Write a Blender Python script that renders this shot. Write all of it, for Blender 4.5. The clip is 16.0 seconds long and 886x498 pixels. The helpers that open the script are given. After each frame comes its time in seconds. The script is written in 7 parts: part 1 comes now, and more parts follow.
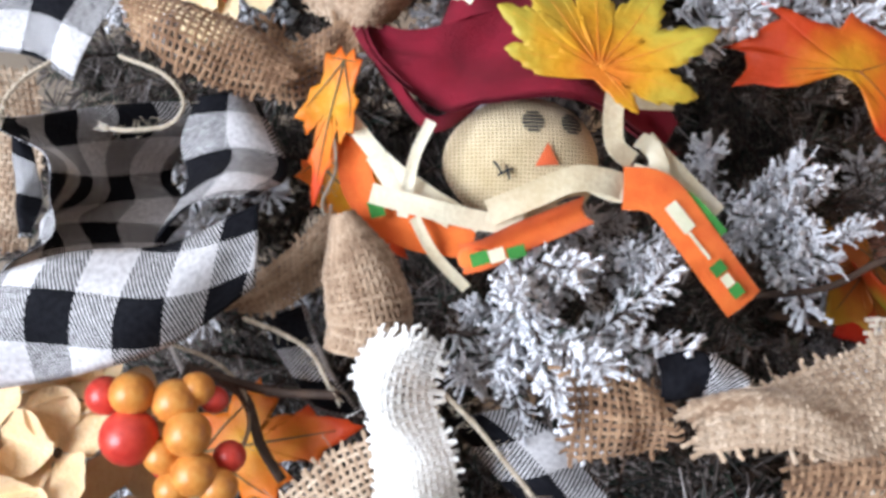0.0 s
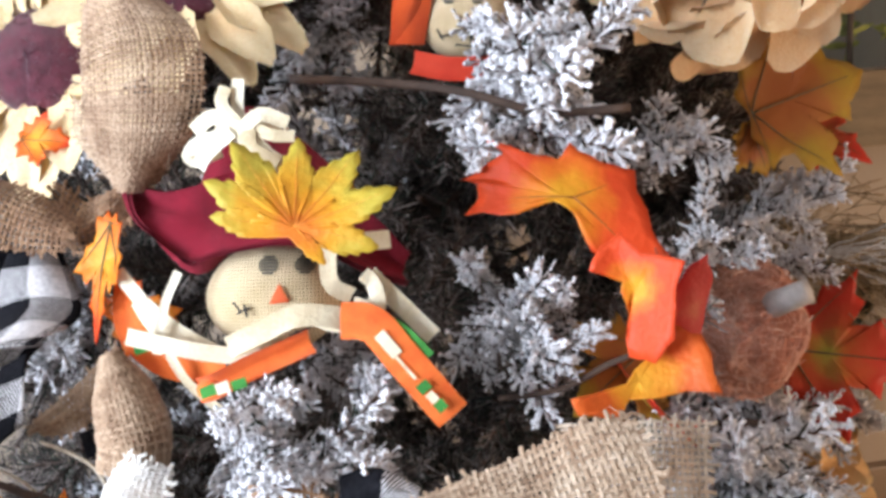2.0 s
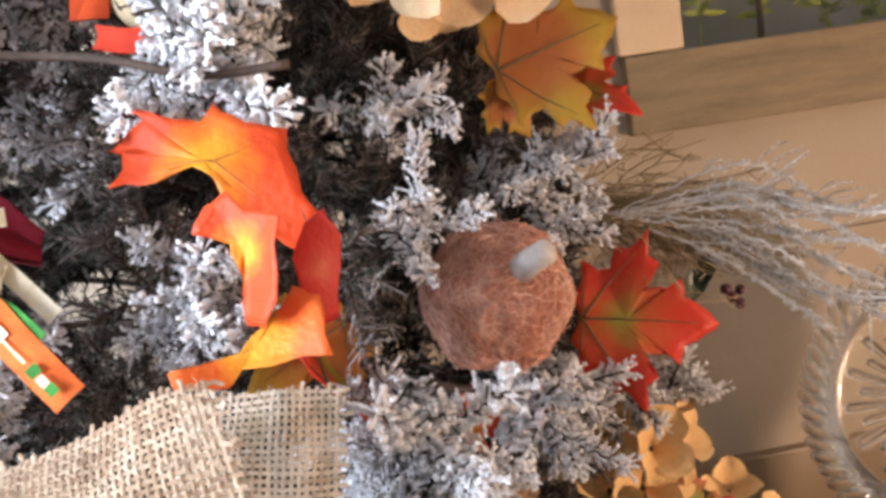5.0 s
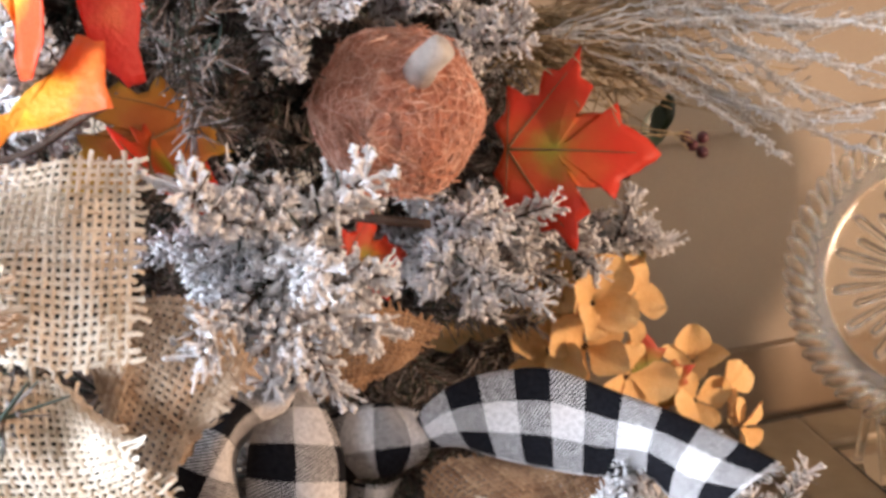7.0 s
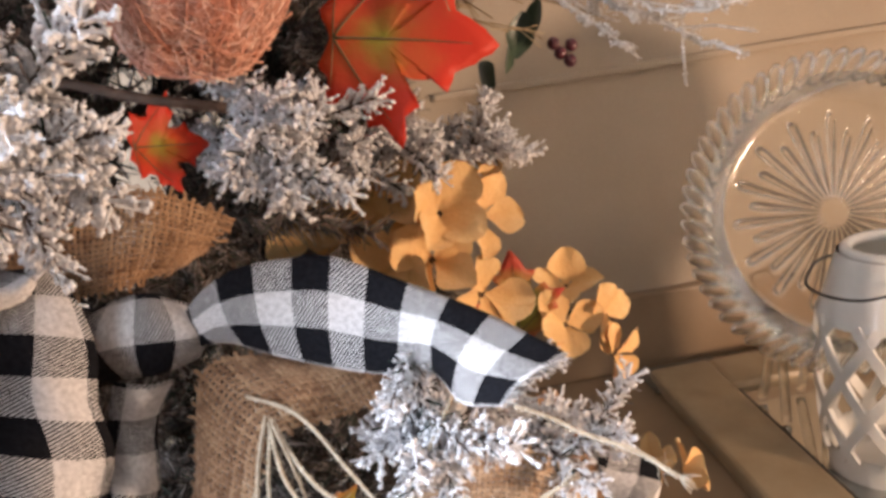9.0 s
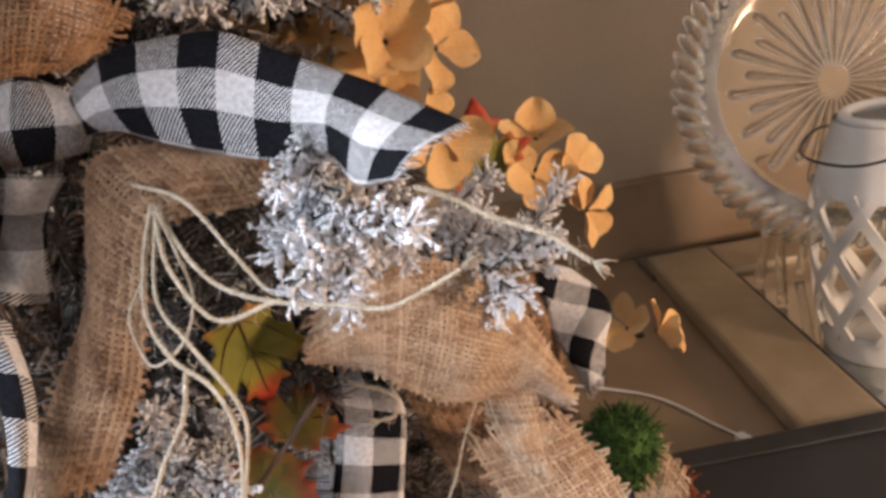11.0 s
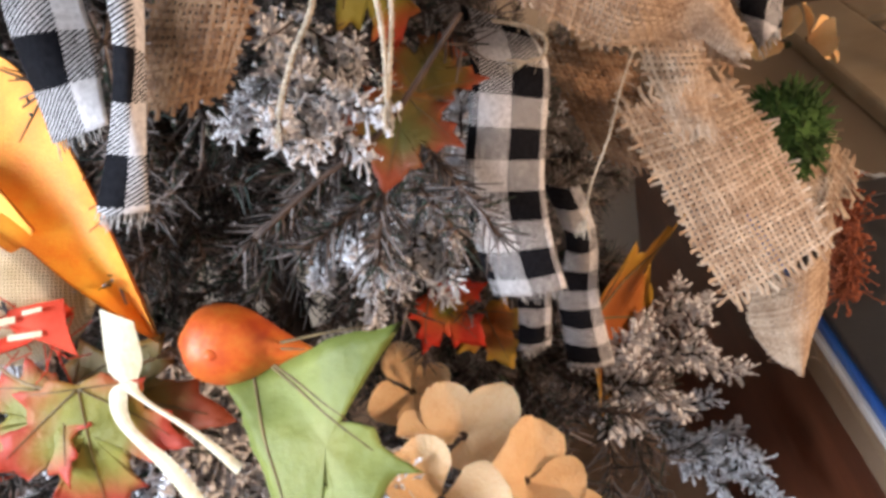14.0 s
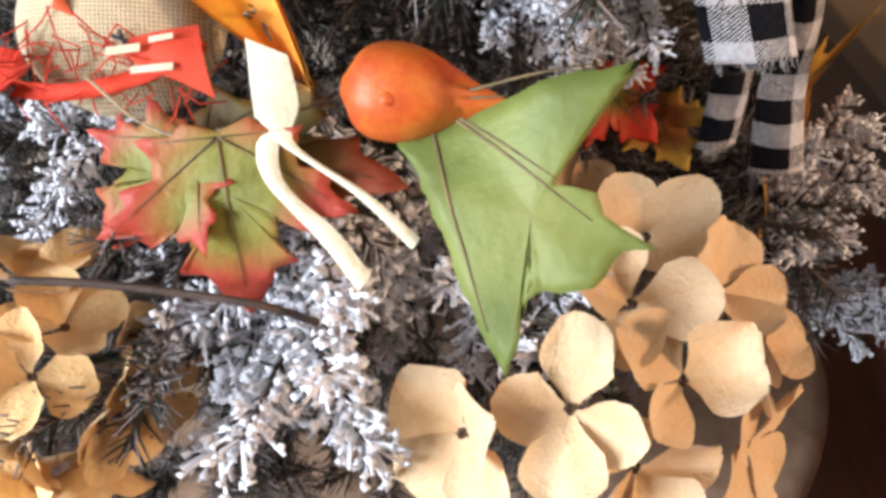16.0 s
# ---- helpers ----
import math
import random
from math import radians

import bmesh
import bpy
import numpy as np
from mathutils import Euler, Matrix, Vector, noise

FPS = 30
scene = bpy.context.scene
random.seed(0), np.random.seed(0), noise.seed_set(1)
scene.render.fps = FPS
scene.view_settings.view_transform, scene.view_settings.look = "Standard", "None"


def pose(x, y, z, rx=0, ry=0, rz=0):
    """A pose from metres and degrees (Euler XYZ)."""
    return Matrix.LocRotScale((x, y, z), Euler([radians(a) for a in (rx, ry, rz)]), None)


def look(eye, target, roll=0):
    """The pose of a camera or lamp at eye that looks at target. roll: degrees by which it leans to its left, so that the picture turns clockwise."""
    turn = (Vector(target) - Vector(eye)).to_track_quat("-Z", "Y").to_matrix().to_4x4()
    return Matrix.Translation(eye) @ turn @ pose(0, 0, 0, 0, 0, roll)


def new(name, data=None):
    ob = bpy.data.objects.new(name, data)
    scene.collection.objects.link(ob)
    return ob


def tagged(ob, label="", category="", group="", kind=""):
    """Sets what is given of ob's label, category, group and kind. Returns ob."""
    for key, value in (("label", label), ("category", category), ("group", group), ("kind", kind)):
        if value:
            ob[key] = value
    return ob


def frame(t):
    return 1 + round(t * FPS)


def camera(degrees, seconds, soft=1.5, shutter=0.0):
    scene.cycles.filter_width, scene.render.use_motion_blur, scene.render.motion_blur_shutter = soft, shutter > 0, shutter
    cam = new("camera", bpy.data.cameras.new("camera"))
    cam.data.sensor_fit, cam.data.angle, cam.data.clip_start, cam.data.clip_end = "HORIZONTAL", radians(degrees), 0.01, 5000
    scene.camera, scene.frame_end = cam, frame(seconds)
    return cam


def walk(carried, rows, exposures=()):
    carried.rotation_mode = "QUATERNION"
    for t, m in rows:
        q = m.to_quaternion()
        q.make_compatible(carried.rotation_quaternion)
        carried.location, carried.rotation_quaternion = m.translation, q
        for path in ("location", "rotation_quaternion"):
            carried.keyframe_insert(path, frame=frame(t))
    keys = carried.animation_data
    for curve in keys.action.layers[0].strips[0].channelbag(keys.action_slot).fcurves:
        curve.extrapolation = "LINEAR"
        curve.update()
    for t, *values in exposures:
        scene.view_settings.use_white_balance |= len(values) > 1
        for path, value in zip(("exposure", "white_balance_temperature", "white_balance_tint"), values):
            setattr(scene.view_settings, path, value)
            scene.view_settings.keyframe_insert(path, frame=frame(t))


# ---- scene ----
cam = camera(48.9, 16.0, soft=3.45)
METRES, EYE, TILT, LEAN, TURN = 1.25, 1.75, -12.3, 0.0, -12.5
ROWS = [
    (0.0, 0.0, 0.0, 0.0, 0.0, 0.0, -0.0),
    (0.5, 0.0388, -0.0128, 0.0075, 2.2, -0.74, 0.8),
    (1.0, 0.0843, -0.0191, 0.0164, 4.2, -1.02, 1.36),
    (1.5, 0.1299, -0.0396, 0.0277, 5.24, -0.57, 2.53),
    (2.0, 0.1674, -0.0591, 0.0453, 5.49, 1.38, 2.93),
    (2.5, 0.1911, -0.0761, 0.0613, 5.71, 3.15, 3.04),
    (3.0, 0.2125, -0.0937, 0.0645, 6.34, 4.58, 3.5),
    (3.5, 0.2479, -0.0947, 0.0596, 7.08, 5.02, 4.9),
    (4.0, 0.2827, -0.0795, 0.0462, 6.96, 4.67, 5.07),
    (4.5, 0.3185, -0.0431, 0.0279, 6.58, 3.45, 6.38),
    (7.0, 0.4014, 0.0771, -0.0675, 8.41, -1.64, 7.26),
    (7.5, 0.4145, 0.0866, -0.0803, 7.74, -2.46, 7.22),
    (8.0, 0.4295, 0.0962, -0.0955, 6.97, -3.11, 6.39),
    (8.5, 0.4449, 0.1101, -0.1033, 6.41, -3.63, 6.84),
    (9.0, 0.4721, 0.1313, -0.1176, 6.05, -4.09, 6.77),
    (11.5, 0.5111, 0.1716, -0.2052, 8.2, -9.81, 7.33),
    (12.0, 0.4996, 0.1785, -0.2251, 9.01, -11.62, 7.46),
    (12.5, 0.4893, 0.1801, -0.2416, 10.11, -13.57, 7.75),
    (13.0, 0.4807, 0.1859, -0.2504, 11.09, -15.18, 7.96),
    (13.5, 0.4687, 0.1936, -0.2663, 11.62, -16.57, 8.13),
    (14.0, 0.4579, 0.2027, -0.2804, 11.72, -18.05, 8.1),
    (14.5, 0.4389, 0.2192, -0.2979, 11.79, -19.71, 7.91),
    (15.0, 0.4066, 0.2403, -0.3213, 11.97, -21.55, 7.69),
    (15.5, 0.3818, 0.2469, -0.3354, 12.38, -23.19, 6.81),
    (16.0, 0.355, 0.2428, -0.3511, 12.76, -24.45, 5.73),
]
walk(cam, [(t, pose(0, 0, EYE, TILT, LEAN, TURN) @ pose(METRES * x, METRES * y, METRES * z, 90 + pitch, roll, yaw)) for t, x, y, z, yaw, pitch, roll in ROWS],
     exposures=[(0.0, -0.36), (1.5, -0.18), (2.5, 0.16), (3.5, 0.28), (4.5, 0.48), (7.0, 0.78), (9.0, 0.70), (12.0, 0.28), (13.5, 0.36), (15.0, 0.54), (16.0, 0.34)])

# ---- light ----
world = bpy.data.worlds.new("world")
scene.world = world
world.use_nodes = True
sky = world.node_tree.nodes.new("ShaderNodeTexSky")
sky.sky_type = "NISHITA"
sky.sun_disc = False
sky.sun_elevation, sky.sun_rotation = radians(35), radians(-110)
world.node_tree.links.new(sky.outputs[0], world.node_tree.nodes["Background"].inputs[0])
world.node_tree.nodes["Background"].inputs[1].default_value = 0.1


def area_light(name, m, sx, sy, watts, colour):
    data = bpy.data.lights.new(name, "AREA")
    data.shape, data.size, data.size_y, data.energy, data.color = "RECTANGLE", sx, sy, watts, colour
    ob = new(name, data)
    ob.matrix_world = m
    return ob


# daylight in the opening of the window beside the tree, and a warm table lamp further along the counter
area_light("window_daylight", look((-1.5, -0.6, 1.85), (0.3, 0.4, 1.4)), 1.1, 1.15, 112.0, (0.75, 0.835, 1.0))
area_light("table_lamp_glow", look((2.1, -0.1, 1.14), (0.85, 1.25, 1.0)), 0.22, 0.24, 20.0, (1.0, 0.68, 0.47))


# ---- materials ----
def material(name, rough=0.7, metal=0.0):
    m = bpy.data.materials.new(name)
    m.use_nodes = True
    b = m.node_tree.nodes["Principled BSDF"]
    b.inputs["Roughness"].default_value = rough
    b.inputs["Metallic"].default_value = metal
    return m, m.node_tree.nodes, m.node_tree.links, b


def ramp(nodes, stops):
    r = nodes.new("ShaderNodeValToRGB")
    e = r.color_ramp.elements
    while len(e) < len(stops):
        e.new(0.5)
    for s, (p, c) in zip(e, stops):
        s.position, s.color = p, (*c, 1)
    return r


def noisy(name, stops, scale=20.0, fine=200.0, rough=0.7, bump=0.3, sheen=0.0, coords="Object", metal=0.0, through_light=0.0, stretch=(1, 1, 1), random_mix=0.0):
    """A surface whose colour wanders between the stops at one scale, with fine grain and relief at another."""
    m, n, l, b = material(name, rough, metal)
    tc = n.new("ShaderNodeTexCoord")
    mp = n.new("ShaderNodeMapping")
    mp.inputs["Scale"].default_value = stretch
    l.new(tc.outputs[coords], mp.inputs[0])
    a, f = n.new("ShaderNodeTexNoise"), n.new("ShaderNodeTexNoise")
    a.inputs["Scale"].default_value, f.inputs["Scale"].default_value = scale, fine
    a.inputs["Detail"].default_value, f.inputs["Detail"].default_value = 4, 3
    l.new(mp.outputs[0], a.inputs[0]), l.new(mp.outputs[0], f.inputs[0])
    mix = n.new("ShaderNodeMath")
    mix.operation = "MULTIPLY_ADD"
    mix.inputs[1].default_value = 0.3
    l.new(f.outputs[0], mix.inputs[0])
    sub = n.new("ShaderNodeMath")
    sub.operation = "MULTIPLY_ADD"
    sub.inputs[1].default_value, sub.inputs[2].default_value = 0.9, -0.1
    l.new(a.outputs[0], sub.inputs[0])
    l.new(sub.outputs[0], mix.inputs[2])
    value = mix.outputs[0]
    if random_mix:
        geo = n.new("ShaderNodeNewGeometry")
        ad = n.new("ShaderNodeMath")
        ad.operation = "MULTIPLY_ADD"
        ad.inputs[1].default_value = random_mix
        l.new(geo.outputs["Random Per Island"], ad.inputs[0])
        off = n.new("ShaderNodeMath")
        off.inputs[1].default_value = -random_mix / 2
        l.new(value, off.inputs[0])
        l.new(off.outputs[0], ad.inputs[2])
        value = ad.outputs[0]
    r = ramp(n, stops)
    l.new(value, r.inputs[0])
    l.new(r.outputs[0], b.inputs["Base Color"])
    if bump:
        bp = n.new("ShaderNodeBump")
        bp.inputs["Strength"].default_value, bp.inputs["Distance"].default_value = bump, 0.0015
        l.new(f.outputs[0], bp.inputs["Height"])
        l.new(bp.outputs[0], b.inputs["Normal"])
    if sheen:
        b.inputs["Sheen Weight"].default_value = sheen
    if through_light:
        b.inputs["Subsurface Weight"].default_value = through_light
        b.inputs["Subsurface Radius"].default_value = (0.01, 0.006, 0.003)
    return m


def gingham_material(name, cell=0.0225):
    """Black and white check woven in twill; the mixed squares show fine slanting lines."""
    m, n, l, b = material(name, 0.85)
    b.inputs["Specular IOR Level"].default_value = 0.15
    uv = n.new("ShaderNodeUVMap")
    sp = n.new("ShaderNodeSeparateXYZ")
    l.new(uv.outputs[0], sp.inputs[0])

    def op(kind, a, c=0.0, d=None):
        q = n.new("ShaderNodeMath")
        q.operation = kind
        for i, v in enumerate((a, c) if d is None else (a, c, d)):
            if isinstance(v, (int, float)):
                q.inputs[i].default_value = v
            else:
                l.new(v, q.inputs[i])
        return q.outputs[0]
    wob = n.new("ShaderNodeTexNoise")
    wob.inputs["Scale"].default_value = 900.0
    l.new(uv.outputs[0], wob.inputs[0])
    shake = op("MULTIPLY_ADD", wob.outputs[0], 0.0016, -0.0008)
    dark = []
    for i in (0, 1):
        s = op("ADD", sp.outputs[i], shake)
        dark.append(op("LESS_THAN", op("FRACT", op("MULTIPLY", s, 0.5 / cell)), 0.5))
    both = op("MULTIPLY", dark[0], dark[1])
    one = op("SUBTRACT", op("MAXIMUM", dark[0], dark[1]), both)
    slant = op("FRACT", op("MULTIPLY", op("ADD", op("ADD", sp.outputs[0], op("MULTIPLY", sp.outputs[1], 0.75)), shake), 1 / 0.0021))
    twill = op("LESS_THAN", slant, 0.52)
    # 0 white, 1 black
    black = op("MAXIMUM", both, op("MULTIPLY", one, twill))
    grain = n.new("ShaderNodeTexNoise")
    grain.inputs["Scale"].default_value, grain.inputs["Detail"].default_value = 350.0, 4
    l.new(uv.outputs[0], grain.inputs[0])
    lo = ramp(n, [(0.3, (0.52, 0.50, 0.49)), (0.65, (0.76, 0.74, 0.73))])
    hi = ramp(n, [(0.3, (0.003, 0.003, 0.005)), (0.7, (0.011, 0.011, 0.014))])
    l.new(grain.outputs[0], lo.inputs[0]), l.new(grain.outputs[0], hi.inputs[0])
    mx = n.new("ShaderNodeMix")
    mx.data_type = "RGBA"
    l.new(black, mx.inputs["Factor"])
    l.new(lo.outputs[0], mx.inputs["A"]), l.new(hi.outputs[0], mx.inputs["B"])
    l.new(mx.outputs["Result"], b.inputs["Base Color"])
    bp = n.new("ShaderNodeBump")
    bp.inputs["Strength"].default_value, bp.inputs["Distance"].default_value = 0.4, 0.0006
    l.new(op("ADD", slant, grain.outputs[0]), bp.inputs["Height"])
    l.new(bp.outputs[0], b.inputs["Normal"])
    return m


def leaf_material(name, inner, middle, outer, reach=0.9, blotch=0.45, vein=None):
    """Printed cloth leaf: the colours run from the stalk outwards in uneven washes."""
    m, n, l, b = material(name, 0.55)
    uv = n.new("ShaderNodeUVMap")
    ln = n.new("ShaderNodeVectorMath")
    ln.operation = "LENGTH"
    l.new(uv.outputs[0], ln.inputs[0])
    no = n.new("ShaderNodeTexNoise")
    no.inputs["Scale"].default_value, no.inputs["Detail"].default_value = 2.6, 3
    l.new(uv.outputs[0], no.inputs[0])
    info = n.new("ShaderNodeObjectInfo")
    no.noise_dimensions = "4D"
    mul = n.new("ShaderNodeMath")
    mul.operation = "MULTIPLY"
    mul.inputs[1].default_value = 30
    l.new(info.outputs["Random"], mul.inputs[0])
    l.new(mul.outputs[0], no.inputs["W"])
    a = n.new("ShaderNodeMath")
    a.operation = "MULTIPLY_ADD"
    a.inputs[1].default_value = blotch * 2
    l.new(no.outputs[0], a.inputs[0])
    s = n.new("ShaderNodeMath")
    s.operation = "MULTIPLY_ADD"
    s.inputs[1].default_value, s.inputs[2].default_value = 1 / reach, -blotch
    l.new(ln.outputs["Value"], s.inputs[0])
    l.new(s.outputs[0], a.inputs[2])
    r = ramp(n, [(0.1, inner), (0.45, middle), (0.85, outer)])
    l.new(a.outputs[0], r.inputs[0])
    l.new(r.outputs[0], b.inputs["Base Color"])
    w = n.new("ShaderNodeTexNoise")
    w.inputs["Scale"].default_value, w.inputs["Detail"].default_value = 9.0, 3
    l.new(uv.outputs[0], w.inputs[0])
    bp = n.new("ShaderNodeBump")
    bp.inputs["Strength"].default_value, bp.inputs["Distance"].default_value = 0.4, 0.003
    l.new(w.outputs[0], bp.inputs["Height"])
    l.new(bp.outputs[0], b.inputs["Normal"])
    out = n["Material Output"]
    tr, ad = n.new("ShaderNodeBsdfTranslucent"), n.new("ShaderNodeMixShader")
    l.new(r.outputs[0], tr.inputs[0])
    ad.inputs[0].default_value = 0.3
    l.new(b.outputs[0], ad.inputs[1]), l.new(tr.outputs[0], ad.inputs[2])
    l.new(ad.outputs[0], out.inputs[0])
    return m


def weave_material(name, stops, pitch):
    """Coarse plain cloth: two crossing sets of threads in relief, with stains."""
    m = noisy(name, stops, 45, 900, 0.9, 0.0, 0.2)
    n, l = m.node_tree.nodes, m.node_tree.links
    b = n["Principled BSDF"]
    tc = n.new("ShaderNodeTexCoord")
    lines = []
    for axis in ("X", "Y"):
        w = n.new("ShaderNodeTexWave")
        w.bands_direction = axis
        w.inputs["Scale"].default_value = 2 * math.pi / (20 * pitch)
        w.inputs["Distortion"].default_value, w.inputs["Detail Scale"].default_value = 1.2, 0.15
        l.new(tc.outputs["Object"], w.inputs[0])
        lines.append(w)
    top = n.new("ShaderNodeMath")
    top.operation = "MAXIMUM"
    l.new(lines[0].outputs["Fac"], top.inputs[0]), l.new(lines[1].outputs["Fac"], top.inputs[1])
    mul = n.new("ShaderNodeMix")
    mul.data_type, mul.blend_type = "RGBA", "MULTIPLY"
    mul.inputs["Factor"].default_value = 1.0
    hole = ramp(n, [(0.15, (0.58, 0.51, 0.40)), (0.75, (1.0, 1.0, 1.0))])
    l.new(top.outputs[0], hole.inputs[0])
    l.new(b.inputs["Base Color"].links[0].from_socket, mul.inputs["A"])
    l.new(hole.outputs[0], mul.inputs["B"])
    l.new(mul.outputs["Result"], b.inputs["Base Color"])
    bp = n.new("ShaderNodeBump")
    bp.inputs["Strength"].default_value, bp.inputs["Distance"].default_value = 0.8, 0.0008
    l.new(top.outputs[0], bp.inputs["Height"])
    l.new(bp.outputs[0], b.inputs["Normal"])
    return m


GINGHAM = gingham_material("black_white_gingham")
GINGHAM_FINE = gingham_material("fine_gingham", 0.0195)
JUTE = noisy("jute_yarn", [(0.25, (0.30, 0.185, 0.11)), (0.5, (0.50, 0.355, 0.235)), (0.8, (0.68, 0.53, 0.385))], 60, 700, 0.9, 0.6, 0.2, random_mix=0.35)
# darker jute: brown cloth, and shade put into the colour of recessed ribbons
JUTE_DARK = noisy("brown_and_shaded_jute", [(0.25, (0.17, 0.085, 0.04)), (0.5, (0.32, 0.18, 0.095)), (0.8, (0.46, 0.29, 0.165))], 60, 700, 0.9, 0.6, 0.2, random_mix=0.35)
JUTE_TAN = noisy("tan_jute_yarn", [(0.25, (0.24, 0.14, 0.08)), (0.5, (0.42, 0.28, 0.175)), (0.8, (0.58, 0.42, 0.285))], 60, 700, 0.9, 0.6, 0.2, random_mix=0.35)
# lighter copy of the jute: daylight on two ribbon ends put into the colour
JUTE_SUNLIT = noisy("sunlit_jute_yarn", [(0.25, (0.48, 0.37, 0.25)), (0.5, (0.70, 0.58, 0.44)), (0.8, (0.84, 0.75, 0.62))], 60, 700, 0.9, 0.6, 0.2, random_mix=0.35)
TWINE = noisy("pale_jute_twine", [(0.2, (0.38, 0.29, 0.19)), (0.55, (0.62, 0.52, 0.38)), (0.85, (0.78, 0.70, 0.56))], 200, 900, 0.9, 0.8, 0.3)
FLOCK = noisy("snow_flocking", [(0.08, (0.34, 0.33, 0.32)), (0.3, (0.68, 0.66, 0.66)), (0.5, (0.90, 0.90, 0.92))], 45, 420, 0.95, 0.9, 0.2, random_mix=0.35)
FROST = noisy("thinly_flocked_needle", [(0.22, (0.012, 0.013, 0.011)), (0.48, (0.048, 0.039, 0.033)), (0.72, (0.15, 0.12, 0.105)), (0.95, (0.40, 0.35, 0.33))], 30, 260, 0.85, 0.6, random_mix=0.45)
GREEN = noisy("dark_green_needle", [(0.3, (0.012, 0.025, 0.017)), (0.6, (0.03, 0.055, 0.036)), (0.9, (0.16, 0.17, 0.14))], 30, 200, 0.7, 0.3, random_mix=0.4)
# grey flocking, with the tint of the warm indoor light mixed into its colour
FROST_PALE = noisy("warm_lit_grey_needle", [(0.2, (0.065, 0.05, 0.043)), (0.5, (0.20, 0.165, 0.148)), (0.85, (0.42, 0.375, 0.355))], 30, 260, 0.9, 0.6, random_mix=0.5)
BARK = noisy("brown_wrapped_stem", [(0.3, (0.035, 0.02, 0.014)), (0.7, (0.10, 0.06, 0.04))], 60, 500, 0.7, 0.5)
BURGUNDY = noisy("burgundy_felt", [(0.3, (0.15, 0.004, 0.014)), (0.7, (0.29, 0.007, 0.026))], 40, 1100, 0.98, 0.9, 0.0)
ORANGE_FELT = noisy("orange_felt", [(0.3, (0.62, 0.055, 0.008)), (0.7, (0.85, 0.13, 0.015))], 25, 900, 0.95, 0.5, 0.3)
YELLOW_FELT = noisy("orange_yellow_satin", [(0.3, (0.86, 0.20, 0.010)), (0.5, (0.92, 0.33, 0.02)), (0.72, (0.96, 0.52, 0.05))], 26, 700, 0.6, 0.3, 0.2)
RED_CLOTH = noisy("red_cloth", [(0.3, (0.62, 0.035, 0.012)), (0.7, (0.8, 0.08, 0.03))], 25, 900, 0.8, 0.4)
RAFFIA = noisy("pale_raffia", [(0.25, (0.58, 0.46, 0.27)), (0.55, (0.80, 0.71, 0.50)), (0.85, (0.90, 0.84, 0.67))], 30, 400, 0.6, 0.4, stretch=(1, 1, 1), random_mix=0.3)
CREAM_BURLAP = weave_material("cream_face_cloth", [(0.25, (0.56, 0.42, 0.22)), (0.6, (0.78, 0.64, 0.40)), (0.85, (0.86, 0.75, 0.53))], 0.0021)
INK = noisy("black_print", [(0.3, (0.012, 0.012, 0.012)), (0.7, (0.04, 0.04, 0.04))], 60, 600, 0.8, 0.2)
CARROT = noisy("orange_red_felt_nose", [(0.3, (0.6, 0.08, 0.02)), (0.7, (0.75, 0.16, 0.05))], 60, 600, 0.9, 0.3)
GREEN_CLOTH = noisy("green_check", [(0.3, (0.02, 0.14, 0.02)), (0.7, (0.06, 0.30, 0.05))], 60, 600, 0.9, 0.3)
CREAM_CLOTH = noisy("cream_check", [(0.3, (0.62, 0.58, 0.36)), (0.7, (0.82, 0.78, 0.58))], 60, 600, 0.9, 0.3)
SCARF = noisy("orange_cloth", [(0.3, (0.75, 0.11, 0.012)), (0.7, (0.88, 0.2, 0.03))], 60, 800, 0.85, 0.4, 0.2)
PETAL = noisy("cream_peach_petal", [(0.2, (0.62, 0.30, 0.12)), (0.45, (0.78, 0.52, 0.27)), (0.75, (0.88, 0.70, 0.45))], 22, 420, 0.7, 0.8, 0.15, through_light=0.12, random_mix=0.3)
PETAL_GOLD = noisy("golden_petal", [(0.2, (0.58, 0.27, 0.08)), (0.45, (0.74, 0.45, 0.18)), (0.75, (0.84, 0.62, 0.31))], 22, 420, 0.7, 0.8, 0.15, through_light=0.12, random_mix=0.3)
SUN_PETAL = noisy("cream_sunflower_petal", [(0.2, (0.60, 0.36, 0.14)), (0.45, (0.80, 0.60, 0.32)), (0.75, (0.90, 0.78, 0.52))], 16, 350, 0.65, 0.4, 0.15, through_light=0.1, random_mix=0.3)
SEED = noisy("brown_flower_eye", [(0.3, (0.04, 0.02, 0.012)), (0.7, (0.14, 0.07, 0.03))], 90, 700, 0.8, 0.6)
PLUM_FUZZ = noisy("plum_fuzz", [(0.3, (0.055, 0.006, 0.016)), (0.7, (0.15, 0.02, 0.04))], 90, 1200, 0.98, 0.9, 0.4)
SISAL = noisy("salmon_sisal", [(0.25, (0.60, 0.24, 0.15)), (0.5, (0.80, 0.43, 0.31)), (0.85, (0.92, 0.66, 0.53))], 40, 700, 0.75, 0.4, random_mix=0.5)
CHALK = noisy("grey_white_wood", [(0.3, (0.45, 0.42, 0.39)), (0.7, (0.68, 0.65, 0.62))], 60, 400, 0.8, 0.5)
BERRY_RED = noisy("red_berry_skin", [(0.3, (0.45, 0.02, 0.015)), (0.7, (0.72, 0.08, 0.05))], 60, 300, 0.35, 0.2)
BERRY_ORANGE = noisy("orange_berry_skin", [(0.25, (0.42, 0.10, 0.015)), (0.5, (0.66, 0.26, 0.05)), (0.8, (0.78, 0.45, 0.14))], 60, 300, 0.38, 0.2)
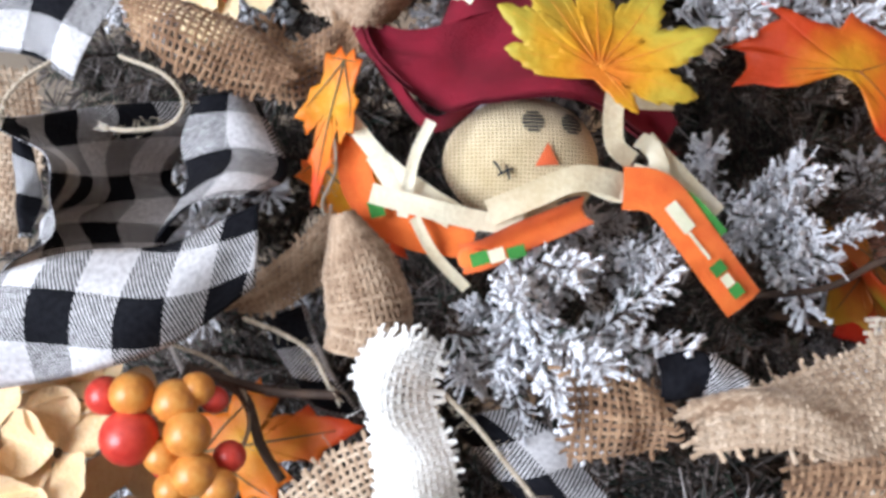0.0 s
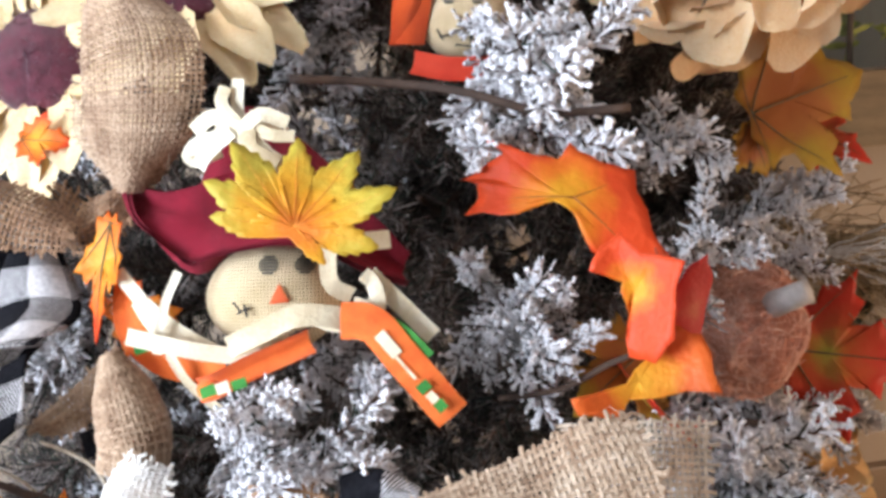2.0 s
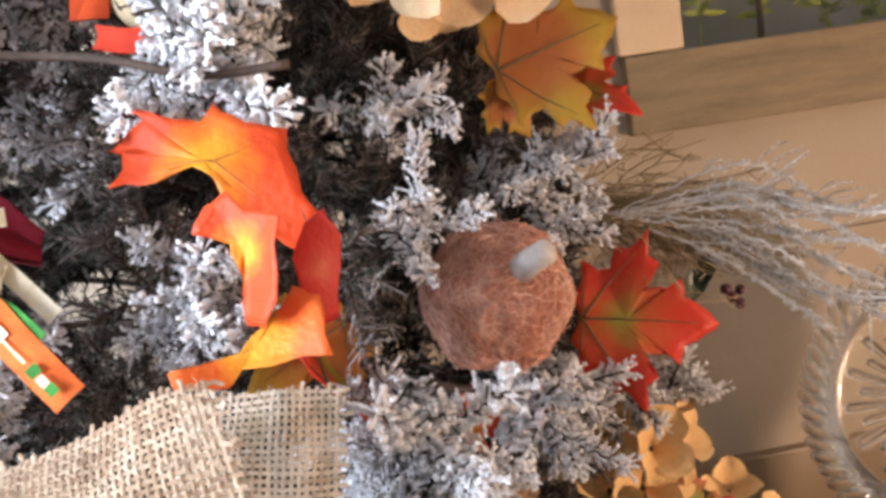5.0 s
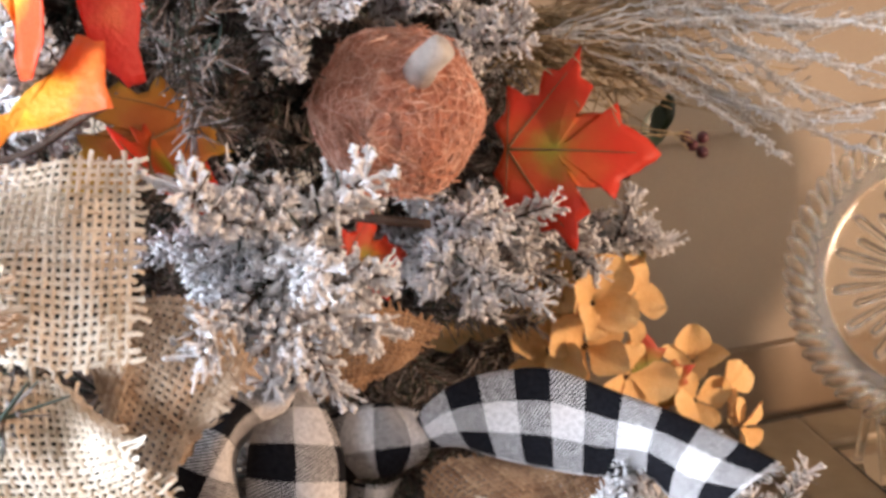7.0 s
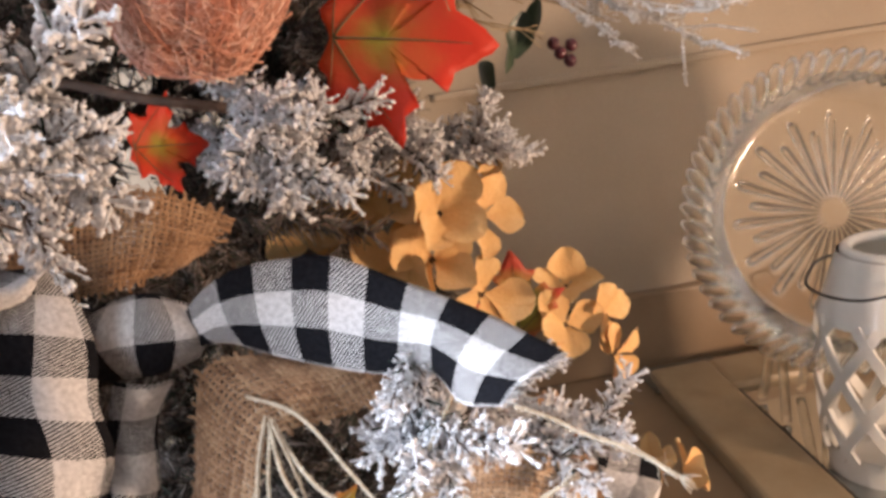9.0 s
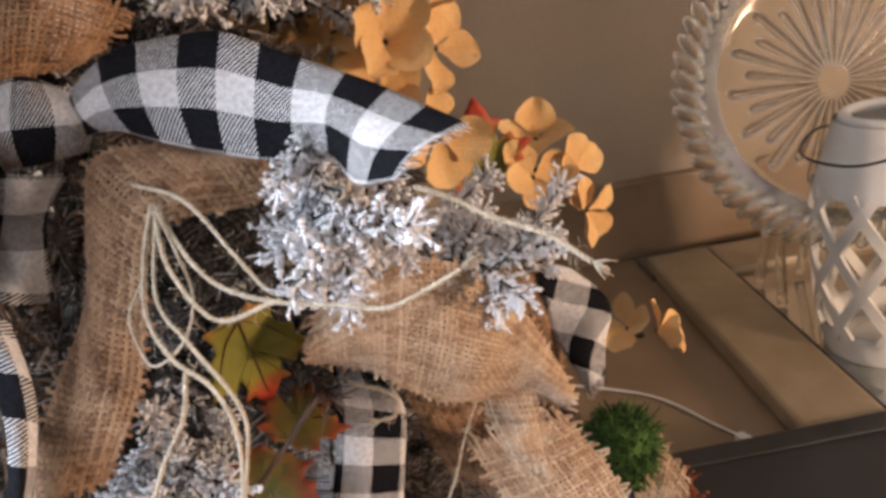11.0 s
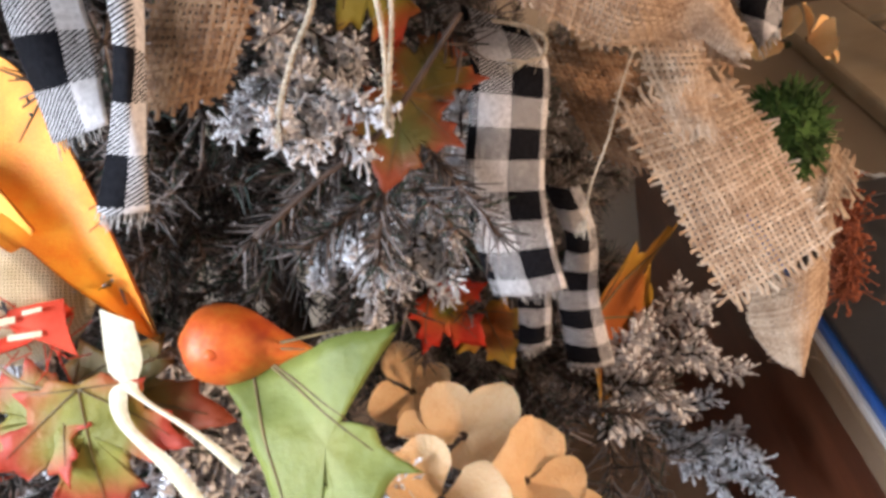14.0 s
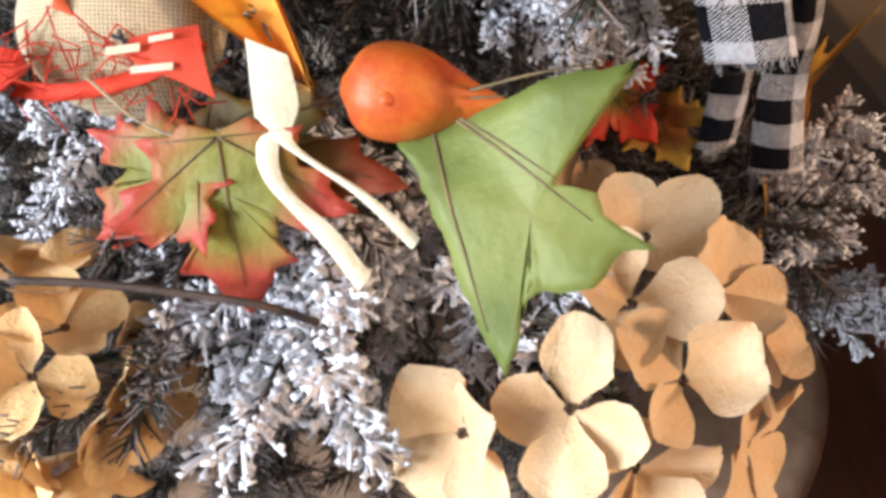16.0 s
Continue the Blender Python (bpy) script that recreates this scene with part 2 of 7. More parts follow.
GOURD_SKIN = noisy("orange_gourd_skin", [(0.3, (0.56, 0.065, 0.02)), (0.5, (0.70, 0.14, 0.02)), (0.75, (0.74, 0.27, 0.04))], 30, 260, 0.5, 0.35)
HUSK = noisy("pale_husk", [(0.25, (0.62, 0.49, 0.24)), (0.55, (0.82, 0.74, 0.52)), (0.85, (0.90, 0.87, 0.74))], 25, 300, 0.6, 0.5, stretch=(1, 1, 1))
VEIN = noisy("olive_vein", [(0.3, (0.10, 0.07, 0.025)), (0.7, (0.24, 0.16, 0.06))], 60, 400, 0.6, 0.2)
VEIN_PALE = noisy("pale_vein", [(0.3, (0.30, 0.26, 0.14)), (0.7, (0.45, 0.40, 0.24))], 60, 400, 0.6, 0.2)
GLITTER = noisy("silver_glitter", [(0.2, (0.34, 0.29, 0.22)), (0.5, (0.62, 0.57, 0.50)), (0.8, (0.95, 0.94, 0.92))], 150, 1400, 0.35, 1.0, random_mix=0.3)
STRAW = noisy("dry_grass", [(0.25, (0.20, 0.13, 0.06)), (0.6, (0.42, 0.31, 0.17)), (0.9, (0.62, 0.52, 0.36))], 60, 500, 0.8, 0.4, random_mix=0.5)
RUST = noisy("rust_dried_flower", [(0.25, (0.16, 0.035, 0.012)), (0.7, (0.40, 0.11, 0.04))], 90, 500, 0.9, 0.6, random_mix=0.4)
MOSS = noisy("green_moss", [(0.25, (0.018, 0.045, 0.008)), (0.7, (0.07, 0.15, 0.03))], 60, 700, 0.95, 0.9, random_mix=0.4)
DARK_LEAF = noisy("dark_glossy_leaf", [(0.3, (0.015, 0.03, 0.015)), (0.7, (0.05, 0.08, 0.04))], 30, 200, 0.35, 0.2)
LEAF_FIRE = leaf_material("orange_leaf_cloth", (0.88, 0.42, 0.02), (0.88, 0.24, 0.015), (0.82, 0.085, 0.015), 0.95)
LEAF_RED = leaf_material("red_leaf_cloth", (0.40, 0.34, 0.03), (0.66, 0.11, 0.02), (0.74, 0.045, 0.015), 0.75)
LEAF_GOLD = leaf_material("yellow_leaf_cloth", (0.85, 0.26, 0.02), (0.86, 0.43, 0.02), (0.66, 0.52, 0.06), 1.25)
LEAF_RUST = leaf_material("rust_leaf_cloth", (0.44, 0.12, 0.02), (0.50, 0.16, 0.03), (0.55, 0.32, 0.03), 0.9)
LEAF_GREEN = leaf_material("green_leaf_cloth", (0.37, 0.39, 0.10), (0.31, 0.355, 0.085), (0.20, 0.245, 0.05), 0.9, 0.6)
LEAF_TURNING = leaf_material("green_red_leaf_cloth", (0.30, 0.30, 0.06), (0.36, 0.33, 0.06), (0.62, 0.09, 0.05), 0.9, 0.25)
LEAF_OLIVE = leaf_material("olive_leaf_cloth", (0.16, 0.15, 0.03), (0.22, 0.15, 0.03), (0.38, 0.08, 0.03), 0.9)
WALL_PAINT = noisy("beige_wall_paint", [(0.3, (0.39, 0.315, 0.235)), (0.7, (0.46, 0.38, 0.285))], 3, 180, 0.75, 0.15)
CEILING_PAINT = noisy("white_ceiling_paint", [(0.3, (0.74, 0.73, 0.70)), (0.7, (0.80, 0.79, 0.77))], 3, 180, 0.85, 0.15)
LAMINATE = noisy("tan_counter_laminate", [(0.3, (0.22, 0.15, 0.09)), (0.7, (0.29, 0.205, 0.13))], 8, 260, 0.4, 0.1)
LEDGE_WOOD = noisy("greyed_tan_board", [(0.25, (0.15, 0.108, 0.058)), (0.6, (0.27, 0.20, 0.112)), (0.9, (0.36, 0.285, 0.17))], 8, 120, 0.6, 0.3, stretch=(0.6, 4, 4))
WHITE_PAINT = noisy("cream_white_paint", [(0.3, (0.70, 0.64, 0.54)), (0.7, (0.80, 0.75, 0.66))], 12, 200, 0.5, 0.15)
MAHOGANY = noisy("red_brown_wood", [(0.25, (0.045, 0.012, 0.006)), (0.6, (0.12, 0.036, 0.016)), (0.9, (0.20, 0.07, 0.03))], 7, 90, 0.35, 0.15, stretch=(5, 0.6, 5))
OAK = noisy("light_brown_wood", [(0.25, (0.24, 0.14, 0.08)), (0.6, (0.38, 0.24, 0.15)), (0.9, (0.48, 0.33, 0.22))], 7, 120, 0.5, 0.2, stretch=(5, 5, 0.6))
CHAMPAGNE = noisy("champagne_frame_paint", [(0.3, (0.27, 0.20, 0.12)), (0.7, (0.36, 0.28, 0.18))], 14, 300, 0.4, 0.15)
BLACK_PLASTIC = noisy("black_plastic", [(0.3, (0.012, 0.012, 0.013)), (0.7, (0.03, 0.03, 0.033))], 14, 300, 0.45, 0.15)
SLATE = noisy("dark_grey_sheet", [(0.3, (0.014, 0.014, 0.015)), (0.7, (0.03, 0.03, 0.03))], 9, 260, 0.5, 0.25)
BLUE_PAINT = noisy("blue_edge", [(0.3, (0.02, 0.10, 0.42)), (0.7, (0.03, 0.16, 0.55))], 14, 300, 0.4, 0.1)
PAPER = noisy("white_paper_edge", [(0.3, (0.66, 0.65, 0.62)), (0.7, (0.80, 0.79, 0.76))], 14, 500, 0.8, 0.2)
CERAMIC = noisy("white_glazed_ceramic", [(0.3, (0.72, 0.71, 0.67)), (0.7, (0.80, 0.79, 0.76))], 12, 100, 0.2, 0.05)
WIRE = noisy("black_wire", [(0.3, (0.01, 0.01, 0.01)), (0.7, (0.03, 0.03, 0.03))], 60, 400, 0.4, 0.1)
CABLE = noisy("white_cable_plastic", [(0.3, (0.70, 0.69, 0.66)), (0.7, (0.78, 0.77, 0.74))], 30, 300, 0.35, 0.05)
FLOOR_WOOD = noisy("dark_floor_boards", [(0.25, (0.06, 0.025, 0.014)), (0.6, (0.13, 0.06, 0.035)), (0.9, (0.2, 0.1, 0.06))], 6, 100, 0.4, 0.2, stretch=(4, 0.5, 4))
PLANT_GREEN = noisy("yellow_green_plant", [(0.3, (0.15, 0.22, 0.03)), (0.7, (0.42, 0.46, 0.08))], 20, 200, 0.6, 0.2, random_mix=0.5)


def glass_material(name, rough, tint, clear=0.0):
    m, n, l, b = material(name, rough)
    b.inputs["Base Color"].default_value = (*tint, 1)
    b.inputs["Transmission Weight"].default_value = 1.0
    b.inputs["IOR"].default_value = 1.48
    no = n.new("ShaderNodeTexNoise")
    no.inputs["Scale"].default_value = 35.0
    bp = n.new("ShaderNodeBump")
    bp.inputs["Strength"].default_value, bp.inputs["Distance"].default_value = 0.15, 0.001
    l.new(no.outputs[0], bp.inputs["Height"]), l.new(bp.outputs[0], b.inputs["Normal"])
    if clear:
        tr, mx = n.new("ShaderNodeBsdfTransparent"), n.new("ShaderNodeMixShader")
        tr.inputs[0].default_value = (0.95, 0.95, 0.92, 1)
        mx.inputs[0].default_value = clear
        l.new(b.outputs[0], mx.inputs[1]), l.new(tr.outputs[0], mx.inputs[2])
        l.new(mx.outputs[0], n["Material Output"].inputs[0])
    return m


GLASS = glass_material("clear_pressed_glass", 0.04, (0.97, 0.97, 0.94), 0.18)
PANE = glass_material("window_glass", 0.0, (0.97, 0.99, 0.98))
MIRROR, _n, _l, _b = material("grey_mirror", 0.08, 1.0)
_b.inputs["Base Color"].default_value = (0.55, 0.55, 0.52, 1)


# ---- building helpers ----
def spline(points, n):
    """n points evenly along a smooth line through the given ones."""
    p = np.array(points, float)
    if len(p) == 2:
        s = np.linspace(0, 1, n)[:, None]
        return p[0] * (1 - s) + p[1] * s
    q = np.vstack([2 * p[0] - p[1], p, 2 * p[-1] - p[-2]])
    dense = []
    for i in range(len(p) - 1):
        a, b, c, d = q[i:i + 4]
        s = np.linspace(0, 1, 24, endpoint=False)[:, None]
        dense.append(0.5 * (2 * b + (c - a) * s + (2 * a - 5 * b + 4 * c - d) * s ** 2 + (3 * b - a - 3 * c + d) * s ** 3))
    dense = np.vstack(dense + [p[-1:]])
    run = np.concatenate([[0], np.cumsum(np.linalg.norm(np.diff(dense, axis=0), axis=1))])
    at = np.linspace(0, run[-1], n)
    return np.stack([np.interp(at, run, dense[:, k]) for k in range(3)], 1)


class Shell:
    """Gathers pieces of one mesh: vertices, faces, a material for each piece, and texture places."""

    def __init__(self):
        self.v, self.f, self.m, self.uv, self.n = [], [], [], [], 0

    def add(self, verts, faces, mat=0, uv=None):
        verts = np.asarray(verts, float)
        self.v.append(verts)
        self.uv.append(np.zeros((len(verts), 2)) if uv is None else np.asarray(uv, float))
        self.f.extend([tuple(i + self.n for i in q) for q in faces])
        self.m.extend([mat] * len(faces))
        self.n += len(verts)
        return self

    def data(self, name, mats, smooth=True):
        v = np.vstack(self.v)
        me = bpy.data.meshes.new(name)
        me.from_pydata(v.tolist(), [], self.f)
        for q in mats:
            me.materials.append(q)
        me.polygons.foreach_set("material_index", self.m)
        me.polygons.foreach_set("use_smooth", [smooth] * len(self.f))
        uv = np.vstack(self.uv)
        layer = me.uv_layers.new(name="UVMap")
        loops = np.zeros(len(me.loops), int)
        me.loops.foreach_get("vertex_index", loops)
        layer.data.foreach_set("uv", uv[loops].ravel())
        me.update()
        return me


def centred(shell, mats, name, smooth=True):
    """One object from a shell in world places, with its origin in its middle."""
    v = np.vstack(shell.v)
    c = (v.min(0) + v.max(0)) / 2
    shell.v = [q - c for q in shell.v]
    ob = new(name, shell.data(name, mats, smooth))
    ob.location = c
    return ob


def part(name, shell, mats, parent, label="", smooth=True):
    ob = new(name, shell.data(name, mats if isinstance(mats, (list, tuple)) else [mats], smooth) if isinstance(shell, Shell) else shell)
    ob.parent = parent
    return tagged(ob, label) if label else ob


def thing(name, m, label, category, group="", kind=""):
    ob = new(name)
    ob.empty_display_size = 0.02
    ob.matrix_world = m
    return tagged(ob, label, category, group, kind)


def grid_faces(nu, nv, closed=False):
    return [(i * nv + j, i * nv + (j + 1) % nv, (i + 1) * nv + (j + 1) % nv, (i + 1) * nv + j)
            for i in range(nu - 1) for j in range(nv if closed else nv - 1)]


def tube(points, radius, sides=5, taper=None):
    p = np.asarray(points, float)
    t = np.gradient(p, axis=0)
    t /= np.linalg.norm(t, axis=1)[:, None] + 1e-12
    ref = np.array([0.31, 0.22, 0.93]) if abs(t[:, 2]).mean() < 0.8 else np.array([0.9, 0.3, 0.1])
    a = np.cross(t, ref)
    a /= np.linalg.norm(a, axis=1)[:, None] + 1e-12
    b = np.cross(t, a)
    r = np.full(len(p), radius) if taper is None else radius * np.interp(np.linspace(0, 1, len(p)), np.linspace(0, 1, len(taper)), taper)
    ang = np.linspace(0, 2 * np.pi, sides, endpoint=False)
    v = p[:, None] + r[:, None, None] * (a[:, None] * np.cos(ang)[None, :, None] + b[:, None] * np.sin(ang)[None, :, None])
    faces = grid_faces(len(p), sides, True)
    faces += [tuple(range(sides))[::-1], tuple(range((len(p) - 1) * sides, len(p) * sides))]
    return v.reshape(-1, 3), faces


def ball(centre, radii, nu=12, nv=16, wobble=None):
    th, ph = np.linspace(0.02, np.pi - 0.02, nu), np.linspace(0, 2 * np.pi, nv, endpoint=False)
    v = np.stack([np.outer(np.sin(th), np.cos(ph)), np.outer(np.sin(th), np.sin(ph)), np.outer(np.cos(th), np.ones(nv))], -1).reshape(-1, 3)
    if wobble is not None:
        v = v * wobble(v)[:, None]
    return v * np.array(radii) + np.array(centre), grid_faces(nu, nv, True) + [tuple(range(nv))[::-1], tuple(range((nu - 1) * nv, nu * nv))]


def box(lo, hi, bevel=0.0):
    bm = bmesh.new()
    bmesh.ops.create_cube(bm, size=1)
    s, c = [hi[i] - lo[i] for i in range(3)], [(hi[i] + lo[i]) / 2 for i in range(3)]
    bmesh.ops.scale(bm, vec=s, verts=bm.verts)
    bmesh.ops.translate(bm, vec=c, verts=bm.verts)
    if bevel:
        bmesh.ops.bevel(bm, geom=bm.edges[:], offset=bevel, segments=2, affect="EDGES", profile=0.6)
    v = [tuple(q.co) for q in bm.verts]
    bm.verts.index_update()
    f = [tuple(q.index for q in p.verts) for p in bm.faces]
    bm.free()
    return v, f


def unit(v):
    v = np.asarray(v, float)
    return v / (np.linalg.norm(v, axis=-1, keepdims=True) + 1e-12)


def cloth_points(left, right, nu, nv, camber=0.0, ripple=0.0, seed=1, over=None):
    """Places and normals of a cloth strip between two edge lines."""
    a, b = spline(left, nu), spline(right, nu)
    s = np.linspace(0, 1, nv)[None, :, None]
    p = a[:, None] * (1 - s) + b[:, None] * s
    du, dv = np.gradient(p, axis=0), np.gradient(p, axis=1)
    n = unit(np.cross(du, dv))
    if (n[..., 1].mean() > 0):
        n = -n
    wave = camber * np.sin(np.pi * s)
    if ripple:
        i, j = np.meshgrid(np.linspace(0, 1, nu), np.linspace(0, 1, nv), indexing="ij")
        wave = wave + (ripple * (np.sin(7.1 * i + 3.3 * j + seed) + 0.7 * np.sin(13.0 * i - 5.0 * j + 2.1 * seed)))[..., None]
    p = p + n * wave
    n2 = unit(np.cross(np.gradient(p, axis=0), np.gradient(p, axis=1)))
    n2 *= np.sign((n2 * n).sum(-1, keepdims=True))
    return p, n2


def gingham(left, right, label, mat=None, camber=0.006, ripple=0.002, seed=1, phase=(0, 0), name="gingham_ribbon", fringe=True, turn=0.0, across=1.0):
    """A ribbon of checked cloth, with loose threads at its cut end."""
    nu, nv = 60, 16
    p, n = cloth_points(left, right, nu, nv, camber, ripple, seed)
    run = np.concatenate([[0], np.cumsum(np.linalg.norm(np.diff(p[:, nv // 2], axis=0), axis=1))])
    width = np.linalg.norm(p[:, -1] - p[:, 0], axis=1).mean()
    uv = np.stack(np.meshgrid(run + phase[0], np.linspace(0, width * across, nv) + phase[1], indexing="ij"), -1).reshape(-1, 2)
    ca, sa = math.cos(radians(turn)), math.sin(radians(turn))
    uv = uv @ np.array([[ca, sa], [-sa, ca]])
    sh = Shell().add(np.concatenate([p.reshape(-1, 3)]), grid_faces(nu, nv), 0, uv)
    ob = tagged(centred(sh, [mat or GINGHAM], name), label, "ribbon", "gingham ribbons")
    so = ob.modifiers.new("thickness", "SOLIDIFY")
    so.thickness, so.offset = 0.0008, 0
    if fringe:
        rng = np.random.default_rng(seed)
        fr = Shell()
        end = p[-1]
        way = unit(p[-1] - p[-3])
        for k in range(46):
            x = rng.random() * (nv - 1)
            i = int(x) if x < nv - 1 else nv - 2
            s = end[i] * (1 - (x - i)) + end[i + 1] * (x - i)
            d = way[i] + rng.normal(0, 0.18, 3)
            ln = rng.uniform(0.003, 0.008)
            fr.add(*tube([s - d * 0.001, s + d * ln * 0.5 + rng.normal(0, 0.0004, 3), s + d * ln], 0.00022, 3), 0 if rng.random() < 0.7 else 1)
        c = np.array(ob.location)
        fr.v = [q - c for q in fr.v]
        part("loose_thread", fr, [PAPER, INK], ob, "white and black loose cut threads")
    return ob


def burlap(left, right, label, mat=None, gap=0.0038, camber=0.004, ripple=0.002, seed=1, fray=0.006, ends=(1, 1), name="burlap_ribbon", category="ribbon", thick=0.68):
    """Coarse jute cloth, woven thread over thread, with frayed edges."""
    rng = np.random.default_rng(seed)
    length = np.linalg.norm(np.diff(spline(left, 40), axis=0), axis=1).sum() * 0.5 + np.linalg.norm(np.diff(spline(right, 40), axis=0), axis=1).sum() * 0.5
    a, b = spline(left, 40), spline(right, 40)
    width = np.linalg.norm(b - a, axis=1).max()
    nu, nv = max(8, int(length / gap)), max(6, int(width / gap))
    p, n = cloth_points(left, right, nu, nv, camber, ripple, seed)
    p = p + rng.normal(0, gap * 0.06, p.shape)
    sign = ((np.add.outer(np.arange(nu), np.arange(nv)) % 2) * 2 - 1)[..., None]
    amp = gap * 0.17
    sh = Shell()

    def thread(line, nrm, w):
        t = unit(np.gradient(line, axis=0))
        side = unit(np.cross(nrm, t)) * (w * rng.uniform(0.8, 1.15, len(line)))[:, None]
        v = np.stack([line - side / 2 - nrm * w * 0.18, line + nrm * w * 0.22, line + side / 2 - nrm * w * 0.18], 1)
        sh.add(v.reshape(-1, 3), grid_faces(len(line), 3))

    for j in range(nv):  # along
        line, nr = p[:, j] + n[:, j] * amp * sign[:, j], n[:, j]
        for e in (0, 1):
            if ends[e] and fray:
                way = unit(line[0] - line[2]) if e == 0 else unit(line[-1] - line[-3])
                ln = fray * rng.uniform(0.3, 1.6)
                tip = (line[0] if e == 0 else line[-1]) + np.outer([0.5, 1.0], way) * ln + rng.normal(0, ln * 0.14, (2, 3))
                line = np.vstack([tip[::-1], line]) if e == 0 else np.vstack([line, tip])
                nr = np.vstack([nr[:1], nr[:1], nr]) if e == 0 else np.vstack([nr, nr[-1:], nr[-1:]])
        thread(line, nr, gap * thick)
    for i in range(nu):  # across
        line, nr = p[i] - n[i] * amp * sign[i], n[i]
        for e in (0, 1):
            if fray:
                way = unit(line[0] - line[1]) if e == 0 else unit(line[-1] - line[-2])
                ln = fray * rng.uniform(0.1, 1.0)
                tip = (line[0] if e == 0 else line[-1]) + np.outer([0.5, 1.0], way) * ln + rng.normal(0, ln * 0.16, (2, 3))
                line = np.vstack([tip[::-1], line]) if e == 0 else np.vstack([line, tip])
                nr = np.vstack([nr[:1], nr[:1], nr]) if e == 0 else np.vstack([nr, nr[-1:], nr[-1:]])
        thread(line, nr, gap * thick)
    for _ in range(int(30 * length / 0.15)):  # stray fibres
        i, j = rng.integers(nu), rng.integers(nv)
        s = p[i, j] + n[i, j] * gap * 0.3
        d = unit(rng.normal(0, 1, 3) + n[i, j] * 0.4) * rng.uniform(0.005, 0.016)
        sh.add(*tube([s, s + d * 0.5 + rng.normal(0, 0.0015, 3), s + d], 0.00018, 3))
    c = p.reshape(-1, 3).mean(0)
    sh.v = [q - c for q in sh.v]
    rib = thing(name, Matrix.Translation(c), label, category, "burlap ribbons")
    tagged(part("weave", sh, [mat or JUTE], rib, "crossing jute threads"), kind="stuff")
    return rib


def twine(points, label, radius=0.0011, mat=None, hairs=40, seed=1, frayed=True, name="jute_twine", category="twine"):
    """A twisted cord of two plies with stray hairs and an untwisted end."""
    rng = np.random.default_rng(seed)
    n = 90
    c = spline(points, n)
    t = unit(np.gradient(c, axis=0))
    a = unit(np.cross(t, (0.3, 0.8, 0.5)))
    b = np.cross(t, a)
    run = np.concatenate([[0], np.cumsum(np.linalg.norm(np.diff(c, axis=0), axis=1))])
    sh = Shell()
    for k in (0, np.pi):
        w = run / 0.006 * 2 * np.pi + k
        sh.add(*tube(c + (a * np.cos(w)[:, None] + b * np.sin(w)[:, None]) * radius * 0.5, radius * 0.72, 5))
    for _ in range(hairs):
        i = rng.integers(n)
        d = unit(rng.normal(0, 1, 3)) * rng.uniform(0.003, 0.011)
        sh.add(*tube([c[i], c[i] + d * 0.6 + rng.normal(0, 0.001, 3), c[i] + d], 0.00014, 3))
    if frayed:
        for _ in range(14):
            d = unit(t[-1] + rng.normal(0, 0.22, 3)) * rng.uniform(0.006, 0.014)
            sh.add(*tube([c[-1], c[-1] + d * 0.5 + rng.normal(0, 0.0006, 3), c[-1] + d], 0.0004, 3))
    return tagged(centred(sh, [mat or TWINE], name), label, category, "jute strings")


MAPLE = [(0, 0), (0.16, -0.07), (0.25, 0.0), (0.43, 0.0), (0.36, 0.13), (0.37, 0.22), (0.53, 0.26), (0.51, 0.35), (0.66, 0.50), (0.47, 0.50),
         (0.41, 0.59), (0.235, 0.48), (0.235, 0.66), (0.31, 0.75), (0.18, 0.78), (0.12, 0.90), (0, 1.05)]


def leaf_mesh(outline, centre, curl, bend, seed, veins, thick=0.0009):
    """A lobed cloth leaf one unit long, from (0, 0) towards +y, and its raised veins."""
    rng = np.random.default_rng(seed)
    o = np.array(outline, float)
    fine = []
    for i in range(len(o)):
        a, b = o[i], o[(i + 1) % len(o)]
        for s in (0, 0.34, 0.67):
            q = a * (1 - s) + b * s
            if s:
                e = np.array([b[1] - a[1], a[0] - b[0]])
                q = q + e * rng.uniform(-0.05, 0.07)
            fine.append(q)
    o = np.array(fine)
    c = np.array(centre)
    rings = [0.0, 0.2, 0.42, 0.64, 0.84, 1.0]
    f1, f2, f3 = rng.uniform(0, 6, 3)

    def lift(q):
        x, y = q[..., 0] - c[0], q[..., 1] - c[1]
        r = np.hypot(x, y)
        an = np.arctan2(y, x)
        return curl * (np.abs(x) ** 1.6) + bend * y * np.abs(y) + 0.055 * r * np.sin(3 * an + f1) + 0.05 * r ** 1.5 * np.sin(5 * an + f2) + 0.02 * np.sin(6 * x + f3) * np.cos(5 * y + f1)
    v = [c + (o - c) * s for s in rings[1:]]
    flat = np.vstack([c[None]] + v)
    n = len(o)
    faces = [(0, 1 + i, 1 + (i + 1) % n) for i in range(n)]
    for k in range(len(rings) - 2):
        faces += [(1 + k * n + i, 1 + (k + 1) * n + i, 1 + (k + 1) * n + (i + 1) % n, 1 + k * n + (i + 1) % n) for i in range(n)]
    pts = np.column_stack([flat, lift(flat)])
    body = Shell().add(pts, faces, 0, (flat - c) * 1.5)
    vs = Shell()
    for tip, w in veins:
        line = spline([(0, 0.02, 0), (tip[0] * 0.45, 0.02 + (tip[1] - 0.02) * 0.42, 0), (tip[0] * 0.86, tip[1] * 0.88, 0)], 12)
        line[:, 2] = lift(line[:, :2]) + 0.006
        vs.add(*tube(line, 0.010 * w, 4, [1, 0.7, 0.25]))
    return body, vs


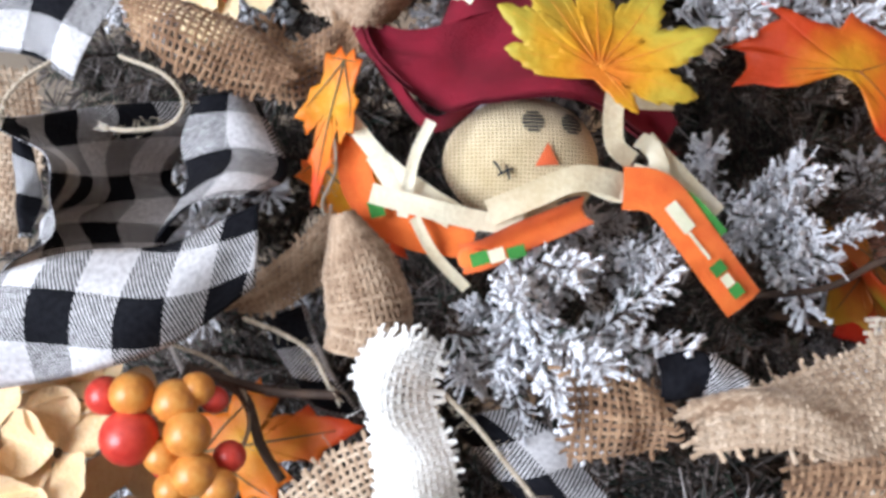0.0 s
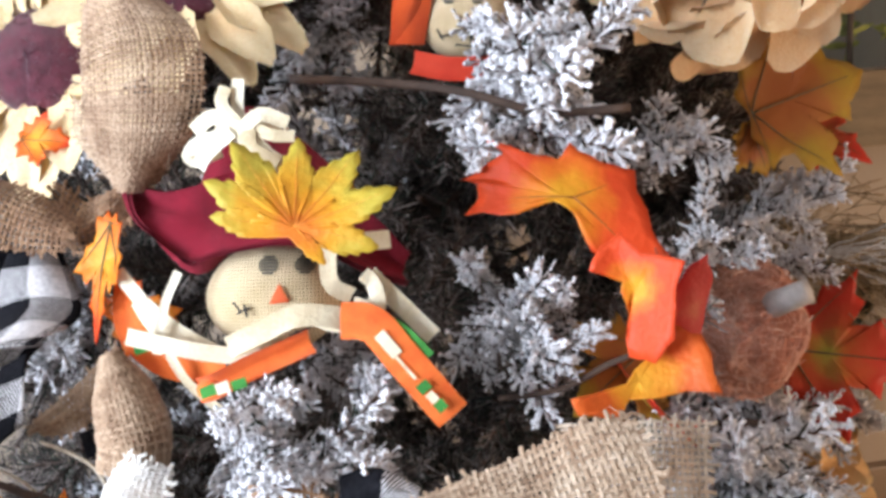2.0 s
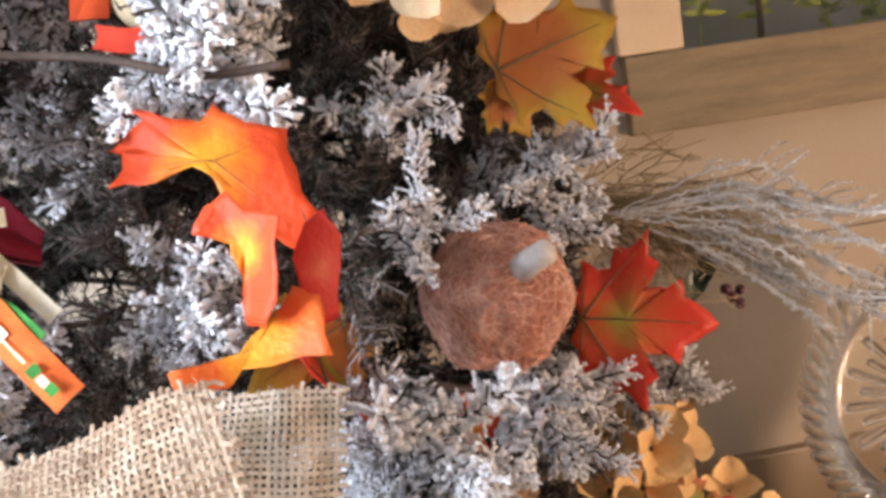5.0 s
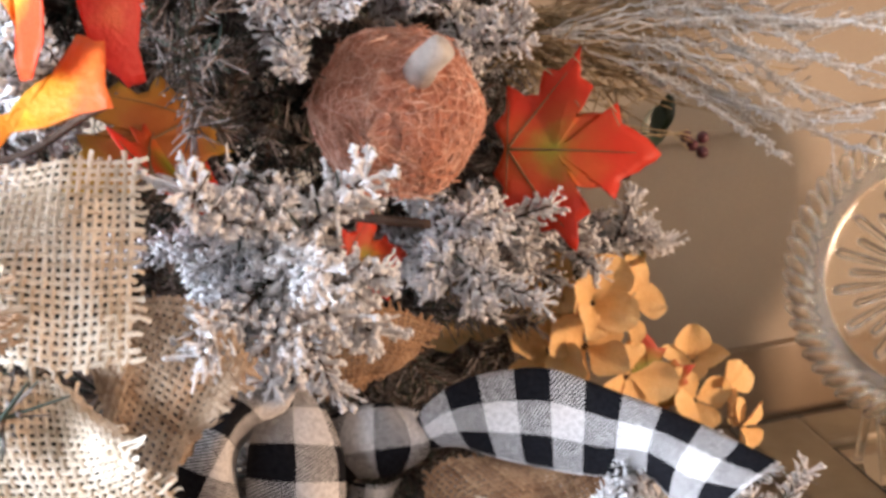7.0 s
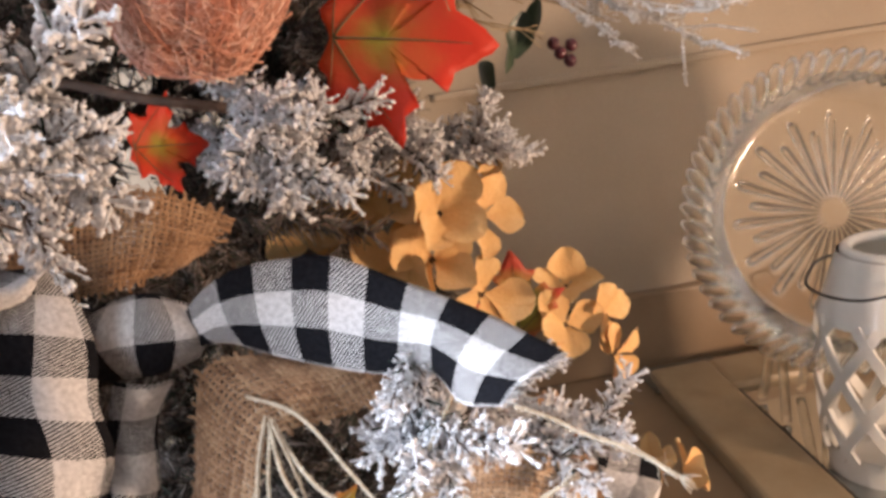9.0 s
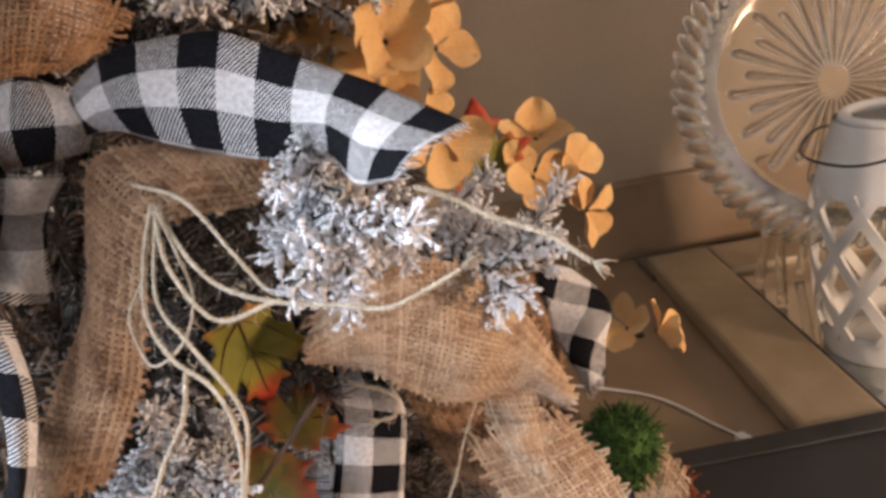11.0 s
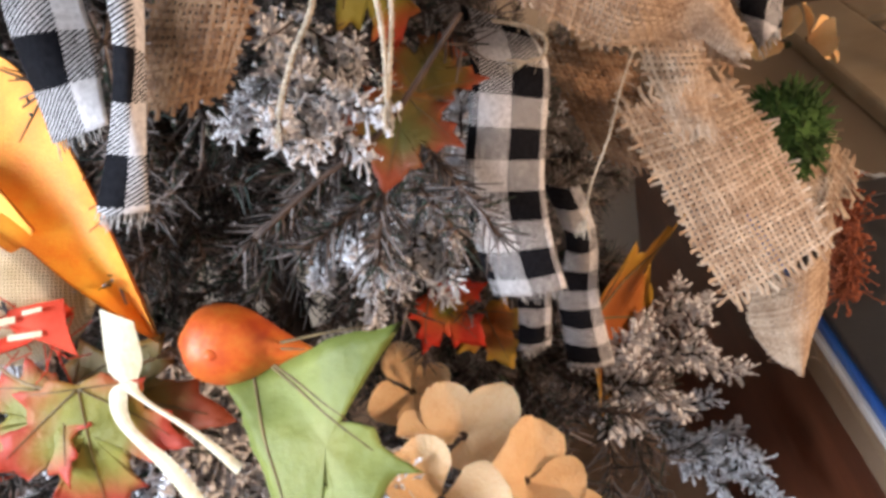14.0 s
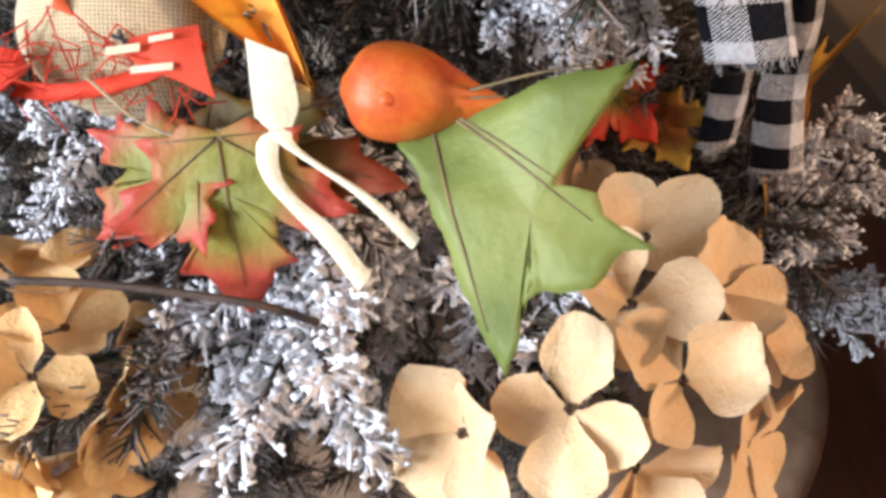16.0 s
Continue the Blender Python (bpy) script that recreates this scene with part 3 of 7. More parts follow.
MAPLE_FULL = MAPLE + [(-x, y) for x, y in MAPLE[-2:0:-1]]
MAPLE_VEINS = [((0, 1.0), 1.0), ((0.58, 0.47), 0.9), ((-0.58, 0.47), 0.9), ((0.38, 0.02), 0.6), ((-0.38, 0.02), 0.6)]


def frame_from(base, tip, facing):
    y = Vector(tip) - Vector(base)
    size = y.length
    y.normalize()
    x = y.cross(Vector(facing)).normalized()
    z = x.cross(y)
    m = Matrix((x, y, z)).transposed().to_4x4()
    m.translation = base
    return m, size


def maple_leaf(base, tip, facing, mat, label, curl=0.25, bend=-0.2, seed=1, wide=1.0, vein=None, stalk=0.0):
    m, size = frame_from(base, tip, facing)
    body, vs = leaf_mesh([(x * wide, y) for x, y in MAPLE_FULL], (0, 0.34), curl, bend, seed, [((t[0] * wide, t[1]), w) for t, w in MAPLE_VEINS])
    for s in (body, vs):
        s.v = [q * size for q in s.v]
    ob = new("maple_leaf", body.data("maple_leaf", [mat]))
    ob.matrix_world = m
    so = ob.modifiers.new("thickness", "SOLIDIFY")
    so.thickness = 0.0007
    part("vein", vs, vein or VEIN, ob, "dark raised vein ribs")
    if stalk:
        part("stalk", Shell().add(*tube(spline([(0, 0.03 * size, 0.004), (0.01, -stalk * 0.5, 0.0), (0.0, -stalk, -0.02)], 10), 0.0016, 6)), BARK, ob, "thin brown wire stalk")
    return tagged(ob, label, "leaf", "autumn leaves")


def star_leaf(m, k, lobes, mat, label, seed=1, parent=None):
    """A leaf of long pointed lobes round its middle: (degrees, length) for each."""
    out = []
    lobes = sorted(lobes)
    for i, (a, r) in enumerate(lobes):
        b, r2 = lobes[(i + 1) % len(lobes)]
        gap = (b - a) % 360
        for da, s in ((-20, 0.47), (-17.5, 0.58), (-15.5, 0.68), (-11.5, 0.70), (-10.5, 0.80), (-6.5, 0.82), (-5, 0.91), (0, 1.0), (4.5, 0.90), (6.5, 0.81), (10, 0.79), (12, 0.69), (15.5, 0.67), (18, 0.57), (20, 0.47)):
            out.append((r * s * math.cos(radians(a + da)), r * s * math.sin(radians(a + da))))
        notch = 0.45 * min(r, r2) if gap < 90 else 0.22 * min(r, r2)
        out.append((notch * math.cos(radians(a + gap / 2)), notch * math.sin(radians(a + gap / 2))))
    o = np.array(out) * k
    big = max(r for _, r in lobes) * k
    body, vs = leaf_mesh([tuple(q / big) for q in o], (0, 0), 0.12, -0.1, seed, [((r * k / big * math.cos(radians(a)), r * k / big * math.sin(radians(a))), 0.5) for a, r in lobes])
    for s in (body, vs):
        s.v = [q * big for q in s.v]
    ob = new("cloth_leaf", body.data("cloth_leaf", [mat]))
    ob.matrix_world = m
    part("vein", vs, YELLOW_FELT, ob, "faint orange ribs")
    so = ob.modifiers.new("thickness", "SOLIDIFY")
    so.thickness = 0.0008
    return tagged(ob, label, "leaf", "autumn leaves")


def petal_points(length, width, cup, nu=9, nv=7, tipsharp=0.5, flare=0.0):
    """A rounded petal from the origin along +y, cupped towards +z."""
    s = np.linspace(0, 1, nu)
    half = width / 2 * np.sqrt(np.clip(np.sin(np.pi * np.clip(s, 0.0, 1.0) ** tipsharp), 0, 1))
    half = half * (0.35 + 0.65 * np.clip(s / 0.4, 0, 1))
    half[0], half[-1] = width * 0.06, width * 0.10
    x = np.linspace(-1, 1, nv)
    v = np.zeros((nu, nv, 3))
    v[..., 0] = half[:, None] * x[None]
    v[..., 1] = (s * length)[:, None]
    v[..., 2] = cup * length * (s[:, None] ** 2) * (1 - flare * s[:, None]) + 0.30 * half[:, None] * x[None] ** 2
    return v.reshape(-1, 3), grid_faces(nu, nv)


def spin(v, m):
    m3 = np.array(m)
    return v @ m3[:3, :3].T + m3[:3, 3]


def petal_mesh(seed, size, mat):
    """One hydrangea petal, uneven and cupped."""
    rng = np.random.default_rng(seed)
    v, f = petal_points(size * rng.uniform(0.88, 1.15), size * rng.uniform(0.82, 1.12), rng.uniform(-0.1, 0.38), 11, 9, rng.uniform(0.95, 1.2), rng.uniform(0, 1.6))
    v = v + rng.normal(0, size * 0.008, v.shape)
    v[:, 2] += size * (0.05 * np.sin(v[:, 0] / size * 9 + seed) * v[:, 1] / size + 0.012 * np.sin(v[:, 0] / size * 34) * np.clip(v[:, 1] / size, 0, 1))
    v[:, 0] *= 1 + 0.10 * np.sin(v[:, 1] / size * 5 + seed)
    return Shell().add(v, f).data("petal", [mat])


def eye_mesh(size):
    sh = Shell()
    for k in range(5):
        a = k * 2.4
        sh.add(*ball((size * 0.05 * math.cos(a), size * 0.05 * math.sin(a), size * 0.05), (size * 0.045,) * 3, 5, 6))
    return sh.data("flower_eye", [SEED])


def hydrangea(centre, facing, radius, count, size, mat, label, seed=1, spread=100, squash=(1, 1, 1), places=()):
    """A round flower head: florets set over a dome on a short green stalk."""
    rng = np.random.default_rng(seed)
    z = Vector(facing).normalized()
    m = z.to_track_quat("Z", "Y").to_matrix().to_4x4()
    m.translation = centre
    head = thing("hydrangea_head", m, label, "flower", "cream hydrangeas")
    meshes = [petal_mesh(seed * 10 + i, size, mat) for i in range(7)]
    eye = eye_mesh(size)
    back = m.inverted()
    for i in range(len(places) or count):
        c = 1 - (i + 0.5) / count * (1 - math.cos(radians(spread)))
        th, ph = math.acos(c), i * 2.39996 + rng.uniform(-0.2, 0.2)
        d = Vector((math.sin(th) * math.cos(ph), math.sin(th) * math.sin(ph), math.cos(th)))
        q = d.to_track_quat("Z", "Y").to_matrix().to_4x4() @ pose(0, 0, 0, rng.uniform(-22, 22), rng.uniform(-22, 22), rng.uniform(0, 90))
        q.translation = Vector((d.x * squash[0], d.y * squash[1], d.z * squash[2])) * radius * rng.uniform(0.86, 1.08)
        if places:
            d = ((back @ Vector(places[i])).normalized() + Vector((0, 0, 0.9))).normalized()
            q = d.to_track_quat("Z", "Y").to_matrix().to_4x4() @ pose(0, 0, 0, rng.uniform(-12, 12), rng.uniform(-12, 12), rng.uniform(0, 90))
            q.translation = back @ Vector(places[i])
        for k in range(4):
            pt = new("petal", meshes[(i * 4 + k + i // 3) % 7])
            pt.parent = head
            pt.matrix_local = q @ pose(0, 0, 0.0012 * k, rng.uniform(2, 40), rng.uniform(-20, 20), 90 * k + rng.uniform(-12, 12)) @ Matrix.Translation((0, size * 0.06, 0))
        e = new("flower_eye", eye)
        e.parent = head
        e.matrix_local = q
    stalk = Shell().add(*tube(spline([(0, 0, 0.3 * radius), (0, 0, -0.4 * radius), (0.01, 0, -1.5 * radius)], 8), 0.003, 6))
    part("stalk", stalk, DARK_LEAF, head, "dark green stalk")
    return head


def sunflower(centre, facing, radius, disc, label, seed=1, count=17, roll=0):
    rng = np.random.default_rng(seed)
    m = Vector(facing).normalized().to_track_quat("Z", "Y").to_matrix().to_4x4() @ pose(0, 0, 0, 0, 0, roll)
    m.translation = centre
    head = thing("sunflower_head", m, label, "flower", "cream sunflowers")
    shapes = []
    for k in range(4):
        v, f = petal_points(radius - disc * 0.7, radius * rng.uniform(0.32, 0.44), rng.uniform(-0.05, 0.3), 9, 7, 0.62, rng.uniform(0.2, 1.2))
        v = v + rng.normal(0, radius * 0.008, v.shape)
        v[:, 2] += radius * 0.03 * np.sin(v[:, 0] / radius * 30 + k) * np.clip(v[:, 1] / radius, 0, 1)
        shapes.append(Shell().add(v, f).data("petal", [SUN_PETAL]))
    for i in range(count):
        a = 360 / count * i + rng.uniform(-7, 7)
        p = new("petal", shapes[i % 4])
        p.parent = head
        p.matrix_local = pose(0, 0, 0.004 * (i % 3), 0, 0, a) @ pose(0, disc * 0.7, 0, rng.uniform(-6, 24), rng.uniform(-20, 20), 0)
    v, f = ball((0, 0, 0.0), (disc, disc, disc * 0.4), 14, 22)
    sh = Shell().add(v + rng.normal(0, disc * 0.015, v.shape), f)
    for _ in range(420):
        d = unit(rng.normal(0, 1, 3))
        d[2] = abs(d[2])
        s = d * np.array([disc, disc, disc * 0.4]) * 0.98
        sh.add(*tube([s, s + unit(d + rng.normal(0, 0.4, 3)) * rng.uniform(0.002, 0.005)], 0.0003, 3))
    part("seed_disc", sh, PLUM_FUZZ, head, "plum fuzzy round centre")
    return head


# ---- the room ----
def structure(name, shell, mats, label, category, smooth=False):
    return tagged(centred(shell, mats, name, smooth), label, category, kind="structure")


WX, EX, SY, NY, TOP = -1.6, 3.2, -2.2, 1.75, 2.7
structure("floor", Shell().add(*box((WX, SY, -0.1), (EX, NY, 0.0))), [FLOOR_WOOD], "dark brown wooden floor", "floor")
structure("ceiling", Shell().add(*box((WX, SY, TOP), (EX, NY, TOP + 0.1))), [CEILING_PAINT], "plain white ceiling", "ceiling")
structure("wall_east", Shell().add(*box((EX, SY, 0), (EX + 0.12, NY, TOP))), [WALL_PAINT], "plain beige painted wall", "wall")
structure("wall_south", Shell().add(*box((WX, SY - 0.12, 0), (EX, SY, TOP))), [WALL_PAINT], "plain beige painted wall", "wall")
# the side wall with the window that lights the tree
west = Shell()
for lo, hi in (((WX - 0.12, SY, 0), (WX, -1.6, TOP)), ((WX - 0.12, -0.1, 0), (WX, NY, TOP)), ((WX - 0.12, -1.6, 0), (WX, -0.1, 0.9)), ((WX - 0.12, -1.6, 2.45), (WX, -0.1, TOP))):
    west.add(*box(lo, hi))
structure("wall_west", west, [WALL_PAINT], "beige painted wall with a window opening", "wall")
w1 = thing("window_1", pose(WX - 0.06, -0.85, 0.9), "white framed daylight window", "window", kind="structure")
fr = Shell()
for lo, hi in (((-0.04, -0.75, 0), (0.05, -0.69, 1.55)), ((-0.04, 0.69, 0), (0.05, 0.75, 1.55)), ((-0.04, -0.69, 0), (0.05, 0.69, 0.06)), ((-0.04, -0.69, 1.49), (0.05, 0.69, 1.55)), ((-0.03, -0.02, 0.06), (0.03, 0.02, 1.49))):
    fr.add(*box(lo, hi, 0.004))
part("window_frame", fr, WHITE_PAINT, w1, smooth=False)
gl = part("pane", Shell().add(*box((-0.005, -0.69, 0.06), (0.0, 0.69, 1.49))), PANE, w1, smooth=False)
gl.visible_shadow = False

# back wall with the opening of the lit plant box, its sill board and post
north = Shell()
BX, BZ = 1.11, 1.745
north.add(*box((WX, NY, 0), (EX, NY + 0.12, BZ)))
north.add(*box((WX, NY, BZ), (BX, NY + 0.12, TOP)))
north.add(*box((BX, NY, 2.35), (EX, NY + 0.12, TOP)))
structure("wall_north", north, [WALL_PAINT], "beige painted wall behind the counter", "wall")
structure("window_sill", Shell().add(*box((BX - 0.12, NY - 0.035, 1.595), (EX, NY + 0.0, BZ), 0.004)), [LEDGE_WOOD], "greyed tan wooden board under the window", "sill")
structure("window_trim", Shell().add(*box((BX - 0.13, NY - 0.03, BZ + 0.002), (BX, NY + 0.0, 2.45), 0.006)), [noisy("peach_cream_paint", [(0.3, (0.70, 0.52, 0.33)), (0.7, (0.80, 0.63, 0.43))], 9, 160, 0.55, 0.2)], "peach cream painted window post", "trim")
structure("backsplash", Shell().add(*box((0.8, NY - 0.03, 0.752), (EX, NY - 0.001, 0.905), 0.004)), [LAMINATE], "tan laminate upstand along the wall", "backsplash")
structure("wall_rail", Shell().add(*box((0.8, NY - 0.012, 1.333), (EX, NY - 0.001, 1.347), 0.003)), [WALL_PAINT], "thin beige painted rail along the wall", "trim")

# ---- the counter and what stands on it ----
counter = thing("counter", pose(0.88, 0.2, 0), "mahogany counter with a tan laminate top", "counter")
part("worktop", Shell().add(*box((0.0, 0.0, 0.71), (2.32, 1.548, 0.75), 0.005)), LAMINATE, counter, "tan laminate worktop", smooth=False)
part("side_panel", Shell().add(*box((0.012, 0.02, 0.0), (0.035, 1.54, 0.709), 0.003)), MAHOGANY, counter, "red-brown wooden side panel", smooth=False)
part("front_panel", Shell().add(*box((0.036, 0.025, 0.0), (2.3, 0.045, 0.708), 0.003)), MAHOGANY, counter, "red-brown wooden front", smooth=False)

slab = thing("flat_dark_box", pose(0.888, 0.395, 0.75), "flat dark grey box with blue and white edge", "box")
part("lid", Shell().add(*box((0.004, 0, 0.024), (0.6, 0.62, 0.034), 0.003)), SLATE, slab, "dark grey scuffed lid", smooth=False)
part("rim", Shell().add(*box((0.004, 0.585, 0.034), (0.6, 0.62, 0.038), 0.002)), BLACK_PLASTIC, slab, "black rim", smooth=False)
part("blue_side", Shell().add(*box((0, 0.002, 0.012), (0.6, 0.618, 0.0235), 0.002)), BLUE_PAINT, slab, "bright blue side", smooth=False)
part("white_base", Shell().add(*box((-0.004, 0.0, 0.0005), (0.598, 0.616, 0.0115), 0.002)), PAPER, slab, "white paper base", smooth=False)

tray = thing("mirror_tray", pose(1.126, 0.75, 0.75), "mirror tray in a champagne wooden frame", "tray")
for lo, hi in (((0, 0, 0.001), (0.115, 0.9, 0.032)), ((0.6, 0, 0.001), (0.715, 0.9, 0.032)), ((0.115, 0, 0.001), (0.6, 0.115, 0.031)), ((0.115, 0.785, 0.001), (0.6, 0.9, 0.031))):
    part("frame_rail", Shell().add(*box(lo, hi, 0.008)), CHAMPAGNE, tray, smooth=False)
part("mirror", Shell().add(*box((0.115, 0.115, 0.004), (0.6, 0.785, 0.018))), MIRROR, tray, "grey mirror glass", smooth=False)
dots = Shell()
for i in range(90):
    dots.add(*ball((0.122, 0.12 + i * 0.0073, 0.021), (0.0035, 0.0036, 0.0035), 5, 6))
part("beading", dots, BLACK_PLASTIC, tray, "dark beaded inner edge")


def pressed_plate(m, r):
    """Pressed glass plate: rope rim, plain well and a star of cut rays."""
    plate = thing("glass_plate", m, "clear pressed glass plate with rope rim and star", "plate")
    nr, na = 40, 180
    rad = np.linspace(0.0, 1.0, nr)
    ang = np.linspace(0, 2 * np.pi, na, endpoint=False)
    R, A = np.meshgrid(rad, ang, indexing="ij")
    z = 0.035 * np.clip((R - 0.78) / 0.22, 0, 1) ** 1.4
    ray = np.clip(np.cos(A * 30), 0, 1) ** 2 * np.clip((R - 0.1) / 0.1, 0, 1) * np.clip((0.74 - 0.12 * (np.cos(A * 15) > 0) - R) / 0.06, 0, 1)
    z = z - 0.024 * ray
    top = np.stack([R * np.cos(A) * r * 0.9, R * np.sin(A) * r * 0.9, z * r / 0.2], -1)
    low = top.copy()
    low[..., 2] = 0.035 * np.clip((R - 0.78) / 0.22, 0, 1) ** 1.4 * r / 0.2 - 0.007 - 0.004
    f = grid_faces(nr, na, True)
    n = nr * na
    sh = Shell().add(np.vstack([top.reshape(-1, 3), low.reshape(-1, 3)]), f + [tuple(i + n for i in q[::-1]) for q in f] +
                     [((nr - 1) * na + i, n + (nr - 1) * na + i, n + (nr - 1) * na + (i + 1) % na, (nr - 1) * na + (i + 1) % na) for i in range(na)])
    part("star_well", sh, GLASS, plate, "cut star well")
    rope = Shell()
    for i in range(58):
        a = i * 2 * math.pi / 58
        v, fc = ball((0, 0, 0), (0.011, 0.028, 0.012), 8, 10)
        rope.add(spin(v * (r / 0.2), Matrix.Rotation(a, 4, "Z") @ pose(r * 0.94, 0, 0.036 * r / 0.2, 0, 18, 52)), fc)
    part("rope_rim", rope, GLASS, plate, "twisted rope rim")
    return plate


pressed_plate(look((1.324, 1.317, 1.137), (1.16, 0.1, 1.46)) @ pose(0, 0, 0, 0, 180, 0), 0.226)
easel = thing("plate_easel", pose(1.3, 1.38, 0.768), "small clear glass plate easel on the tray", "stand")
for sx in (-0.035, 0.035):
    part("foot", Shell().add(*tube(spline([(sx, 0.0, 0.006), (sx, 0.005, 0.1), (sx, 0.02, 0.17), (sx, 0.09, 0.006)], 18), 0.008, 8)), GLASS, easel)
part("cross_bar", Shell().add(*tube(spline([(-0.06, 0.008, 0.13), (0.06, 0.008, 0.13)], 4), 0.009, 8)), GLASS, easel)


def lattice_lantern(m, r, h):
    """White pot with diamond cut-outs, a rolled neck and a wire handle."""
    lan = thing("lattice_lantern", m, "white ceramic lantern with diamond cut-outs", "lantern")
    body = Shell()
    prof = lambda s: r * (0.80 + 0.24 * math.sin(math.pi * (0.12 + 0.76 * s)) - 0.16 * max(0, s - 0.72) / 0.28)
    n = 9
    for sgn in (1, -1):
        for k in range(n):
            s = np.linspace(0.1, 0.74, 22)
            a = 2 * np.pi * k / n + sgn * s * 2.1
            line = np.stack([[prof(q) * math.cos(b), prof(q) * math.sin(b), q * h] for q, b in zip(s, a)])
            out = np.stack([np.cos(a), np.sin(a), np.zeros_like(a)], 1)
            t = unit(np.gradient(line, axis=0))
            side = unit(np.cross(out, t)) * 0.0075
            v = np.stack([line - side - out * 0.003, line - side + out * 0.003, line + side + out * 0.003, line + side - out * 0.003], 1)
            body.add(v.reshape(-1, 3), grid_faces(len(line), 4, True))
    part("lattice", body, CERAMIC, lan, "crossed ceramic lattice", smooth=False)
    for lo, hi, nm in ((0.0, 0.12, "foot"), (0.72, 1.0, "shoulder")):
        solid = Shell()
        s = np.linspace(lo, hi, 14)
        a = np.linspace(0, 2 * np.pi, 40, endpoint=False)
        for off in (0.0, -0.006):
            v = np.array([[(prof(q) + off) * math.cos(b), (prof(q) + off) * math.sin(b), q * h] for q in s for b in a])
            solid.add(v, grid_faces(14, 40, True))
        part(nm, solid, CERAMIC, lan)
    a = np.linspace(0, 2 * np.pi, 33)
    neck = np.stack([np.cos(a) * prof(1) * 0.82, np.sin(a) * prof(1) * 0.82, np.full(33, h)], 1)
    part("rolled_lip", Shell().add(*tube(neck, 0.009, 10)).add(*ball((0, 0, h - 0.03), (prof(1) * 0.8, prof(1) * 0.8, 0.008), 6, 30)), CERAMIC, lan)
    hoop = [(0.25 * r, -prof(1) * 1.02, h - 0.03), (-0.5 * r, -prof(1) * 1.15, h - 0.022), (-1.25 * r, -0.5 * r, h - 0.03), (-1.3 * r, 0.3 * r, h - 0.028), (-0.5 * r, prof(1) * 1.1, h - 0.02), (0.25 * r, prof(1) * 1.02, h - 0.03)]
    part("wire_handle", Shell().add(*tube(spline(hoop, 40), 0.0022, 6)), WIRE, lan, "black wire handle")
    part("base_plate", Shell().add(*ball((0, 0, 0.004), (r * 0.8, r * 0.8, 0.004), 6, 30)), CERAMIC, lan)
    return lan


lattice_lantern(pose(1.352, 1.215, 0.769, 0, 0, 20), 0.102, 0.335)
cable = thing("charger_cable", pose(0, 0, 0), "white charger cable lying on the counter", "cable")
part("cord", Shell().add(*tube(spline([(0.84, 1.3, 0.76), (0.93, 1.26, 0.754), (1.0, 1.2, 0.7535), (1.045, 1.11, 0.7535), (1.062, 1.075, 0.755)], 30), 0.0022, 7)), CABLE, cable)
part("plug", Shell().add(*[spin(np.array(b_[0]), pose(1.068, 1.05, 0.757, 0, 0, 18)) if i == 0 else b_[1] for b_ in [box((-0.007, -0.022, -0.0055), (0.007, 0.02, 0.0055), 0.002)] for i in (0, 1)]), CABLE, cable, smooth=False)
case = tagged(centred(Shell().add(*box((1.12, 1.60, 0.7505), (1.27, 1.70, 0.764), 0.006)), [noisy("grey_tan_plastic", [(0.3, (0.10, 0.085, 0.066)), (0.7, (0.16, 0.135, 0.105))], 20, 300, 0.45, 0.1)], "spectacle_case", False), "small grey tan flat case near the upstand", "case")

# plants seen through the window behind the counter
plants = thing("window_plant", pose(1.4, NY + 0.16, BZ - 0.03), "leggy yellow-green plants behind the window", "plant")
rngp = np.random.default_rng(5)
for k in range(9):
    x, hgt = -0.2 + 0.13 * k + rngp.uniform(-0.03, 0.03), rngp.uniform(0.1, 0.3)
    st = spline([(x, 0, 0), (x + rngp.uniform(-0.03, 0.03), 0.01, hgt * 0.6), (x + rngp.uniform(-0.06, 0.06), 0, hgt)], 12)
    s = Shell().add(*tube(st, 0.002, 5))
    for q in range(34):
        b = st[rngp.integers(4, 12)]
        v, f = petal_points(rngp.uniform(0.03, 0.06), 0.016, 0.2, 5, 4, 0.7)
        s.add(spin(v, Matrix.Translation(b) @ pose(0, 0, 0, rngp.uniform(-60, 60), rngp.uniform(-90, 90), rngp.uniform(0, 360))), f)
    part("sprig", s, PLANT_GREEN, plants)
part("dark_cane", Shell().add(*tube(spline([(-0.06, -0.02, -0.01), (-0.055, -0.02, 0.18), (-0.02, -0.02, 0.36), (0.0, -0.02, 0.6)], 20), 0.007, 7)), BARK, plants, "dark brown cane")
wp = structure("window_pane", Shell().add(*box((BX, NY + 0.03, BZ), (EX, NY + 0.036, 2.35))), [PANE], "clear glass pane behind the post", "pane")
wp.visible_shadow = False
structure("backdrop", Shell().add(*box((0.6, 2.35, 1.3), (EX + 0.6, 2.4, 2.8))), [noisy("far_grey_green_wall", [(0.3, (0.32, 0.32, 0.27)), (0.7, (0.42, 0.41, 0.35))], 4, 60, 0.9, 0.1)], "pale greyish house wall outside", "backdrop")
structure("outer_ledge", Shell().add(*box((0.6, NY + 0.121, BZ - 0.06), (EX + 0.6, 2.349, BZ - 0.03))), [LEDGE_WOOD], "pale planter ledge outside", "ledge")

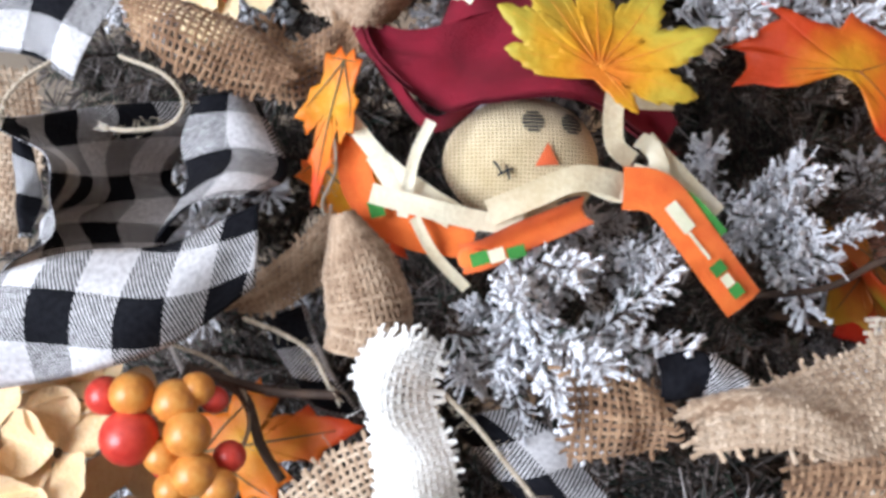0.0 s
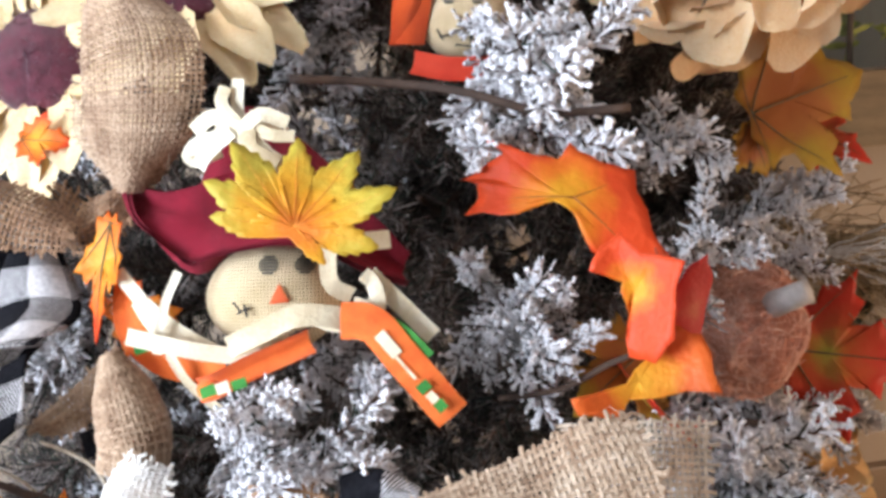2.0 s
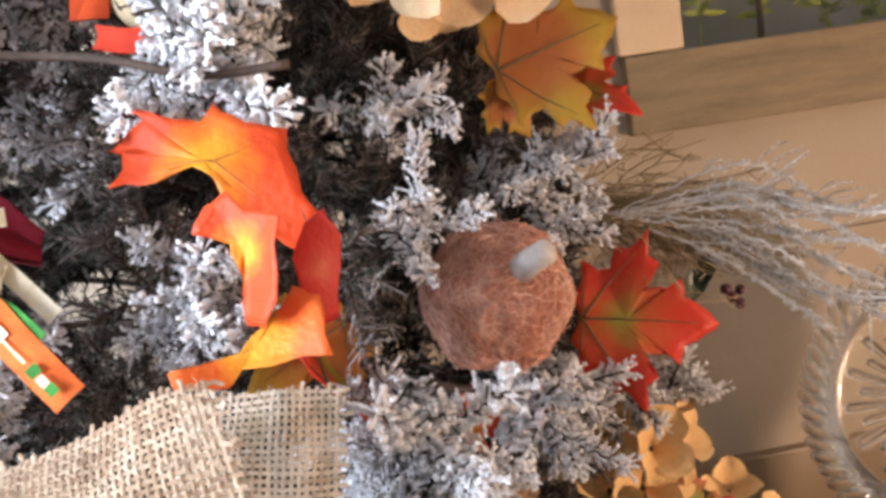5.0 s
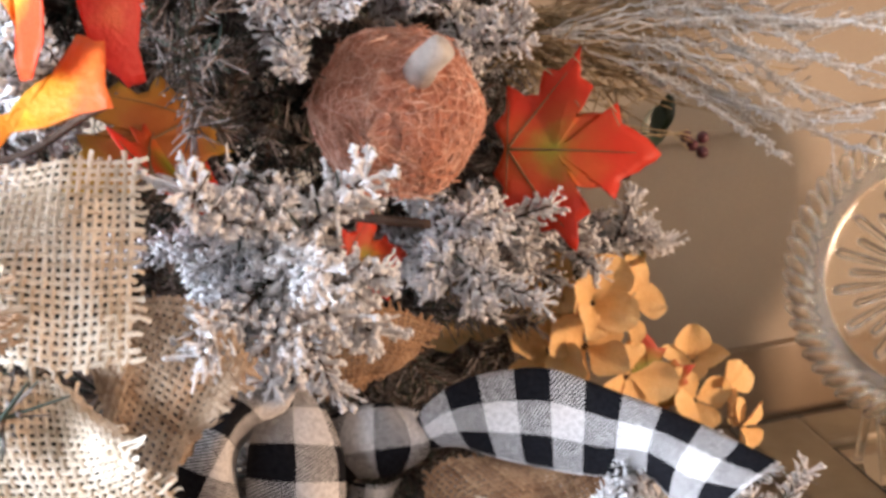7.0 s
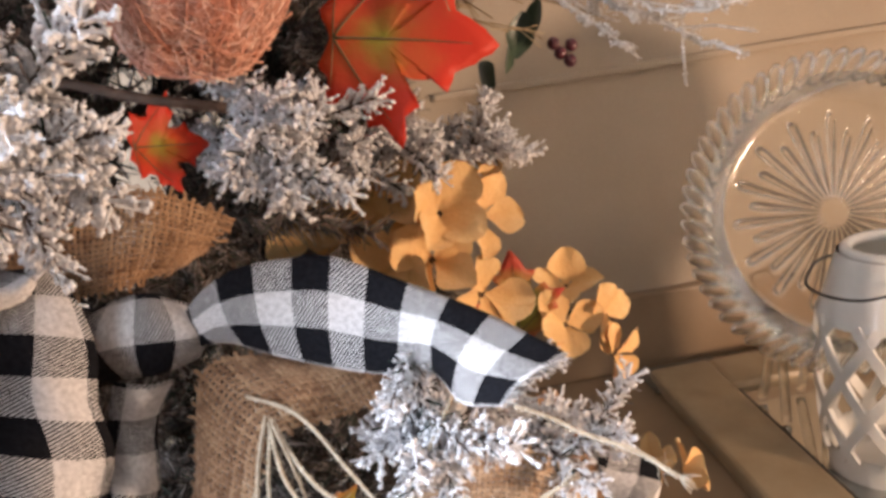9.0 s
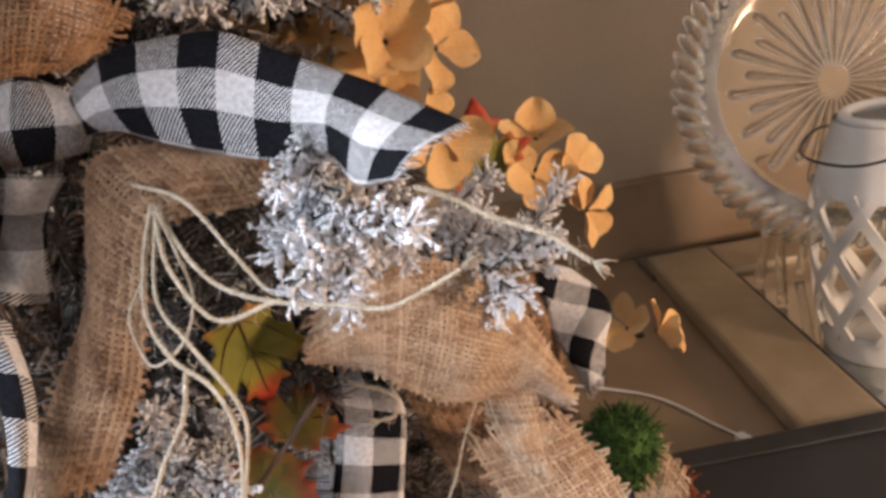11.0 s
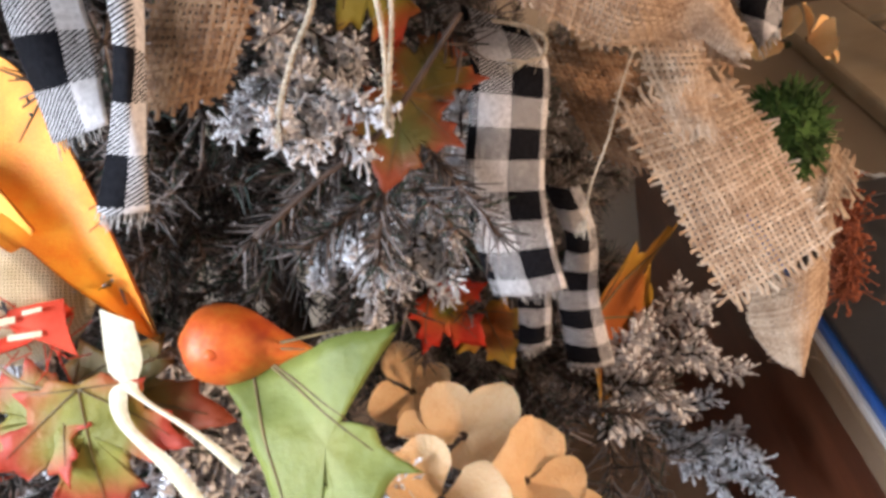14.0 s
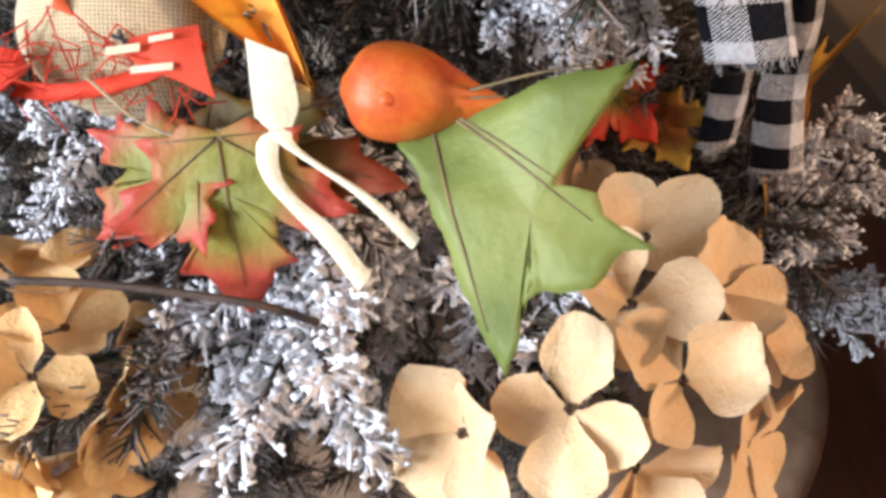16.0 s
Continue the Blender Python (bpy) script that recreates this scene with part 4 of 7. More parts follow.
# ---- the tree ----
AX, AY = 0.35, 1.0
stool = thing("round_stool", pose(AX + 0.05, AY - 0.02, 0), "round light brown wooden stool under the tree", "stool")
rs = Shell()
prof_ = [(0.0, 0.41), (0.40, 0.41), (0.415, 0.42), (0.42, 0.435), (0.415, 0.45), (0.40, 0.455), (0.0, 0.455)]
a_ = np.linspace(0, 2 * np.pi, 72, endpoint=False)
rs.add(np.array([[max(r, 0.001) * math.cos(b), max(r, 0.001) * math.sin(b), z] for r, z in prof_ for b in a_]), grid_faces(len(prof_), 72, True))
part("seat", rs, OAK, stool, "light brown round top")
for k in range(4):
    c, s = math.cos(k * math.pi / 2 + 0.6), math.sin(k * math.pi / 2 + 0.6)
    part("leg", Shell().add(*tube(spline([(0.24 * c, 0.24 * s, 0.412), (0.30 * c, 0.30 * s, 0.0)], 4), 0.018, 10)), OAK, stool)


def needle(sh, base, way, length, radius, rng, prof, steps, mat=0):
    side = unit(np.cross(way, rng.normal(0, 1, 3)))
    up = np.cross(way, side)
    s = np.linspace(0, 1, steps + 1)
    line = base + np.outer(s, way) * length + np.outer(s ** 2, side) * length * rng.uniform(-0.35, 0.35)
    r = radius * np.interp(s, np.linspace(0, 1, len(prof)), prof)
    ang = rng.uniform(0, 6) + np.array([0, 2.09, 4.19])
    v = line[:, None] + r[:, None, None] * (side[None, None] * np.cos(ang)[None, :, None] + up[None, None] * np.sin(ang)[None, :, None])
    sh.add(v.reshape(-1, 3), grid_faces(steps + 1, 3, True), mat)
    return line


CLOT = np.array([(1, 0, 0), (-1, 0, 0), (0, 1, 0), (0, -1, 0), (0, 0, 1), (0, 0, -1)], float)
CLOT_FACES = [(0, 2, 4), (2, 1, 4), (1, 3, 4), (3, 0, 4), (2, 0, 5), (1, 2, 5), (3, 1, 5), (0, 3, 5)]


def bough_mesh(seed, heavy, length=0.13):
    """One twig end along +z: a stem with needles all round, side twigs, and clotted snow where it is heavy."""
    rng = np.random.default_rng(seed)
    sh = Shell()
    twigs = [((0, 0, 0), (0, 0, 1), length)]
    for k in range(6):
        a = k * 1.7 + rng.uniform(-0.4, 0.4)
        twigs.append(((0, 0, length * (0.08 + 0.135 * k)), unit((math.cos(a) * 0.75, math.sin(a) * 0.75, 0.75)), length * rng.uniform(0.32, 0.58)))
    for o, d, ln in twigs:
        o, d = np.array(o, float), np.array(d, float)
        sh.add(*tube(np.stack([o, o + d * ln * 0.5, o + d * ln]), 0.0016, 5), 2)
        u = unit(np.cross(d, (0.3, 0.9, 0.2)))
        w = np.cross(d, u)
        count = int(ln / 0.13 * (185 if heavy else 160))
        for i in range(count):
            s = (i + rng.random()) / count
            a = i * 2.4 + rng.uniform(-0.5, 0.5)
            way = unit(d * rng.uniform(0.45, 1.4) + (u * math.cos(a) + w * math.sin(a)) + rng.normal(0, 0.16, 3))
            at_ = o + d * ln * s
            if heavy:
                snow = rng.random() < 0.45 + 0.55 * s
                line = needle(sh, at_, way, rng.uniform(0.008, 0.020), rng.uniform(0.0006, 0.0012) * (1.0 if snow else 0.7), rng, [0.8, 1.2, 0.9], 2, 0 if snow else (4 if rng.random() < 0.6 else 3))
                if snow:
                    for _ in range(rng.integers(1, 5)):
                        q = line[1] + (line[2] - line[1]) * rng.uniform(0.1, 1.05) + rng.normal(0, 0.0007, 3)
                        sh.add(q + CLOT * rng.uniform(0.0011, 0.0029, 3) + rng.normal(0, 0.0003, (6, 3)), CLOT_FACES, 0)
            else:
                pick = rng.random()
                needle(sh, at_, way, rng.uniform(0.009, 0.023), rng.uniform(0.0006, 0.0011), rng, [1.0, 0.4], 1, 1 if pick < 0.40 else 4 if pick < 0.80 else 3)
                if pick > 0.68:
                    sh.add(at_ + way * rng.uniform(0.004, 0.018) + CLOT * rng.uniform(0.0007, 0.0017, 3), CLOT_FACES, 4)
    return sh.data("heavily_snowed_bough" if heavy else "thin_bough", [FLOCK, FROST, BARK, GREEN, FROST_PALE])


HEAVY = [bough_mesh(i, True) for i in range(5)]
THIN = [bough_mesh(20 + i, False, 0.15) for i in range(5)]
tree = thing("artificial_tree", pose(AX, AY, 0.456), "snow-flocked artificial fir tree on a stool", "tree")
part("trunk", Shell().add(*tube(spline([(0, 0, 0), (0, 0, 1.0), (0, 0, 2.05)], 12), 0.024, 10, [1.0, 0.8, 0.3])), BARK, tree, "brown trunk pole")


def bough(tip, way, mesh, scale=1.0, roll=0.0, length=0.13):
    """A twig end whose point is at tip."""
    d = Vector(way).normalized()
    ob = new("bough", mesh)
    ob.parent = tree
    m = d.to_track_quat("Z", "Y").to_matrix().to_4x4() @ pose(0, 0, 0, 0, 0, roll) @ Matrix.Diagonal((scale, scale, scale, 1))
    m.translation = Vector(tip) - d * length * scale - Vector((AX, AY, 0.456))
    ob.matrix_local = m
    return ob


def reach(z, th):
    """How far the greenery stands out from the trunk."""
    r = 0.45 if z < 1.6 else 0.45 - 0.28 * (z - 1.6)
    side = math.cos(th)
    if 0.85 < z < 1.3 and side < 0.3:
        r -= 0.05
    return r - 0.03 - (0.055 * max(0, side) if z > 0.95 else 0) + 0.2 * max(0, -side - 0.25)


rng = random.Random(4)
for i in range(330):
    z = 0.62 + 1.55 * ((i * 0.61803) % 1)
    th = radians(rng.uniform(165, 388))
    r = reach(z, th) * rng.uniform(0.88, 1.0) - 0.02
    way = Vector((math.cos(th), math.sin(th), rng.uniform(-0.25, 0.5))) + Vector((rng.uniform(-0.5, 0.5), rng.uniform(-0.5, 0.5), rng.uniform(-0.3, 0.3)))
    bough((AX + r * math.cos(th), AY + r * math.sin(th), z), way, HEAVY[i % 5] if rng.random() < 0.03 else THIN[i % 5], rng.uniform(0.8, 1.15), rng.uniform(0, 360))
filler = []
for i in range(190):
    z = 0.58 + 1.6 * ((i * 0.61803 + 0.3) % 1)
    th = radians(rng.uniform(165, 395))
    r = reach(z, th) * rng.uniform(0.5, 0.74)
    way = Vector((math.cos(th) + rng.uniform(-0.6, 0.6), math.sin(th) + rng.uniform(-0.6, 0.6), rng.uniform(-0.5, 0.6)))
    filler.append(((AX + r * math.cos(th), AY + r * math.sin(th), z), way, THIN[i % 5], rng.uniform(1.1, 1.5), rng.uniform(0, 360)))
for i in range(60):
    z = 1.25 + 0.85 * ((i * 0.61803) % 1)
    th = radians(rng.uniform(160, 235))
    r = reach(z, th) * rng.uniform(0.6, 0.98)
    filler.append(((AX + r * math.cos(th), AY + r * math.sin(th), z), Vector((math.cos(th) + rng.uniform(-0.6, 0.6), math.sin(th) + rng.uniform(-0.6, 0.6), rng.uniform(-0.4, 0.5))), HEAVY[i % 5] if i % 4 == 0 else THIN[i % 5], rng.uniform(1.0, 1.3), rng.uniform(0, 360)))
for i in range(110):  # the mostly unseen side towards the wall, added to block daylight from it
    z = 0.62 + 1.5 * ((i * 0.61803) % 1)
    th = radians(25 + 140 * ((i * 0.381966 + 0.2) % 1))
    r = (0.42 if z < 1.6 else 0.42 - 0.3 * (z - 1.6)) * rng.uniform(0.55, 1.0)
    filler.append(((AX + r * math.cos(th), AY + r * math.sin(th), z), Vector((math.cos(th), math.sin(th), rng.uniform(-0.3, 0.5))), THIN[i % 5], rng.uniform(1.3, 1.7), rng.uniform(0, 360)))
for q in filler:
    q_ob = bough(*q)
    q_ob.name = "inner_bough"
for i in range(46):
    z, th = 0.6 + 1.5 * i / 46, radians(180 + (i * 137.5) % 200)
    r = reach(z, th) - 0.1
    part("branch", Shell().add(*tube(spline([(0, 0, z - 0.56), (r * 0.6 * math.cos(th), r * 0.6 * math.sin(th), z - 0.49), (r * math.cos(th), r * math.sin(th), z - 0.456)], 8), 0.004, 6, [1.2, 1, 0.7])), BARK, tree)

# twig ends that stand out clear of the rest
CLEAR = [
    # (tip, way, thick with snow, size)
    ((0.359, 0.521, 1.817), (0.25, -0.8, 0.5), 1, 1.35), ((0.321, 0.566, 1.807), (-0.5, -0.6, -0.3), 1, 1.1), ((0.376, 0.554, 1.780), (0.5, -0.6, -0.5), 1, 1.0), ((0.304, 0.651, 1.824), (-0.8, -0.5, 0.0), 1, 0.95),
    ((0.189, 0.731, 1.860), (-0.1, -0.8, 0.3), 1, 1.2), ((0.234, 0.705, 1.952), (0.1, -0.7, -0.4), 1, 1.1), ((0.181, 0.645, 1.833), (-0.4, -0.7, -0.2), 1, 1.0),
    ((0.495, 0.629, 1.750), (0.4, -0.7, 0.1), 1, 1.0), ((0.615, 0.727, 1.672), (0.8, -0.4, 0.25), 1, 1.1), ((0.655, 0.712, 1.680), (0.9, -0.3, 0.2), 1, 0.8), ((0.479, 0.572, 1.681), (0.1, -0.7, 0.5), 1, 0.9),
    ((0.324, 0.490, 1.636), (0.1, -0.8, -0.1), 1, 0.95), ((0.312, 0.505, 1.650), (-0.5, -0.6, 0.1), 1, 0.65), ((0.342, 0.486, 1.622), (0.6, -0.6, -0.1), 1, 0.7),
    ((0.222, 0.484, 1.622), (0.3, -0.8, -0.2), 1, 0.62), ((0.217, 0.468, 1.612), (0.6, -0.7, -0.3), 1, 0.6),
    ((0.128, 0.438, 1.582), (-0.4, -0.8, -0.3), 1, 0.6), ((0.176, 0.424, 1.594), (0.5, -0.8, 0.0), 1, 0.85), ((0.142, 0.405, 1.590), (0.0, -0.8, -0.6), 1, 0.8), ((0.214, 0.432, 1.595), (0.9, -0.5, 0.0), 1, 0.9),
    ((0.465, 0.426, 1.536), (0.2, -0.9, 0.1), 1, 1.25), ((0.446, 0.450, 1.545), (-0.1, -0.7, 0.6), 1, 1.0), ((0.479, 0.438, 1.506), (0.6, -0.7, -0.3), 1, 1.05), ((0.430, 0.430, 1.500), (-0.3, -0.7, -0.6), 1, 0.85), ((0.400, 0.465, 1.553), (-0.5, -0.7, 0.3), 1, 0.8), ((0.456, 0.418, 1.499), (0.1, -0.7, -0.7), 1, 0.9),
    ((0.600, 0.702, 1.490), (0.3, -0.6, 0.5), 1, 1.0), ((0.548, 0.654, 1.474), (-0.1, -0.8, 0.0), 1, 1.15), ((0.628, 0.760, 1.419), (0.4, -0.7, -0.4), 1, 1.1), ((0.691, 0.786, 1.432), (0.8, -0.5, 0.15), 1, 0.95), ((0.514, 0.741, 1.474), (-0.5, -0.7, 0.3), 1, 1.0), ((0.572, 0.621, 1.440), (0.1, -0.7, -0.6), 1, 0.9),
    ((0.748, 0.823, 1.425), (0.5, -0.5, 0.3), 1, 1.0), ((0.761, 0.841, 1.396), (0.7, -0.4, -0.3), 1, 0.75), ((0.426, 0.520, 1.640), (0.5, -0.7, 0.0), 0, 1.0), ((0.615, 0.696, 1.631), (0.2, -0.7, 0.4), 1, 1.0),
    ((0.636, 0.462, 1.315), (0.0, -0.8, -0.3), 1, 0.95), ((0.612, 0.490, 1.322), (-0.5, -0.6, 0.2), 1, 0.8), ((0.650, 0.470, 1.318), (0.3, -0.8, 0.2), 1, 0.85), ((0.637, 0.452, 1.300), (0.1, -0.5, -0.8), 1, 0.7), ((0.735, 0.580, 1.268), (0.6, -0.6, 0.1), 1, 0.85), ((0.756, 0.540, 1.273), (0.8, -0.4, 0.2), 1, 0.8),
    ((0.520, 0.475, 1.175), (0.1, -0.8, -0.4), 1, 0.8), ((0.506, 0.486, 1.192), (-0.4, -0.7, 0.1), 1, 0.62), ((0.532, 0.480, 1.186), (0.4, -0.8, 0.0), 1, 0.62), ((0.573, 0.603, 1.061), (0.2, -0.7, 0.2), 1, 0.9), ((0.587, 0.611, 1.090), (0.0, -0.7, 0.4), 1, 0.9),
    ((0.535, 0.545, 1.092), (-0.2, -0.6, -0.6), 0, 1.3), ((0.532, 0.565, 1.042), (0.5, -0.6, -0.2), 1, 0.7), ((0.505, 0.585, 1.050), (0.2, -0.7, -0.1), 1, 0.6), ((0.560, 0.600, 1.020), (0.7, -0.5, -0.2), 1, 0.6), ((0.493, 0.650, 1.002), (0.2, -0.5, -0.7), 0, 1.3), ((0.523, 0.685, 0.990), (0.6, -0.6, -0.3), 0, 1.2), ((0.465, 0.586, 1.087), (-0.7, -0.5, -0.3), 0, 1.3), ((0.559, 0.596, 1.066), (0.1, -0.7, 0.2), 1, 0.95),
    ((0.769, 0.745, 0.798), (0.7, -0.5, 0.3), 1, 1.1), ((0.822, 0.808, 0.595), (0.8, -0.5, -0.2), 1, 1.1), ((0.704, 0.675, 0.823), (0.5, -0.6, 0.1), 1, 1.2), ((0.693, 0.661, 0.784), (0.5, -0.6, -0.4), 0, 1.2), ((0.622, 0.629, 0.856), (0.2, -0.7, 0.0), 0, 1.2), ((0.766, 0.782, 0.823), (0.8, -0.3, 0.3), 1, 0.9), ((0.829, 0.776, 0.592), (0.9, -0.3, -0.4), 1, 0.8),
    ((0.407, 0.615, 1.271), (-0.2, -0.8, 0.0), 0, 1.3), ((0.438, 0.564, 1.228), (0.0, -0.8, 0.1), 0, 1.3), ((0.407, 0.524, 1.220), (-0.3, -0.8, 0.0), 0, 1.3), ((0.402, 0.590, 1.115), (0.0, -0.8, -0.1), 0, 1.2), ((0.406, 0.616, 1.071), (0.2, -0.7, -0.3), 0, 1.2),
    ((0.412, 0.526, 0.902), (0.1, -0.6, -0.2), 1, 1.0), ((0.472, 0.474, 0.911), (0.2, -0.7, -0.2), 1, 1.05), ((0.497, 0.492, 0.901), (0.5, -0.6, 0.1), 1, 0.9), ((0.326, 0.475, 0.920), (-0.3, -0.7, -0.2), 1, 1.4), ((0.360, 0.474, 0.910), (0.1, -0.8, -0.1), 1, 1.4), ((0.388, 0.450, 0.905), (0.3, -0.7, -0.4), 1, 1.3), ((0.347, 0.454, 0.909), (-0.2, -0.6, -0.6), 1, 1.3), ((0.392, 0.567, 0.915), (0.2, -0.7, 0.0), 1, 0.9), ((0.284, 0.455, 0.928), (-0.2, -0.7, -0.4), 0, 1.2), ((0.234, 0.560, 0.999), (-0.3, -0.7, 0.0), 1, 1.0), ((0.286, 0.534, 0.953), (0, -0.7, -0.2), 0, 1.0),
]
for i, (tip, way, snowy, size) in enumerate(CLEAR):
    bough(tip, way, (HEAVY if snowy else THIN)[i % 5], size, i * 77).name = "outer_bough"

# unseen boughs, added only to keep window light off the lower left gingham
for i in range(12):
    tip = (0.17 + 0.11 * ((i * 0.618) % 1), 0.36 + 0.07 * ((i * 0.382) % 1), 1.35 + 0.12 * i / 12)
    bough(tip, (-0.3, -0.8, 0.3 - 0.04 * i), THIN[i % 5], 1.5, i * 50).name = "outer_bough"


# ---- ornaments on the tree ----
def strip(sh, left, right, mat, camber=0.0, nu=18, nv=5, thick=0.0):
    p, n = cloth_points(left, right, nu, nv, camber)
    sh.add(p.reshape(-1, 3), grid_faces(nu, nv), mat)
    if thick:
        sh.add((p - n * thick).reshape(-1, 3), grid_faces(nu, nv), mat)


def felt(sh, left, right, mat, camber, fold, thick=0.0025, nu=56, nv=18):
    """Soft felt between two edges, puckered in folds that run across it, with a rolled lower edge."""
    p, n = cloth_points(left, right, nu, nv, camber)
    u, s = np.meshgrid(np.linspace(0, 1, nu), np.linspace(0, 1, nv), indexing="ij")
    wave = fold * (np.sin(15 * u + 3 * s) * (0.35 + 0.65 * s) + 0.6 * np.sin(27 * u - 4 * s + 1) * s + 0.5 * np.sin(9 * s + 5 * u)) + 1.2 * fold * np.exp(-((s - 0.08) / 0.07) ** 2)
    p = p + n * wave[..., None]
    sh.add(p.reshape(-1, 3), grid_faces(nu, nv), mat)
    sh.add((p - n * thick).reshape(-1, 3), grid_faces(nu, nv), mat)


def px(k, *pts):
    return [(x * k, y * k, z * k) for x, y, z in pts]


def band(sh, k, mid, width, mat, camber=0.0):
    """A flat strip of straw or cloth along a line, in units of k."""
    c = spline(mid, 18)
    t = unit(np.gradient(c, axis=0))
    side = unit(np.cross(t, (0.0, 0.0, 1.0))) * width / 2
    strip(sh, (c - side) * k, (c + side) * k, mat, camber, 18, 4, 0.0006)


def weave_ball(sh, c, r, mat, rows=34, cols=64, k=1.0):
    """A stuffed round head of coarse cloth with its weave raised."""
    def wob(v):
        a = np.arctan2(v[:, 0], v[:, 2])
        return 1 + 0.014 * np.sin(a * 3 + v[:, 1] * 4)
    th, ph = np.linspace(0.02, np.pi - 0.02, rows * 2), np.linspace(0, 2 * np.pi, cols * 2, endpoint=False)
    v = np.stack([np.outer(np.sin(th), np.sin(ph)), np.outer(np.cos(th), np.ones(cols * 2)), np.outer(np.sin(th), np.cos(ph))], -1).reshape(-1, 3)
    v = v * wob(v)[:, None]
    sh.add(v * np.array(r) + np.array(c), grid_faces(rows * 2, cols * 2, True), mat)


def disc_on(sh, c, rx, ry, r, centre, mat, stripes=6):
    """A printed round spot on a ball, drawn as short bars."""
    for i in range(stripes):
        y = (-1 + (2 * i + 1) / stripes) * ry
        w = rx * math.sqrt(max(0.05, 1 - (y / ry) ** 2))
        x = np.linspace(-w, w, 7)
        rows = []
        for yy in (y - ry / stripes * 0.72, y + ry / stripes * 0.72):
            q = np.stack([c[0] + x, np.full(7, c[1] + yy)], 1)
            zz = np.sqrt(np.clip(1 - ((q[:, 0] - centre[0]) / r[0]) ** 2 - ((q[:, 1] - centre[1]) / r[1]) ** 2, 0.01, 1)) * r[2] * 1.04 + centre[2]
            rows.append(np.column_stack([q, zz]))
        sh.add(np.vstack(rows), grid_faces(2, 7), mat)


def scarecrow_main(m, k):
    """Stuffed scarecrow head in a burgundy hat, straw hair and a checked scarf."""
    sh = Shell()
    C, R = (-28 * k, 0.0, -70 * k), (142 * k, 118 * k, 100 * k)
    weave_ball(sh, C, R, 0)
    for ex in (-22, 50):
        disc_on(sh, (ex * k, 64 * k), 20 * k, 20 * k, R, C, 1)
    # nose: flat felt triangle
    v = np.array([(-20, -16, 32), (22, -12, 32), (2, 26, 34), (0, -4, 44)]) * k
    sh.add(v, [(0, 1, 3), (1, 2, 3), (2, 0, 3)], 2)
    for x0, y0, x1, y1 in ((-92, -10, -76, -32), (-84, -34, -58, -22), (-70, -16, -64, -40), (10, -62, 40, -50), (20, -80, 62, -66), (34, -70, 46, -92)):
        band(sh, k, [(x0, y0, 32), ((x0 + x1) / 2, (y0 + y1) / 2 + 2, 34), (x1, y1, 33)], 4, 1)
    # hat: brim swept up at one side, bent crown
    low = px(k, (-325, 236, -30), (-285, 165, 10), (-190, 80, 24), (-110, 92, 44), (0, 106, 54), (90, 82, 40), (170, 45, 0), (258, 18, -60))
    up = px(k, (-312, 252, -60), (-240, 226, -30), (-150, 240, -10), (-70, 262, 0), (20, 258, 10), (110, 220, -10), (190, 160, -40), (262, 90, -80))
    felt(sh, low, up, 3, 0.010, 0.0028)
    strip(sh, px(k, (-300, 190, -10), (-200, 70, -30), (-120, 110, 0)), px(k, (-280, 150, -60), (-195, 60, -90), (-130, 90, -80)), 3, 0.004, 16, 6, 0.0025)
    crown = []
    for s in np.linspace(0, 1, 14):
        w = 160 * (1 - s) ** 0.8 + 14
        crown.append([((-20 - 60 * s + w * math.cos(a)) * k, (215 + 190 * s + 0.28 * w * math.sin(a)) * k, (-95 + 0.55 * w * math.sin(a) + 10 * s) * k) for a in np.linspace(0, 2 * math.pi, 28, endpoint=False)])
    sh.add(np.array(crown).reshape(-1, 3), grid_faces(14, 28, True), 3)
    # straw hair and bow
    for mid, w in ((((-200, 55, 40), (-225, 0, 40), (-236, -50, 44), (-246, -110, 40)), 22), (((-300, -72, 60), (-200, -96, 62), (-120, -112, 50), (-40, -120, 40)), 40), (((-340, 60, -10), (-280, -10, 0), (-200, -70, 20), (-110, -120, 20)), 34),
                   (((-295, 0, 0), (-250, -60, 10), (-160, -110, 10)), 40), (((-100, -100, 50), (-30, -70, 62), (40, -40, 74), (104, -42, 60), (140, -52, 40)), 52), (((112, 116, 62), (106, 70, 70), (112, 20, 64), (150, -4, 40)), 40),
                   (((150, -20, 30), (200, -30, 30), (190, 20, 20), (170, 40, 0)), 36), (((60, -40, 50), (130, -60, 40), (190, -20, 20), (210, 20, 10)), 36), (((180, 40, 0), (250, -30, 0), (310, -90, 10)), 44), (((225, 110, 10), (170, 105, 40), (130, 104, 60)), 44),
                   (((-225, -110, 30), (-190, -170, 20), (-130, -230, 0)), 22), (((-60, 300, 40), (-74, 380, 40), (-70, 440, 50)), 30), (((-120, 340, 40), (-60, 330, 60), (10, 350, 40)), 40), (((-60, 330, 60), (-10, 280, 70), (20, 260, 70)), 40), (((-60, 330, 60), (-150, 310, 50), (-170, 280, 40), (-110, 300, 40)), 40),
                   (((-60, 335, 65), (-20, 362, 75), (32, 345, 60)), 34), (((-70, 335, 65), (-120, 362, 60), (-162, 335, 50)), 38), (((-50, 330, 70), (-40, 290, 80), (12, 260, 78)), 40), (((-80, 330, 70), (-130, 290, 65), (-152, 260, 55)), 34), (((-65, 340, 60), (-102, 388, 55), (-95, 424, 50)), 30), (((-40, 340, 60), (0, 320, 70), (44, 318, 60)), 28)):
        band(sh, k, mid, w * 0.85, 4, -0.0006)
    # scarf: knot, tail to one side, wrap and checks
    band(sh, k, [(-330, 40, -40), (-320, -60, -20), (-240, -130, 0), (-120, -150, 10)], 60, 5, 0.004)
